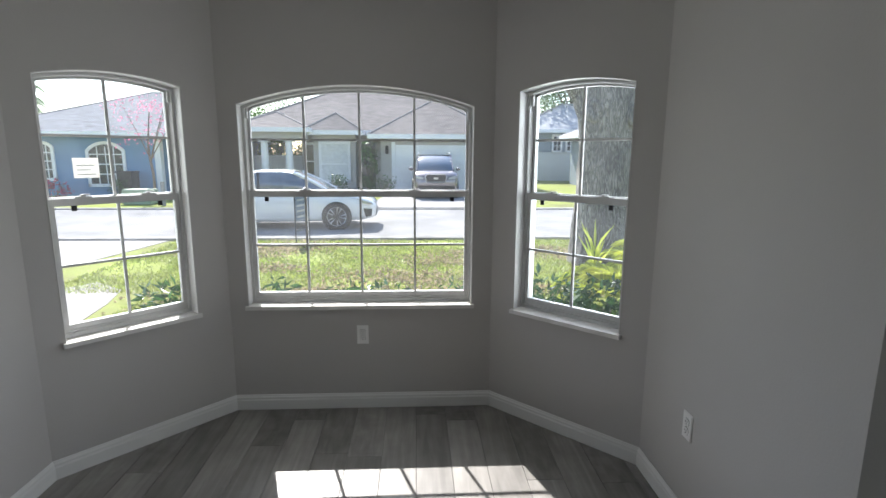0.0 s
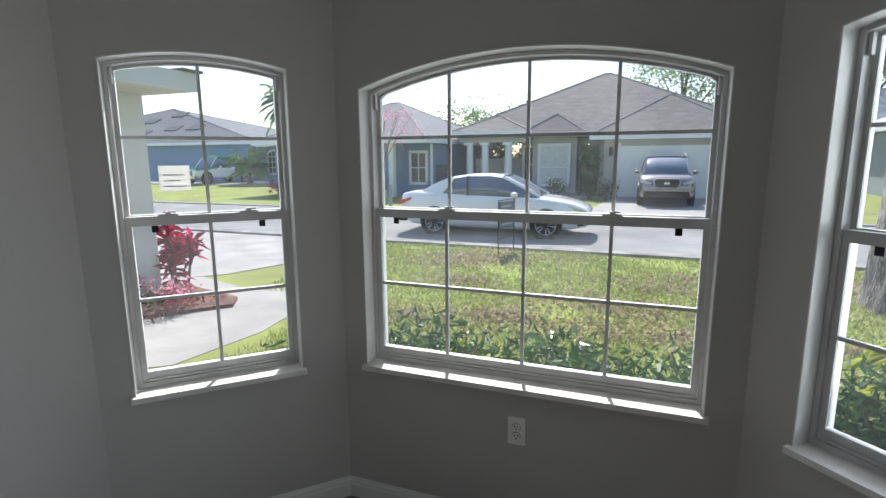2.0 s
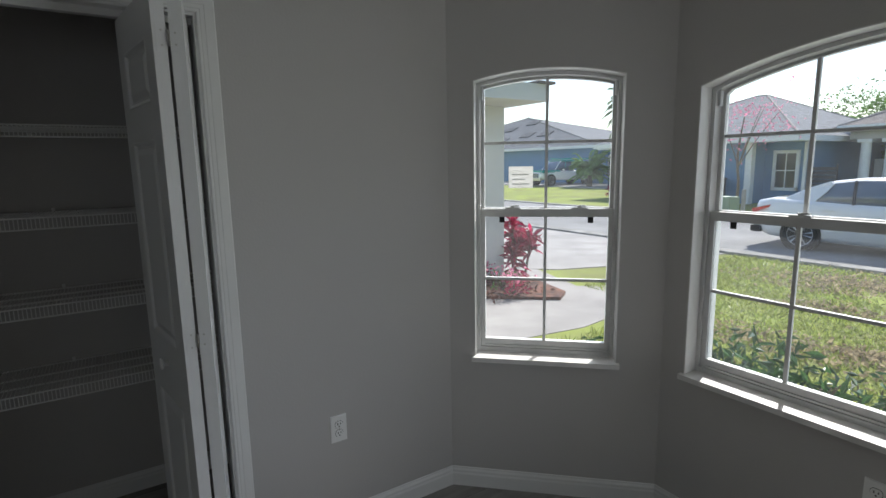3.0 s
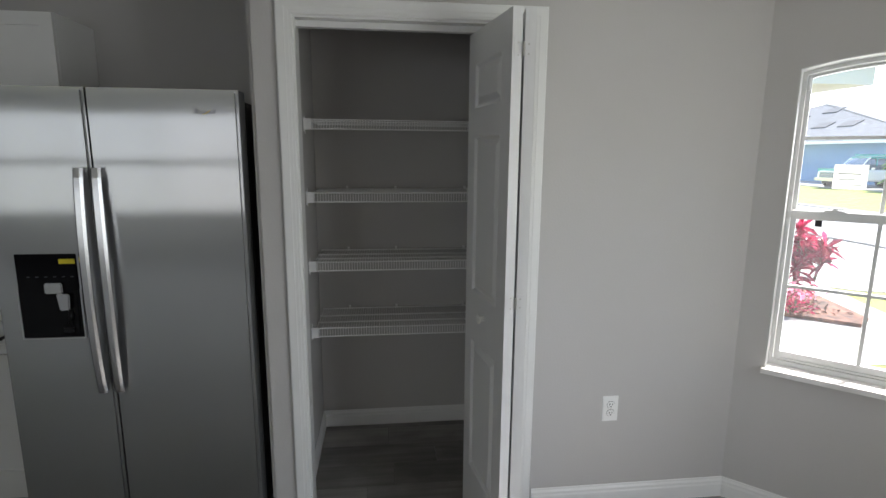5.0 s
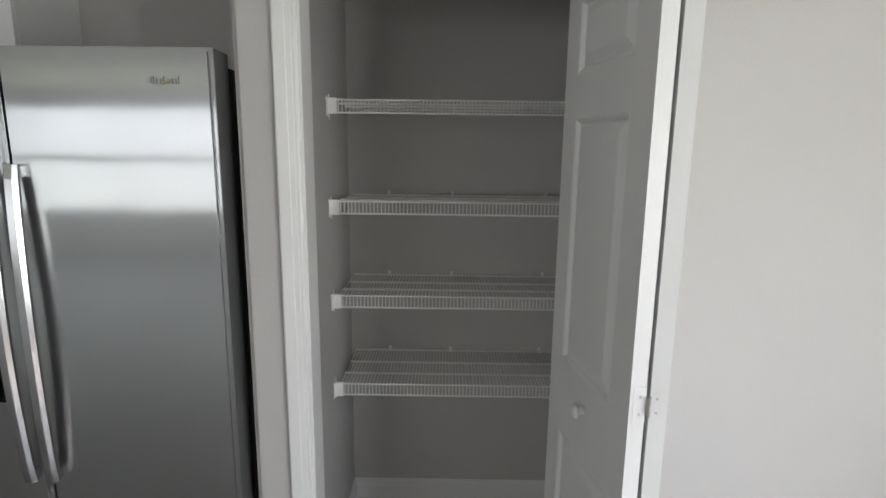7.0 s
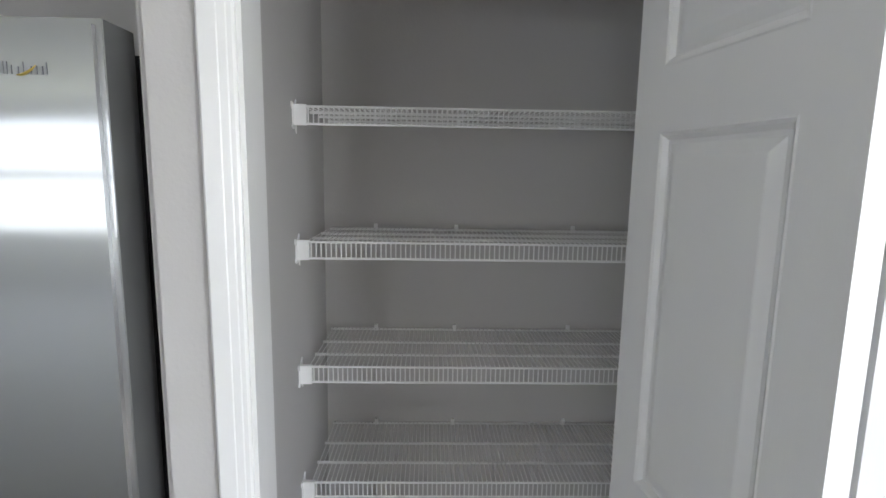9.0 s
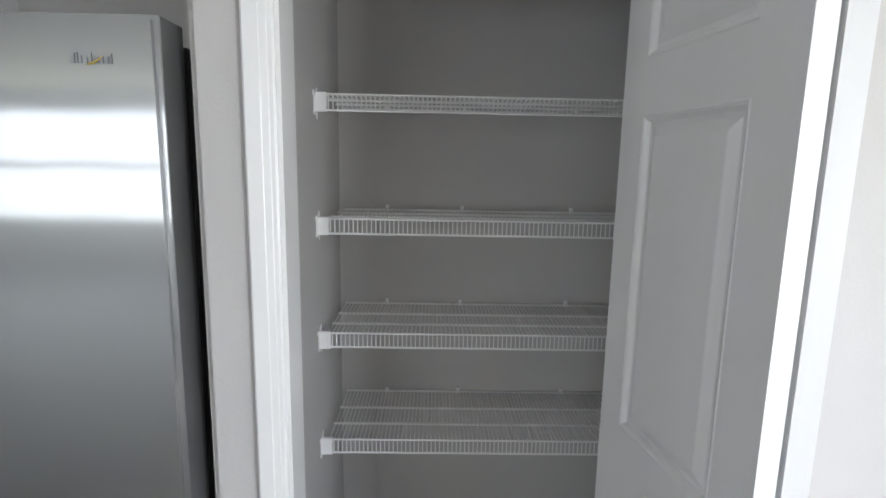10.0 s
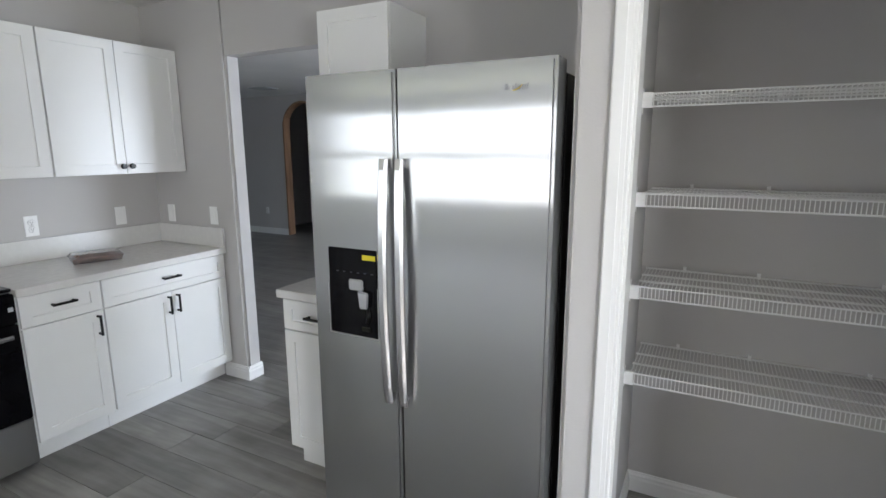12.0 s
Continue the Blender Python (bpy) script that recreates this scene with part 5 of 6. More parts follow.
# ---- oak ----
def limb(bm, pts, radii, n=44, rough=0.16, seed=0):
    pts = [Vector(p) for p in pts]
    fine, fr_ = [], []
    for i in range(len(pts) - 1):
        for k in range(5):
            t = k / 5
            p0, p1, p2, p3 = pts[max(i - 1, 0)], pts[i], pts[i + 1], pts[min(i + 2, len(pts) - 1)]
            q = 0.5 * ((2 * p1) + (p2 - p0) * t + (2 * p0 - 5 * p1 + 4 * p2 - p3) * t * t + (3 * p1 - p0 - 3 * p2 + p3) * t ** 3)
            fine.append(q)
            fr_.append(radii[i] + (radii[i + 1] - radii[i]) * t)
    fine.append(pts[-1])
    fr_.append(radii[-1])
    rings = []
    ref = Vector((1, 0, 0))
    for i, p in enumerate(fine):
        d = (fine[min(i + 1, len(fine) - 1)] - fine[max(i - 1, 0)]).normalized()
        a = (ref - d * ref.dot(d)).normalized()
        ref = a
        b = d.cross(a)
        ring = []
        for k in range(n):
            th = 2 * math.pi * k / n
            o = a * math.cos(th) + b * math.sin(th)
            w = 1 + rough * noise.noise(Vector((o.x * 1.6 + seed, o.y * 1.6, p.z * 0.5))) + rough * 0.5 * noise.noise(Vector((o.x * 6, o.y * 6 + seed, p.z * 1.3))) + 0.05 * noise.noise(Vector((o.x * 16, o.y * 16 + seed, p.z * 3)))
            ring.append(bm.verts.new(p + o * fr_[i] * w))
        rings.append(ring)
    for r0_, r1_ in zip(rings, rings[1:]):
        for k in range(n):
            bm.faces.new((r0_[k], r0_[(k + 1) % n], r1_[(k + 1) % n], r1_[k]))
    bm.faces.new(rings[-1])


OX, OY = 3.44, 9.2
oak = thing("oak_tree", pose(OX, OY, GROUND), "large old oak with grey furrowed bark and a forked trunk", "tree")
bm = bmesh.new()
limb(bm, [(0.04, 0, -0.1), (0.02, 0, 0.35), (0.0, 0, 1.0), (0.0, 0, 2.0), (-0.08, 0, 2.8), (-0.5, 0.1, 4.2), (-0.7, 0.4, 6.2), (-0.6, 0.6, 8.0)], [0.68, 0.55, 0.49, 0.47, 0.52, 0.40, 0.30, 0.14], seed=1)
part("trunk", bm, BARK, oak, smooth=True)
bm = bmesh.new()
limb(bm, [(0.42, 0.05, -0.1), (0.42, 0.05, 0.8), (0.42, 0.05, 1.8), (0.62, 0.05, 2.45), (1.25, 0.0, 3.0), (2.5, -0.1, 3.9), (4.2, -0.2, 5.6)], [0.50, 0.36, 0.29, 0.29, 0.28, 0.24, 0.12], seed=4)
part("limb", bm, BARK, oak, smooth=True)
bm = bmesh.new()
limb(bm, [(0.05, 0.1, 1.9), (0.0, 0.1, 2.6), (0.02, 0.3, 3.6), (-0.05, 0.7, 5.2), (0.1, 1.1, 7.2)], [0.30, 0.40, 0.36, 0.24, 0.12], seed=7)
part("limb", bm, BARK, oak, smooth=True)
bm = bmesh.new()
limb(bm, [(-0.35, 0.0, 2.75), (-0.62, -0.05, 3.0), (-1.05, -0.1, 3.5), (-2.0, 0.3, 4.6), (-3.0, 0.5, 6.2)], [0.22, 0.18, 0.16, 0.14, 0.08], seed=9)
part("limb", bm, BARK, oak, smooth=True)
for kx, ky, kz, kr in ((-0.42, -0.42, 2.55, 0.10), (0.22, -0.50, 2.48, 0.09)):
    bm = bmesh.new()
    bm_tube(bm, [(kx + kr * math.cos(t) * 0.8, ky - 0.02 * math.sin(2 * t), kz + kr * 1.25 * math.sin(t)) for t in [2 * math.pi * i / 20 for i in range(21)]], 0.075, n=8, caps=False)
    kn = part("knot_collar", bm, BARK, oak, smooth=True)
    bm = bmesh.new()
    bmesh.ops.create_uvsphere(bm, u_segments=12, v_segments=8, radius=1.0, matrix=pose(kx, ky + 0.05, kz) @ Matrix.Diagonal((kr * 0.75, 0.05, kr * 1.1, 1)))
    part("hollow", bm, SLOT, kn)
cl = [(rg_.uniform(-3.6, 5.5), rg_.uniform(-4.6, -1.0), rg_.uniform(6.2, 9.5), rg_.uniform(0.5, 0.9)) for _ in range(34)]


def oak_place(r):
    cx, cy_, cz, q = cl[r.randrange(len(cl))]
    # left edge clamped so that the unseen crown leaves the front window in sun
    return (max(-4.45, cx + r.gauss(0, q)), cy_ + r.gauss(0, q), cz + r.gauss(0, q * 0.6))


# more clumps out of view, placed to block sun beside the front window
cl += [(rg_.uniform(-4.35, -2.7), rg_.uniform(-1.4, 0.6), rg_.uniform(6.4, 8.8), 0.45) for _ in range(30)]
V, F = leaf_cloud(15000, oak_place, 0.19, rg_)
raw("crown", V, F, LEAF_DARK, oak)


def far_tree(name, x, y, h, r, n, mat, label, rng, trunk=0.22, size=0.28, base=GROUND):
    t = thing(name, pose(x, y, base), label, "tree")
    bm = bmesh.new()
    limb(bm, [(0, 0, -0.1), (0.05, 0, h * 0.2), (-0.1, 0.1, h * 0.45), (0.1, 0, h * 0.75)], [trunk * 1.3, trunk, trunk * 0.8, trunk * 0.3], n=10, seed=x)
    for i in range(5):
        a = rng.uniform(0, 6.28)
        limb(bm, [(0, 0, h * 0.35), (r * 0.3 * math.cos(a), r * 0.3 * math.sin(a), h * 0.55), (r * 0.75 * math.cos(a), r * 0.75 * math.sin(a), h * 0.8)], [trunk * 0.5, trunk * 0.32, trunk * 0.1], n=6, seed=i)
    part("trunk", bm, PALMBARK, t)
    cl_ = [(rng.gauss(0, r * 0.5), rng.gauss(0, r * 0.5), h * rng.uniform(0.5, 0.98), rng.uniform(0.12, 0.25) * r) for _ in range(26)]

    def pl(q):
        cx, cy_, cz, w = cl_[q.randrange(len(cl_))]
        return (cx + q.gauss(0, w), cy_ + q.gauss(0, w), cz + q.gauss(0, w * 0.8))
    V, F = leaf_cloud(n, pl, size, rng)
    raw("crown", V, F, mat, t)
    return t


far_tree("street_tree", 2.6, 44, 10.5, 4.2, 5200, LEAF_PALM, "tree behind the roofs with leaves paled for haze", rg_, size=0.26)
far_tree("street_tree", 9.0, 45, 11.0, 5.0, 6500, LEAF_PALM, "tree behind the roofs with leaves paled for haze", rg_, size=0.26)
far_tree("street_tree", 13.2, 44, 13.0, 5.0, 6500, LEAF_DARK, "dark mossy oak across the street", rg_, size=0.28)
far_tree("street_tree", -11.5, 46, 5.6, 4.2, 4800, LEAF_MID, "green tree behind the roofs", rg_, size=0.26)
far_tree("street_tree", -7.0, 47, 5.4, 3.6, 4200, LEAF_MID, "green tree behind the roofs", rg_, size=0.26)
far_tree("flowering_tree", -9.9, 21.0, 4.5, 1.7, 650, FLOWER, "small bare tree with pink blossom", rg_, 0.05, 0.10)
palm("tall_palm", -26.9, 37.2, GROUND, 6.1, 0.28, 34, 2.9, LEAF_HAZE, "tall feather palm with hanging fronds paled for haze", rg_, (-0.9, 1.5), 26, 0.016, 0.30)
palm("pygmy_palm", -26.3, 31.6, GROUND, 0.85, 0.17, 60, 1.75, LEAF_FRESH, "low bushy green date palm on the lawn", rg_, (0.15, 2.3), 30, 0.024, 0.30)
palm("sago_palm", -8.1, 23.2, GROUND, 0.25, 0.14, 16, 0.95, LEAF_YEL, "low yellow-green sago palm", rg_, (0.3, 1.1), 20, 0.03)
for bx, by, bh in ((-3.5, 24.9, 0.9), (-2.0, 25.2, 0.8), (-1.25, 24.6, 0.85)):
    shrub("shrub", bx, by, GROUND - 0.02, 0.5, 0.4, bh, 300, 0.12, LEAF_DARK, "dark clipped shrub by the far house", rg_)
shrub("shrub", -2.0, 25.6, GROUND - 0.02, 0.45, 0.35, 2.35, 450, 0.14, LEAF_DARK, "tall dark shrub by the far porch", rg_)
for bx in (-16.7, -15.9, -14.7, -12.1):
    shrub("shrub", bx, 22.7, GROUND - 0.02, 0.55, 0.4, 0.75, 300, 0.12, LEAF_RED if -17 < bx < -12.5 else LEAF_DARK, "reddish low shrub by the blue house", rg_)

for bx in (-9.6, -8.6, -7.6, -6.6, -5.8):
    shrub("shrub", bx, 33.2, GROUND - 0.02, 0.8, 0.6, 2.7, 900, 0.2, LEAF_MID, "tall green shrub behind the white fence", rg_)

# cordyline and mulch bed by the entrance column
bed = sheet("ground_mulch_bed", [(-7.4, 5.45), (-5.4, 5.55), (-4.55, 6.55), (-4.75, 6.85), (-6.0, 7.15), (-7.4, 6.9)], GROUND + 0.03, MULCH, "red-brown bark mulch bed", "ground", 0.1)
chips_v, chips_f = leaf_cloud(900, lambda r: (r.uniform(-7.2, -4.9), r.uniform(5.65, 6.8), GROUND + 0.037), 0.07, rg_, 0.0, 2.5)
raw("mulch_chips", chips_v, chips_f, MULCH, bed)["kind"] = "stuff"
cord = thing("cordyline", pose(-6.08, 7.0, GROUND + 0.025), "tall cordyline with magenta-red strap leaves", "plant")
bm = bmesh.new()
for dx, dy, h in ((0, 0, 0.95), (0.18, 0.1, 0.7), (-0.1, 0.14, 0.6), (0.12, -0.1, 0.45)):
    bm_tube(bm, [(dx, dy, -0.02), (dx * 1.3, dy * 1.3, h * 0.5), (dx * 1.5, dy * 1.5, h)], [0.022, 0.018, 0.014], n=6)
part("stems", bm, PALMBARK, cord)
V, F = [], []
for dx, dy, h in ((0, 0, 0.95), (0.27, 0.15, 0.7), (-0.15, 0.2, 0.6), (0.18, -0.15, 0.45), (0.05, 0.05, 0.75)):
    for i in range(46):
        a, e = rg_.uniform(0, 6.28), rg_.uniform(-0.5, 1.35)
        L = rg_.uniform(0.22, 0.36)
        d = Vector((math.cos(a) * math.cos(e), math.sin(a) * math.cos(e), math.sin(e)))
        w = d.cross(Vector((0, 0, 1))).normalized() * 0.032
        p = Vector((dx, dy, h - rg_.uniform(0, 0.32)))
        k = len(V)
        V += [p - w * 0.3, p + w * 0.3, p + d * L * 0.55 + w, p + d * L - Vector((0, 0, L * 0.25)), p + d * L * 0.55 - w]
        F += [(k, k + 1, k + 2, k + 3, k + 4)]
raw("leaves", V, F, LEAF_RED, cord)
for i in range(5):
    t = shrub("flowering_plant", -6.6 + 0.38 * i, 6.15 + 0.12 * (i % 2), GROUND + 0.02, 0.22, 0.2, 0.28, 160, 0.06, LEAF_MID if i % 2 else LEAF_RED, "low bedding plant with pink flowers in mulch", rg_, "plant")
    V, F = leaf_cloud(60, lambda r: (r.gauss(0, 0.15), r.gauss(0, 0.13), r.uniform(0.16, 0.32)), 0.045, rg_, 0.8, 1.1)
    raw("flowers", V, F, FLOWER, t)

# lawn blades and leaf litter
gr = random.Random(21)


def on_lawn(x, y):
    if x < -3.4 and y < 7.4:
        return False
    return not (x < -4.95 and y > 7.2)


V, F = [], []
for _ in range(80000):
    y = 4.2 + 7.5 * gr.random() ** 1.3
    x = gr.uniform(-5.2, 5.5)
    if not on_lawn(x, y) or noise.noise(Vector((x * 0.8, y * 0.8, 3))) < -0.18 and gr.random() < 0.75:
        continue
    h, a = gr.uniform(0.025, 0.07) * (1.0 if y > 6 else 1.3), gr.uniform(0, 6.28)
    w = 0.004 + 0.0008 * y
    dx, dy = math.cos(a), math.sin(a)
    k = len(V)
    V += [(x - dx * w, y - dy * w, GROUND - 0.02), (x + dx * w, y + dy * w, GROUND - 0.02), (x + gr.gauss(0, 0.04), y + gr.gauss(0, 0.04), GROUND - 0.02 + h)]
    F += [(k, k + 1, k + 2)]
g = raw("lawn_grass", V, F, BLADE)
tagged(g, "short bright green lawn grass with bare patches", "grass", "", "stuff")
drifts = [(gr.uniform(-3.0, 4.6), gr.uniform(7.0, 11.4), gr.uniform(0.25, 0.7)) for _ in range(26)]


def litter_place(r):
    cx, cy_, w = drifts[r.randrange(len(drifts))]
    return (cx + r.gauss(0, w), min(11.7, max(5.8, cy_ + r.gauss(0, w * 0.5))), GROUND + 0.012)


V, F = leaf_cloud(9000, litter_place, 0.065, gr, 0.0, 1.8)
lit = raw("leaf_litter", V, F, LEAF_DRY)
tagged(lit, "dry brown fallen leaves on the lawn", "leaves", "", "stuff")


# ---- houses ----
def hip(bm, x0, x1, y0, y1, z, rise, inset, along="x"):
    """A hipped roof over a rectangle."""
    b = [bm.verts.new(p) for p in ((x0, y0, z), (x1, y0, z), (x1, y1, z), (x0, y1, z))]
    if along == "x":
        ym = (y0 + y1) / 2
        r = [bm.verts.new((x0 + inset, ym, z + rise)), bm.verts.new((x1 - inset, ym, z + rise))]
        fs = ((b[0], b[1], r[1], r[0]), (b[1], b[2], r[1]), (b[2], b[3], r[0], r[1]), (b[3], b[0], r[0]))
    else:
        xm = (x0 + x1) / 2
        r = [bm.verts.new((xm, y0 + inset, z + rise)), bm.verts.new((xm, y1 - inset, z + rise))]
        fs = ((b[0], b[1], r[0]), (b[1], b[2], r[1], r[0]), (b[2], b[3], r[1]), (b[3], b[0], r[0], r[1]))
    for f in fs:
        bm.faces.new(f)
    lo = [bm.verts.new((v.co.x, v.co.y, z - 0.03)) for v in b]
    bm.faces.new(lo[::-1])
    for i in range(4):
        bm.faces.new((b[i], lo[i], lo[(i + 1) % 4], b[(i + 1) % 4]))


def hip_roof(parent, x0, x1, y0, y1, z, rise, inset, mat, along="x"):
    bm = bmesh.new()
    hip(bm, x0, x1, y0, y1, z, rise, inset, along)
    ob = part("roof", bm, mat, parent)
    bm = bmesh.new()
    t = 0.05
    bm_box(bm, x0 + 0.01, y0 - t, z - 0.22, x1 - 0.01, y0, z - 0.005)
    bm_box(bm, x0 + 0.01, y1, z - 0.22, x1 - 0.01, y1 + t, z - 0.005)
    bm_box(bm, x0 - t, y0, z - 0.22, x0, y1, z - 0.005)
    bm_box(bm, x1, y0, z - 0.22, x1 + t, y1, z - 0.005)
    bm_box(bm, x0 + 0.02, y0 + 0.02, z - 0.20, x1 - 0.02, y1 - 0.02, z - 0.15)
    part("fascia", bm, HOUSETRIM, ob)
    bm = bmesh.new()
    if along == "x":
        ends = [(x0 + inset, (y0 + y1) / 2, z + rise), (x1 - inset, (y0 + y1) / 2, z + rise)]
        pairs = (((x0, y0, z), ends[0]), ((x1, y0, z), ends[1]), ((x0, y1, z), ends[0]), ((x1, y1, z), ends[1]), ends)
    else:
        ends = [((x0 + x1) / 2, y0 + inset, z + rise), ((x0 + x1) / 2, y1 - inset, z + rise)]
        pairs = (((x0, y0, z), ends[0]), ((x1, y0, z), ends[0]), ((x0, y1, z), ends[1]), ((x1, y1, z), ends[1]), ends)
    for p0, p1 in pairs:
        bm_tube(bm, [p0, p1], 0.045, n=6)
    part("ridge_cap", bm, RIDGE, ob)
    return ob


def house_window(parent, x, y, z0, z1, w, arched=False, shade=False, grid=(2, 3), facing=-1):
    """A far window in a wall that faces -y."""
    bm = bmesh.new()
    N = 10
    rise = w * 0.22 if arched else 0
    us = [x - w / 2 + w * i / N for i in range(N + 1)]
    top = [(u, arch_z(u, x - w / 2, x + w / 2, z1 - rise, z1)) for u in us]
    wo = w + 0.26
    uso = [x - wo / 2 + wo * i / N for i in range(N + 1)]
    topo = [(u, arch_z(u, x - wo / 2, x + wo / 2, z1 - rise + 0.06, z1 + 0.13)) if arched else (u, z1 + 0.13) for u in uso]
    outer = [(x - wo / 2, z0 - 0.13)] + topo + [(x + wo / 2, z0 - 0.13)]
    inner = [(x - w / 2, z0)] + top + [(x + w / 2, z0)]
    strip(bm, outer, inner, y - 0.07, y + 0.02)
    bm_box(bm, x - wo / 2, y - 0.07, z0 - 0.13, x + wo / 2, y + 0.02, z0)
    wob = part("window", bm, HOUSETRIM, parent)
    bm = bmesh.new()
    bm_prism(bm, [(x - w / 2, z0)] + top + [(x + w / 2, z0)], "y", y - 0.035, y - 0.02)
    part("pane", bm, SHADEW if shade else HOUSEGLASS, wob)
    if not shade:
        bm = bmesh.new()
        for i in range(1, grid[0]):
            u = x - w / 2 + w * i / grid[0]
            bm_box(bm, u - 0.02, y - 0.05, z0, u + 0.02, y - 0.036, z1 - rise * 0.3)
        for i in range(1, grid[1]):
            z = z0 + (z1 - z0) * i / grid[1]
            bm_box(bm, x - w / 2, y - 0.0515, z - 0.02, x + w / 2, y - 0.0365, z + 0.02)
        part("muntins", bm, HOUSETRIM, wob)
    else:
        zm = (z0 + z1) / 2 - 0.1
        block("rail", (x - w / 2, y - 0.05, zm - 0.03), (x + w / 2, y - 0.036, zm + 0.03), HOUSETRIM, wob)
    return wob


# taupe house opposite, with porch columns and garage
h1 = thing("house", pose(0, 0, 0), "taupe stucco house with hipped shingle roof, porch columns and white garage", "house")
block("wall", (-5.8, 28.6, GROUND - 0.05), (6.2, 40, 2.5), STUCCO_TAUPE, h1)
block("garage_wall", (-1.5, 26.0, GROUND - 0.05), (4.3, 28.6, 2.3), STUCCO_TAUPE, h1)
gd = block("garage_door", (-0.78, 25.93, GROUND + 0.02), (3.95, 26.02, 1.98), HOUSETRIM, h1, "white panelled garage door")
for r_ in range(4):
    for c_ in range(8):
        block("panel", (-0.70 + c_ * 0.575, 25.915, GROUND + 0.10 + r_ * 0.56), (-0.21 + c_ * 0.575, 25.93, GROUND + 0.54 + r_ * 0.56), HOUSETRIM, gd)
block("garage_trim", (-0.98, 25.95, GROUND), (-0.79, 26.03, 2.12), HOUSETRIM, h1)
hip_roof(h1, -9.8, 5.6, 28.0, 41, 2.75, 3.55, 7.55, SHINGLE, "x")
hip_roof(h1, -2.05, 4.45, 25.4, 34, 2.48, 1.95, 3.7, SHINGLE, "y")
hip_roof(h1, -5.5, -2.45, 27.0, 31.5, 2.70, 0.95, 1.5, SHINGLE, "y")
hip_roof(h1, -8.9, -5.0, 26.4, 31.5, 2.80, 0.85, 1.9, SHINGLE, "y")
block("porch_beam", (-8.6, 26.8, 2.25), (-5.2, 27.2, 2.60), STUCCO_TAUPE, h1)
block("porch_floor", (-8.7, 26.7, GROUND - 0.05), (-2.2, 28.6, GROUND + 0.1), CONCRETE, h1)
for cx in (-8.1, -7.3, -6.1):
    bm = bmesh.new()
    bm_cyl(bm, (cx, 27.0, GROUND + 0.25), (cx, 27.0, 2.12), 0.19, 0.17, n=20)
    bm_box(bm, cx - 0.26, 26.74, GROUND + 0.1, cx + 0.26, 27.26, GROUND + 0.25)
    bm_box(bm, cx - 0.24, 26.76, 2.12, cx + 0.24, 27.24, 2.25)
    part("column", bm, HOUSETRIM, h1, smooth=False)
house_window(h1, -3.97, 27.72, 0.2, 2.05, 1.35, shade=True)
block("bay_wall", (-5.05, 27.75, GROUND - 0.05), (-2.9, 28.6, 2.5), STUCCO_TAUPE, h1)
# flat dark slab in place of the shade in the entry
block("entry_shade_slab", (-2.75, 28.50, GROUND + 0.1), (-1.95, 28.6, 2.1), HOUSEGLASS, h1)
lam = block("wall_lantern", (-1.28, 25.84, 1.55), (-1.12, 25.995, 1.95), BLACKMETAL, h1, "black wall lantern", bevel=0.03)
house_window(h1, -5.35, 28.55, 0.3, 2.0, 0.5, grid=(1, 2))
fen = thing("fence", pose(-8.9, 30.5, GROUND), "white vinyl fence beside the house", "fence")
for i in range(12):
    block("board", (0.32 * i, 0, -0.03), (0.32 * i + 0.31, 0.05, 1.75), HOUSETRIM, fen)

# blue house
h2 = thing("house", pose(0, 0, 0), "blue stucco house with white-trimmed arched windows and grey roof", "house")
block("wall", (-17.8, 24.0, GROUND - 0.05), (-11.0, 36, 2.35), STUCCO_BLUE, h2)
block("wing_wall", (-25.6, 32.8, GROUND - 0.05), (-17.8, 35.8, 2.5), STUCCO_BLUE, h2)
hip_roof(h2, -26.1, -17.0, 32.2, 36.3, 2.6, 1.2, 2.0, SHINGLE_B, "x")
block("side_wall", (-11.0, 25.2, GROUND - 0.05), (-9.4, 36, 2.3), STUCCO_BLUE, h2)
block("corner_post", (-11.15, 23.9, GROUND - 0.05), (-10.9, 24.2, 2.35), HOUSETRIM, h2)
hip_roof(h2, -18.6, -8.9, 23.2, 37, 2.42, 2.3, 4.6, SHINGLE_B, "x")
house_window(h2, -15.9, 24.0, 0.45, 1.90, 0.75, True, grid=(4, 4))
house_window(h2, -13.25, 24.0, 0.2, 1.9, 1.4, True, grid=(4, 4))
house_window(h2, -25.0, 32.8, 0.5, 2.05, 0.9, True, grid=(3, 4))
house_window(h2, -10.15, 25.2, 0.35, 1.75, 0.75, grid=(2, 2))
block("gutter", (-9.45, 25.0, GROUND), (-9.35, 25.1, 2.2), HOUSETRIM, h2)
ac = thing("bin_store", pose(-9.0, 25.6, GROUND), "dark grey slatted bin store by the blue house", "bin store")
for i in range(9):
    block("slat", (-0.9, 0, 0.02 + i * 0.165), (0.5, 0.06, 0.16 + i * 0.165), DARKGREY, ac)
for x in (-0.9, 0.44):
    block("post", (x, 0.06, -0.03), (x + 0.06, 0.12, 1.6), DARKGREY, ac)
# second blue house, further along
h3 = thing("house", pose(0, 0, 0), "blue house along the street with dark roof panels", "house")
block("wall", (-63.0, 36.0, GROUND - 0.05), (-29.2, 49, 2.8), STUCCO_BLUE, h3)
hip_roof(h3, -62.0, -28.4, 35.2, 50, 2.9, 3.7, 17.0, SHINGLE_B, "x")
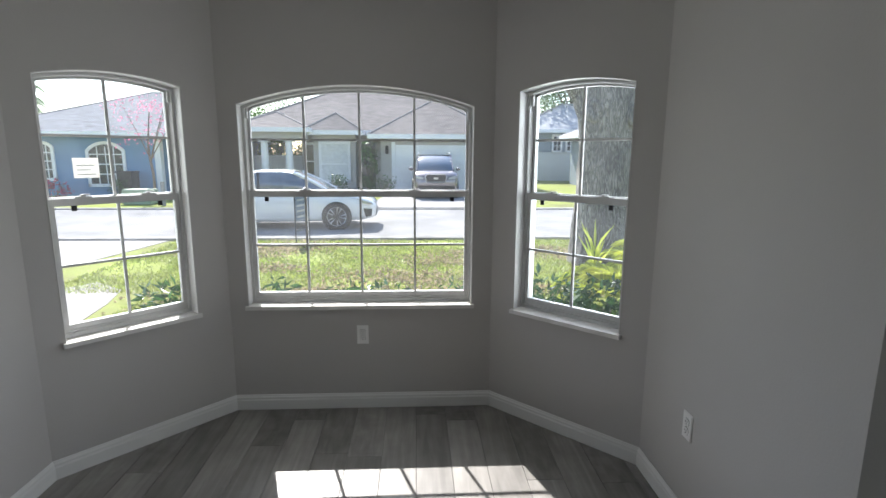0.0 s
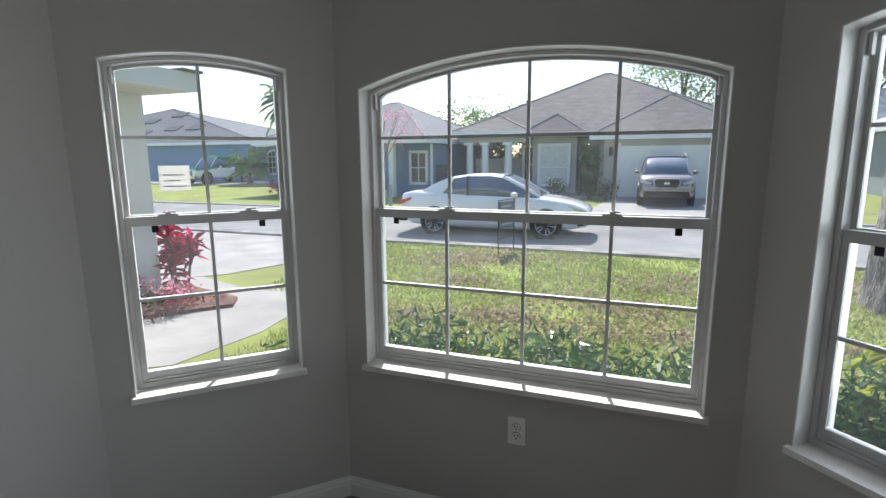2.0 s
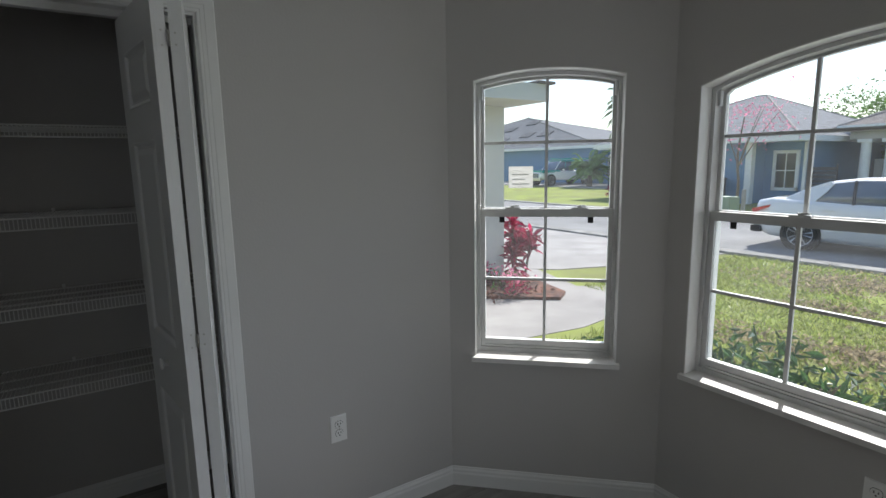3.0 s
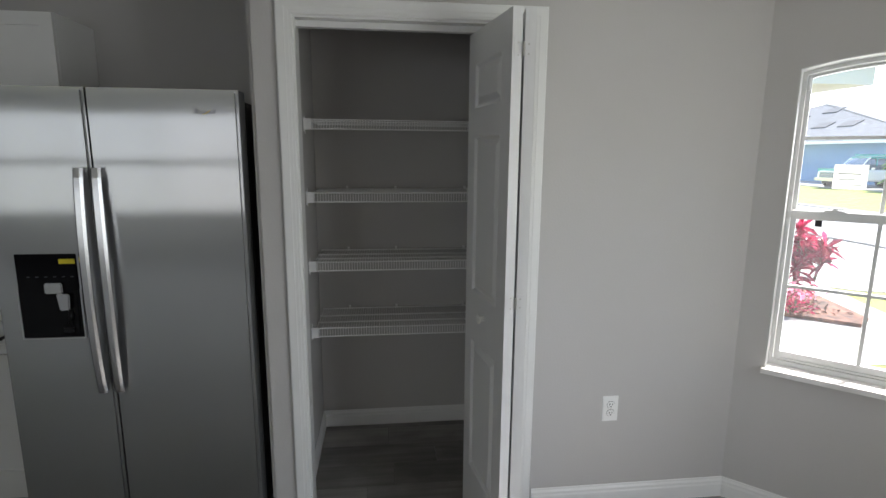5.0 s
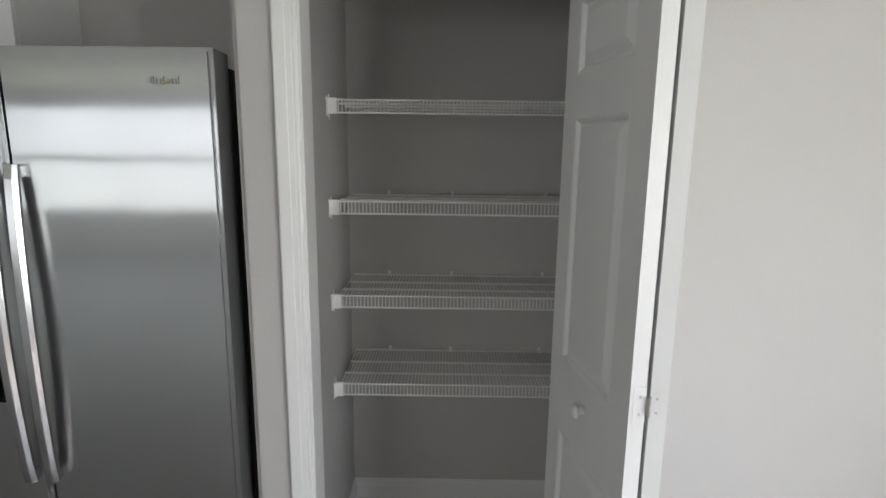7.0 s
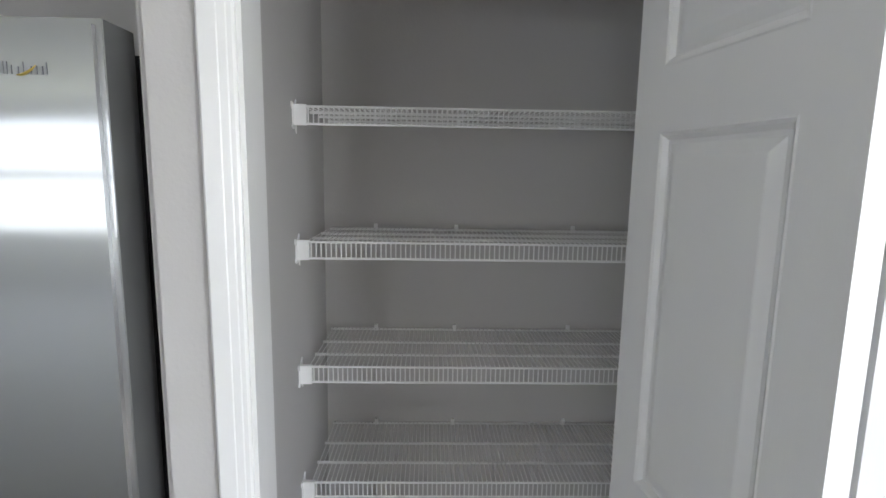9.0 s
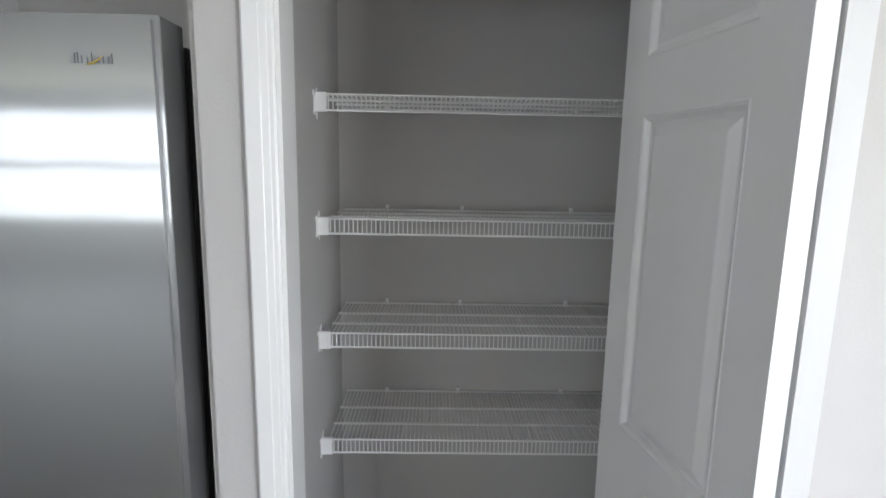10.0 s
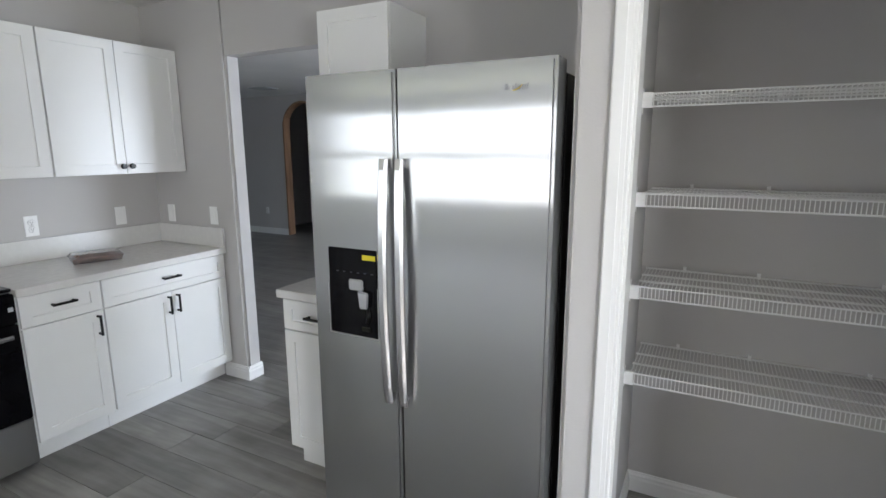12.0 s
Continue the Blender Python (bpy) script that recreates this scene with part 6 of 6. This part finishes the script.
for px, py in ((-43.2, 37.2), (-44.8, 39.7), (-37.6, 38.0), (-42.4, 40.9), (-40.2, 38.0)):
    bm = bmesh.new()
    bm_box(bm, -0.75, -0.5, 0.0, 0.75, 0.5, 0.07)
    part("skylight", bm, DARKGREY, h3, m=pose(px, py, 2.9 + (py - 35.2) * 0.5, 26.5, 0, 0))
# pale house beyond the oak
h4 = thing("house", pose(0, 0, 0), "pale grey-blue house with white trim beyond the oak", "house")
block("wall", (10.2, 23.0, GROUND - 0.05), (30, 34, 2.5), STUCCO_GREY, h4)
hip_roof(h4, 9.6, 30.7, 22.3, 34.7, 2.75, 2.6, 6.2, SHINGLE_W, "x")
# nothing is cut in here: a dark slab stands for the shaded entry
block("entry_shade_slab", (11.65, 22.93, GROUND), (12.95, 23.02, 2.35), DARKGREY, h4)
sd = block("siding", (13.0, 22.92, GROUND + 0.02), (17.0, 23.02, 2.45), HOUSETRIM, h4, "white horizontal lap siding")
for i in range(11):
    block("lap_board", (13.0, 22.895 - 0.0, GROUND + 0.04 + i * 0.245), (17.0, 22.92, GROUND + 0.265 + i * 0.245), HOUSETRIM, sd)
house_window(h4, 11.05, 23.0, 0.4, 2.0, 0.55)
block("porch_post", (11.5, 22.4, GROUND - 0.05), (11.65, 22.55, 2.55), HOUSETRIM, h4)
# two-tone house past the far lawn
h5 = thing("house", pose(0, 0, 0), "two-tone grey and white house with a pale roof", "house")
block("wall", (7.6, 38.0, GROUND - 0.05), (18.0, 46, 1.75), STUCCO_WHITE, h5)
block("upper_wall", (7.6, 37.97, 1.75), (18.0, 46, 3.15), STUCCO_GREY, h5)
hip_roof(h5, 7.0, 18.6, 37.2, 47, 3.3, 2.2, 4.8, SHINGLE_W, "x")
house_window(h5, 10.35, 37.97, 1.85, 2.85, 0.5)
house_window(h5, 11.35, 37.97, 1.85, 2.85, 0.5)

# eave and column of the walker's own entry, seen by the left window
own = thing("entry_porch", pose(0, 0, 0), "white stucco entry column under a tiled eave", "porch")
block("column", (-6.69, 6.0, GROUND - 0.05), (-5.97, 6.72, 2.40), STUCCO_WHITE, own)
block("soffit", (-9.5, 3.9, 2.40), (-5.14, 6.85, 2.63), STUCCO_WHITE, own)
bm = bmesh.new()
for i in range(12):
    y0 = 6.92 - i * 0.28
    bm_box(bm, -9.5, y0 - 0.32, 2.63 + i * 0.105, -5.09 - 0.28 * i, y0, 2.665 + i * 0.105)
part("roof", bm, SHINGLE, own)


# ---- vehicles ----
def loft(bm, stations, sect):
    """Body from stations of (x, ...) with a function that gives a ring of (y, z)."""
    rings = [[bm.verts.new((s[0], y, z)) for y, z in sect(s)] for s in stations]
    n = len(rings[0])
    for a, b in zip(rings, rings[1:]):
        for i in range(n):
            bm.faces.new((a[i], a[(i + 1) % n], b[(i + 1) % n], b[i]))
    bm.faces.new(rings[0][::-1])
    bm.faces.new(rings[-1])


def lower_sect(s):
    x, w, z0, z1 = s
    zm = z0 + (z1 - z0) * 0.5
    half = [(w * 0.90, z0), (w * 0.985, z0 + 0.10), (w, zm), (w * 0.985, z1 - 0.10), (w * 0.93, z1 - 0.02), (w * 0.80, z1 + 0.005), (w * 0.4, z1 + 0.02)]
    return half + [(-y, z) for y, z in reversed(half)]


def upper_sect(s):
    x, w0, w1, z0, z1 = s
    half = [(w0, z0), (w0 * 0.6 + w1 * 0.4, z0 + (z1 - z0) * 0.45), (w1, z1 - 0.05), (w1 * 0.9, z1 - 0.012), (w1 * 0.5, z1)]
    return half + [(-y, z) for y, z in reversed(half)]


def wheel(parent, x, y, r, side, spokes=10):
    bm = bmesh.new()
    n = 28
    prof = [(r * 0.74, -0.10), (r * 0.93, -0.105), (r, -0.075), (r, 0.075), (r * 0.93, 0.105), (r * 0.74, 0.10)]
    rings = [[bm.verts.new((math.cos(a) * p, q, math.sin(a) * p)) for p, q in prof] for a in [2 * math.pi * i / n for i in range(n)]]
    for i in range(n):
        for k in range(len(prof)):
            bm.faces.new((rings[i][k], rings[(i + 1) % n][k], rings[(i + 1) % n][(k + 1) % 6], rings[i][(k + 1) % 6]))
    me = finish("tyre", bm, TYRE, smooth=False)
    w = new("wheel", me)
    w.parent = parent
    w.matrix_basis = pose(x, y, r)
    bm = bmesh.new()
    bm_cyl(bm, (0, -0.02, 0), (0, 0.02, 0), r * 0.74, n=28)
    part("brake_backing", bm, BLACK, w)
    bm = bmesh.new()
    for i in range(spokes):
        a = 2 * math.pi * (i // 2) / (spokes / 2) + (0.22 if i % 2 else -0.22)
        c, s = math.cos(a), math.sin(a)
        c2, s2 = math.cos(a * 1.0 + (0.1 if i % 2 else -0.1)), math.sin(a + (0.1 if i % 2 else -0.1))
        bm_cyl(bm, (c2 * 0.02, side * 0.075, s2 * 0.02), (c * r * 0.72, side * 0.085, s * r * 0.72), 0.018, 0.022, n=5)
    bm_cyl(bm, (0, side * 0.03, 0), (0, side * 0.09, 0), r * 0.14, n=12)
    bm_tube(bm, [(math.cos(t) * r * 0.725, side * 0.088, math.sin(t) * r * 0.725) for t in [2 * math.pi * i / 28 for i in range(29)]], 0.013, n=5, caps=False)
    part("rim", bm, RIM, w)
    return w


def car(name, m, paint, label, low, up, wheels, r, width, roof_from, roof_to, suv=False, category="car"):
    c = thing(name, m, label, category)
    bm = bmesh.new()
    loft(bm, low, lower_sect)
    body = part("body", bm, paint, c, smooth=True)
    bm = bmesh.new()
    loft(bm, up, upper_sect)
    part("windows", bm, CARGLASS, c, "dark windows with sky reflection put into the glass colour", smooth=True)
    # roof skin and pillars over the glass
    ust = [s for s in up if roof_from <= s[0] <= roof_to]
    bm = bmesh.new()
    for a, b in zip(ust, ust[1:]):
        v = [bm.verts.new(p) for p in ((a[0], -a[2] * 1.01, a[4] - 0.045), (b[0], -b[2] * 1.01, b[4] - 0.045), (b[0], -b[2] * 0.9, b[4] + 0.004), (a[0], -a[2] * 0.9, a[4] + 0.004),
                                       (b[0], -b[2] * 0.5, b[4] + 0.014), (a[0], -a[2] * 0.5, a[4] + 0.014), (b[0], b[2] * 0.5, b[4] + 0.014), (a[0], a[2] * 0.5, a[4] + 0.014),
                                       (b[0], b[2] * 0.9, b[4] + 0.004), (a[0], a[2] * 0.9, a[4] + 0.004), (b[0], b[2] * 1.01, b[4] - 0.045), (a[0], a[2] * 1.01, a[4] - 0.045))]
        for q in ((0, 1, 2, 3), (3, 2, 4, 5), (5, 4, 6, 7), (7, 6, 8, 9), (9, 8, 10, 11)):
            bm.faces.new([v[k] for k in q])
    bmesh.ops.remove_doubles(bm, verts=bm.verts, dist=0.001)
    part("roof", bm, paint, c, smooth=True)
    for side in (-1, 1):
        bm = bmesh.new()
        for a, b in zip(up, up[1:]):
            if b[0] <= roof_from + 0.01 or a[0] >= roof_to - 0.01:
                bm_tube(bm, [(a[0], side * a[2] * 0.99, a[4] - 0.02), (b[0], side * b[2] * 0.99, b[4] - 0.02)], 0.035, n=6)
        part("pillar", bm, paint, c)
        mid = [s for s in up if s[0] <= (roof_from + roof_to) / 2 + 0.25][-1]
        bm = bmesh.new()
        bm_tube(bm, [(mid[0], side * (mid[1] + 0.004), mid[3]), (mid[0] - 0.03, side * (mid[1] * 0.6 + mid[2] * 0.4 + 0.012), mid[3] + (mid[4] - mid[3]) * 0.45), (mid[0] - 0.06, side * (mid[2] + 0.005), mid[4] - 0.05)], 0.028, n=6)
        part("door_pillar", bm, BLACK, c)
        fr_ = [s for s in up if s[0] < roof_to + 0.55][-1]
        bm = bmesh.new()
        bmesh.ops.create_uvsphere(bm, u_segments=10, v_segments=8, radius=1.0, matrix=pose(fr_[0] - 0.15, side * (width / 2 + 0.06), fr_[3] + 0.07) @ Matrix.Diagonal((0.09, 0.11, 0.075, 1)))
        part("mirror", bm, paint, c, smooth=True)
        for wx in wheels:
            bm = bmesh.new()
            bm_cyl(bm, (wx, side * (width / 2 - 0.14), r), (wx, side * (width / 2 + 0.004), r), r * 1.14, n=26)
            part("wheel_arch", bm, BLACK, c)
            wheel(c, wx, side * (width / 2 - 0.09), r, side)
        for hx in ((roof_from + roof_to) / 2 - 0.55, (roof_from + roof_to) / 2 + 0.45):
            block("door_handle", (hx - 0.11, side * width / 2 - 0.012, mid[3] - 0.13), (hx + 0.11, side * width / 2 + 0.022, mid[3] - 0.10), paint, c, bevel=0.008)
    return c


low = [(-2.32, 0.62, 0.45, 0.88), (-2.22, 0.78, 0.34, 0.98), (-1.95, 0.85, 0.24, 1.03), (-1.3, 0.88, 0.20, 1.01), (0.0, 0.885, 0.19, 0.97), (0.9, 0.885, 0.20, 0.95), (1.5, 0.87, 0.21, 0.89), (1.95, 0.82, 0.23, 0.80), (2.2, 0.70, 0.27, 0.70), (2.32, 0.55, 0.32, 0.60)]
up = [(-1.72, 0.68, 0.60, 0.98, 1.04), (-1.35, 0.77, 0.62, 0.98, 1.23), (-0.95, 0.80, 0.60, 0.97, 1.385), (-0.5, 0.82, 0.59, 0.95, 1.445), (0.0, 0.82, 0.59, 0.94, 1.45), (0.3, 0.82, 0.60, 0.94, 1.41), (0.8, 0.82, 0.64, 0.92, 1.17), (1.2, 0.78, 0.70, 0.88, 0.95)]
sedan = car("sedan", pose(-3.17, 14.15, GROUND - 0.004, 0, 0, 1.5), CARWHITE, "white four-door sedan parked along the street", low, up, (-1.33, 1.37), 0.325, 1.77, -0.95, 0.3)
for s in (-1, 1):
    bm = bmesh.new()
    rim_ = [(-1.80, 0.70, 0.985), (-1.16, 0.808, 0.975), (-0.98, 0.72, 1.20), (-0.90, 0.625, 1.345), (-1.02, 0.622, 1.355), (-1.38, 0.64, 1.205)]
    inner = [bm.verts.new((x, s * (y - 0.03), z - 0.01)) for x, y, z in rim_]
    outer = [bm.verts.new((x, s * (y + 0.012), z)) for x, y, z in rim_]
    bm.faces.new(outer)
    for i in range(6):
        bm.faces.new((outer[i], outer[(i + 1) % 6], inner[(i + 1) % 6], inner[i]))
    part("rear_pillar", bm, CARWHITE, sedan)
    bm = bmesh.new()
    bm_prism(bm, [(-2.30, 0.80), (-1.92, 0.90), (-1.98, 0.83), (-2.28, 0.70)], "y", s * 0.60, s * 0.862)
    part("tail_lamp", bm, REDLAMP, sedan, "red tail lamp", bevel=0.006)
    bm = bmesh.new()
    bm_prism(bm, [(1.78, 0.78), (2.24, 0.66), (2.26, 0.61), (1.95, 0.66)], "y", s * 0.50, s * 0.80)
    part("head_lamp", bm, LAMPCLEAR, sedan, "clear head lamp", bevel=0.006)
    bm = bmesh.new()
    bm_prism(bm, [(2.02, 0.52), (2.24, 0.50), (2.22, 0.33), (2.08, 0.30)], "y", s * 0.56, s * 0.79)
    part("vent", bm, BLACK, sedan, "black corner vent", bevel=0.006)
block("grille", (2.22, -0.5, 0.30), (2.335, 0.5, 0.50), BLACK, sedan, bevel=0.02)
block("rear_bumper_vent", (-2.32, -0.84, 0.30), (-2.1, 0.84, 0.44), BLACK, sedan, bevel=0.02)
slow = [(-2.45, 0.80, 0.42, 1.02), (-2.3, 0.93, 0.30, 1.10), (-1.2, 0.96, 0.26, 1.12), (0.8, 0.96, 0.26, 1.12), (1.5, 0.95, 0.28, 1.12), (2.1, 0.92, 0.30, 1.06), (2.38, 0.82, 0.34, 0.92), (2.47, 0.72, 0.40, 0.80)]
sup = [(-2.38, 0.84, 0.70, 1.08, 1.25), (-2.2, 0.86, 0.70, 1.08, 1.70), (-1.5, 0.88, 0.72, 1.10, 1.78), (-0.3, 0.88, 0.72, 1.10, 1.80), (0.5, 0.88, 0.72, 1.10, 1.76), (1.0, 0.87, 0.74, 1.10, 1.48), (1.5, 0.83, 0.78, 1.08, 1.16)]
suv = car("suv", pose(1.0, 23.9, GROUND + 0.056, 0, 0, -90), CARGREY, "dark grey sport utility vehicle parked on a driveway", slow, sup, (-1.42, 1.47), 0.37, 1.92, -2.2, 0.5, True)
block("grille", (2.40, -0.42, 0.70), (2.52, 0.42, 0.98), BLACK, suv, "black mesh grille with bright surround", bevel=0.03)
bm = bmesh.new()
bm_tube(bm, [(2.525, y, z) for y, z in ((-0.44, 0.90), (-0.36, 1.0), (0.36, 1.0), (0.44, 0.90), (0.36, 0.69), (-0.36, 0.69), (-0.44, 0.90))], 0.016, n=6)
part("grille_surround", bm, CHROME, suv)
block("bumper_cover", (2.38, -0.75, 0.34), (2.50, 0.75, 0.55), BLACK, suv, bevel=0.03)
block("emblem", (2.518, -0.09, 0.80), (2.53, 0.09, 0.88), CHROME, suv, bevel=0.005)
for s in (-1, 1):
    bm = bmesh.new()
    bm_prism(bm, [(s * 0.50, 0.86), (s * 0.88, 0.97), (s * 0.90, 0.86), (s * 0.52, 0.78)], "x", 2.14, 2.47)
    part("head_lamp", bm, LAMPCLEAR, suv, "clear head lamp", bevel=0.006)
    bm = bmesh.new()
    bm_tube(bm, [(-1.9, s * 0.68, 1.80), (-1.7, s * 0.68, 1.87), (0.2, s * 0.68, 1.87), (0.45, s * 0.68, 1.78)], 0.02, n=6)
    part("roof_rail", bm, CHROME, suv)
# work pickup far along the street
plow = [(-2.8, 0.90, 0.55, 1.10), (-2.6, 0.97, 0.45, 1.12), (0.0, 0.98, 0.40, 1.14), (1.3, 0.98, 0.42, 1.16), (2.3, 0.95, 0.45, 1.14), (2.7, 0.90, 0.50, 1.05), (2.8, 0.80, 0.55, 0.95)]
pup = [(-0.55, 0.90, 0.74, 1.12, 1.75), (-0.3, 0.90, 0.74, 1.12, 1.90), (0.6, 0.90, 0.74, 1.12, 1.92), (0.85, 0.90, 0.75, 1.14, 1.80), (1.35, 0.88, 0.82, 1.14, 1.22)]
truck = car("pickup_truck", pose(-29.9, 32.4, GROUND + 0.056, 0, 0, -95), CARWHITE, "white and teal work pickup with a roof rack", plow, pup, (-1.75, 1.85), 0.42, 1.96, -0.55, 0.6, True, "truck")
block("bonnet_band", (0.9, -0.96, 0.98), (2.72, 0.96, 1.20), CARTEAL, truck, "teal bonnet", bevel=0.03)
for s in (-1, 1):
    block("side_band", (-2.68, s * 0.99 - 0.012, 0.52), (0.95, s * 0.99 + 0.012, 1.02), CARWHITE, truck, "white side panel", bevel=0.01)
block("cab_band", (-0.6, -0.80, 1.84), (0.7, 0.80, 1.955), CARTEAL, truck, "teal roof", bevel=0.02)
block("grille", (2.70, -0.62, 0.62), (2.83, 0.62, 0.96), CARGLASS, truck, "dark front grille", bevel=0.02)
block("bumper", (2.66, -0.93, 0.40), (2.90, 0.93, 0.60), CHROME, truck, "bright front bumper", bevel=0.03)
bm = bmesh.new()
for x in (-2.6, -0.9, 0.3):
    bm_box(bm, x, -0.85, 1.98, x + 0.06, 0.85, 2.04)
    for y in (-0.85, 0.80):
        bm_box(bm, x, y, 1.05, x + 0.05, y + 0.05, 1.98)
bm_box(bm, -2.7, -0.3, 2.04, 0.9, -0.2, 2.12)
bm_box(bm, -2.7, 0.1, 2.04, 0.9, 0.2, 2.12)
part("ladder_rack", bm, CARTEAL, truck)

# ---- street furniture ----
sg = thing("yard_sign", pose(-2.22, 11.45, GROUND - 0.02, 0, 0, 74), "small dark lettered yard sign in a wire frame", "sign")
bm = bmesh.new()
for x in (-0.3, 0.3):
    bm_cyl(bm, (x, 0, -0.05), (x, 0, 1.05), 0.012, n=6)
for z in (0.30, 0.62, 1.05):
    bm_cyl(bm, (-0.3, 0, z), (0.3, 0, z), 0.010, n=6)
part("frame", bm, BLACKMETAL, sg)
bd = block("board", (-0.28, -0.008, 0.50), (0.28, 0.008, 1.03), SIGNB, sg, "grey lettered panel")
for i in range(4):
    block("text_bar", (-0.22, -0.011, 0.56 + 0.115 * i), (0.22 - 0.05 * (i % 2), -0.0085, 0.60 + 0.115 * i), VENT, bd)


def mailbox(x, y, rz, mat, label):
    mb_ = thing("mailbox", pose(x, y, GROUND - 0.02, 0, 0, rz), label, "mailbox")
    block("post", (-0.05, -0.05, -0.05), (0.05, 0.05, 1.05), mat, mb_)
    bm = bmesh.new()
    bm_prism(bm, [(-0.11, 1.05), (0.11, 1.05), (0.11, 1.18)] + [(0.11 * math.cos(a), 1.18 + 0.10 * math.sin(a)) for a in [math.pi * i / 8 for i in range(1, 8)]] + [(-0.11, 1.18)], "x", -0.26, 0.26)
    part("box", bm, mat, mb_)
    block("flag", (0.0, 0.112, 1.15), (0.14, 0.122, 1.20), REDLAMP, mb_)


mailbox(-13.6, 11.5, 90, STUCCO_GREY, "grey mailbox on a post by the kerb")
mailbox(9.1, 18.6, 90, BLACKMETAL, "black mailbox on a post by the far kerb")
mailbox(7.3, 19.4, 90, HOUSETRIM, "white mailbox post on the far verge")
tr_ = thing("transformer_box", pose(-10.0, 20.2, GROUND - 0.02), "pale green utility box on the far verge", "utility box")
block("cabinet", (-0.5, -0.35, 0), (0.5, 0.35, 0.55), material("utility_green", (0.30, 0.38, 0.28), 0.6), tr_, bevel=0.03)
bl = thing("bollard", pose(-8.9, 19.6, GROUND - 0.02), "short pale post on the far verge", "post")
bm = bmesh.new()
bm_cyl(bm, (0, 0, 0), (0, 0, 0.85), 0.07)
part("post", bm, CONCRETE, bl)
bn = thing("wheelie_bin", pose(-12.1, 23.4, GROUND - 0.02), "black wheeled refuse bin by the blue house", "bin")
bm = bmesh.new()
loft(bm, [(-0.3, 0.28, 0.05, 1.0), (0.3, 0.3, 0.05, 1.05)], lambda s: [(-s[1], s[2]), (s[1], s[2]), (s[1] * 1.1, s[3]), (-s[1] * 1.1, s[3])])
part("bin", bm, BLACK, bn)
block("lid", (-0.36, -0.36, 1.03), (0.36, 0.36, 1.10), BLACK, bn, bevel=0.02)
block("base", (-0.28, -0.25, 0.0), (0.28, 0.25, 0.05), BLACK, bn)


# ---- floor: laid planks ----
structure(block("floor", (LX - T - 2.0, -10.1, GROUND + 0.01), (5.14, 1.62, -0.006), SUBFLOOR), "dark sub-floor under grey plank flooring", "floor")
structure(block("floor_living", (LX - T - 2.0, 1.62, GROUND + 0.01), (XB - T, 3.0, -0.006), SUBFLOOR), "dark sub-floor under grey plank flooring", "floor")
floor_bay = raw("floor_bay", [(-2.5, 1.6, -0.006), (XR + 0.1, 1.6, -0.006), (XR + 0.1, 2.85, -0.006), (0.75, 3.50, -0.006), (-0.95, 3.50, -0.006), (XW - 0.1, 2.85, -0.006), (XW - 0.1, 2.02, -0.006), (-2.5, 2.02, -0.006)], [(0, 1, 2, 3, 4, 5, 6, 7)], SUBFLOOR)
structure(floor_bay, "dark sub-floor of the bay under grey plank flooring", "floor")
planks = new("floor_planks")
structure(planks, "grey oak-look plank flooring laid along the room", "floor")
PWID, PLEN = 0.180, 1.22
bm = bmesh.new()
bm_box(bm, 0.0009, 0.0009, -0.006, PWID - 0.0009, PLEN - 0.0009, 0.0)
bmesh.ops.bevel(bm, geom=[e for e in bm.edges if all(v.co.z > -0.001 for v in e.verts)], offset=0.0012, segments=1, affect="EDGES")
plank_mesh = finish("plank", bm, PLANK)
rng = random.Random(5)
lo_v, lo_f = [], []
nx0, nx1 = int(-2.7 / PWID) - 1, int(1.55 / PWID) + 1


def floor_end(x):
    """How far the boards of a row run towards the bay, under the walls."""
    if x < XW - 0.05:
        return 2.02 if x > -2.5 else 3.0
    if x > XR + 0.05:
        return 1.62
    if x < CL[0]:
        return DL[1] + (x - DL[0]) * (CL[1] - DL[1]) / (CL[0] - DL[0]) + 0.12
    if x > CR[0]:
        return DR[1] + (DR[0] - x) * (CR[1] - DR[1]) / (DR[0] - CR[0]) + 0.12
    return YF + 0.05


for ix in range(nx0, nx1):
    y = -2.5 - rng.uniform(0, PLEN)
    stop = floor_end((ix + 0.5) * PWID)
    while y < stop - 0.02:
        o = new("plank", plank_mesh)
        o.parent = planks
        o.matrix_basis = pose(ix * PWID, y, 0) @ Matrix.Diagonal((1, min(1.0, (stop - y) / PLEN), 1, 1))
        y += PLEN
for ix in range(int(-9.4 / PWID), int(5.1 / PWID)):
    if nx0 <= ix < nx1:
        ya, yb = (-10.0, -3.72)
        if ix * PWID > -2.4:
            continue
    else:
        ya, yb = (-10.0, 3.0) if ix < nx0 else (-7.0, 1.6)
    y = ya - rng.uniform(0, PLEN)
    while y < yb:
        a, b = max(y, ya) + 0.0009, min(y + PLEN, yb) - 0.0009
        if b > a:
            k = len(lo_v)
            x0, x1 = ix * PWID + 0.0009, (ix + 1) * PWID - 0.0009
            lo_v += [(x0, a, 0), (x1, a, 0), (x1, b, 0), (x0, b, 0), (x0, a, -0.006), (x1, a, -0.006), (x1, b, -0.006), (x0, b, -0.006)]
            lo_f += [(k, k + 1, k + 2, k + 3), (k, k + 4, k + 5, k + 1), (k + 1, k + 5, k + 6, k + 2), (k + 2, k + 6, k + 7, k + 3), (k + 3, k + 7, k + 4, k)]
        y += PLEN
rest = raw("plank_rest", lo_v, lo_f, PLANK, planks)
rest["kind"] = "stuff"
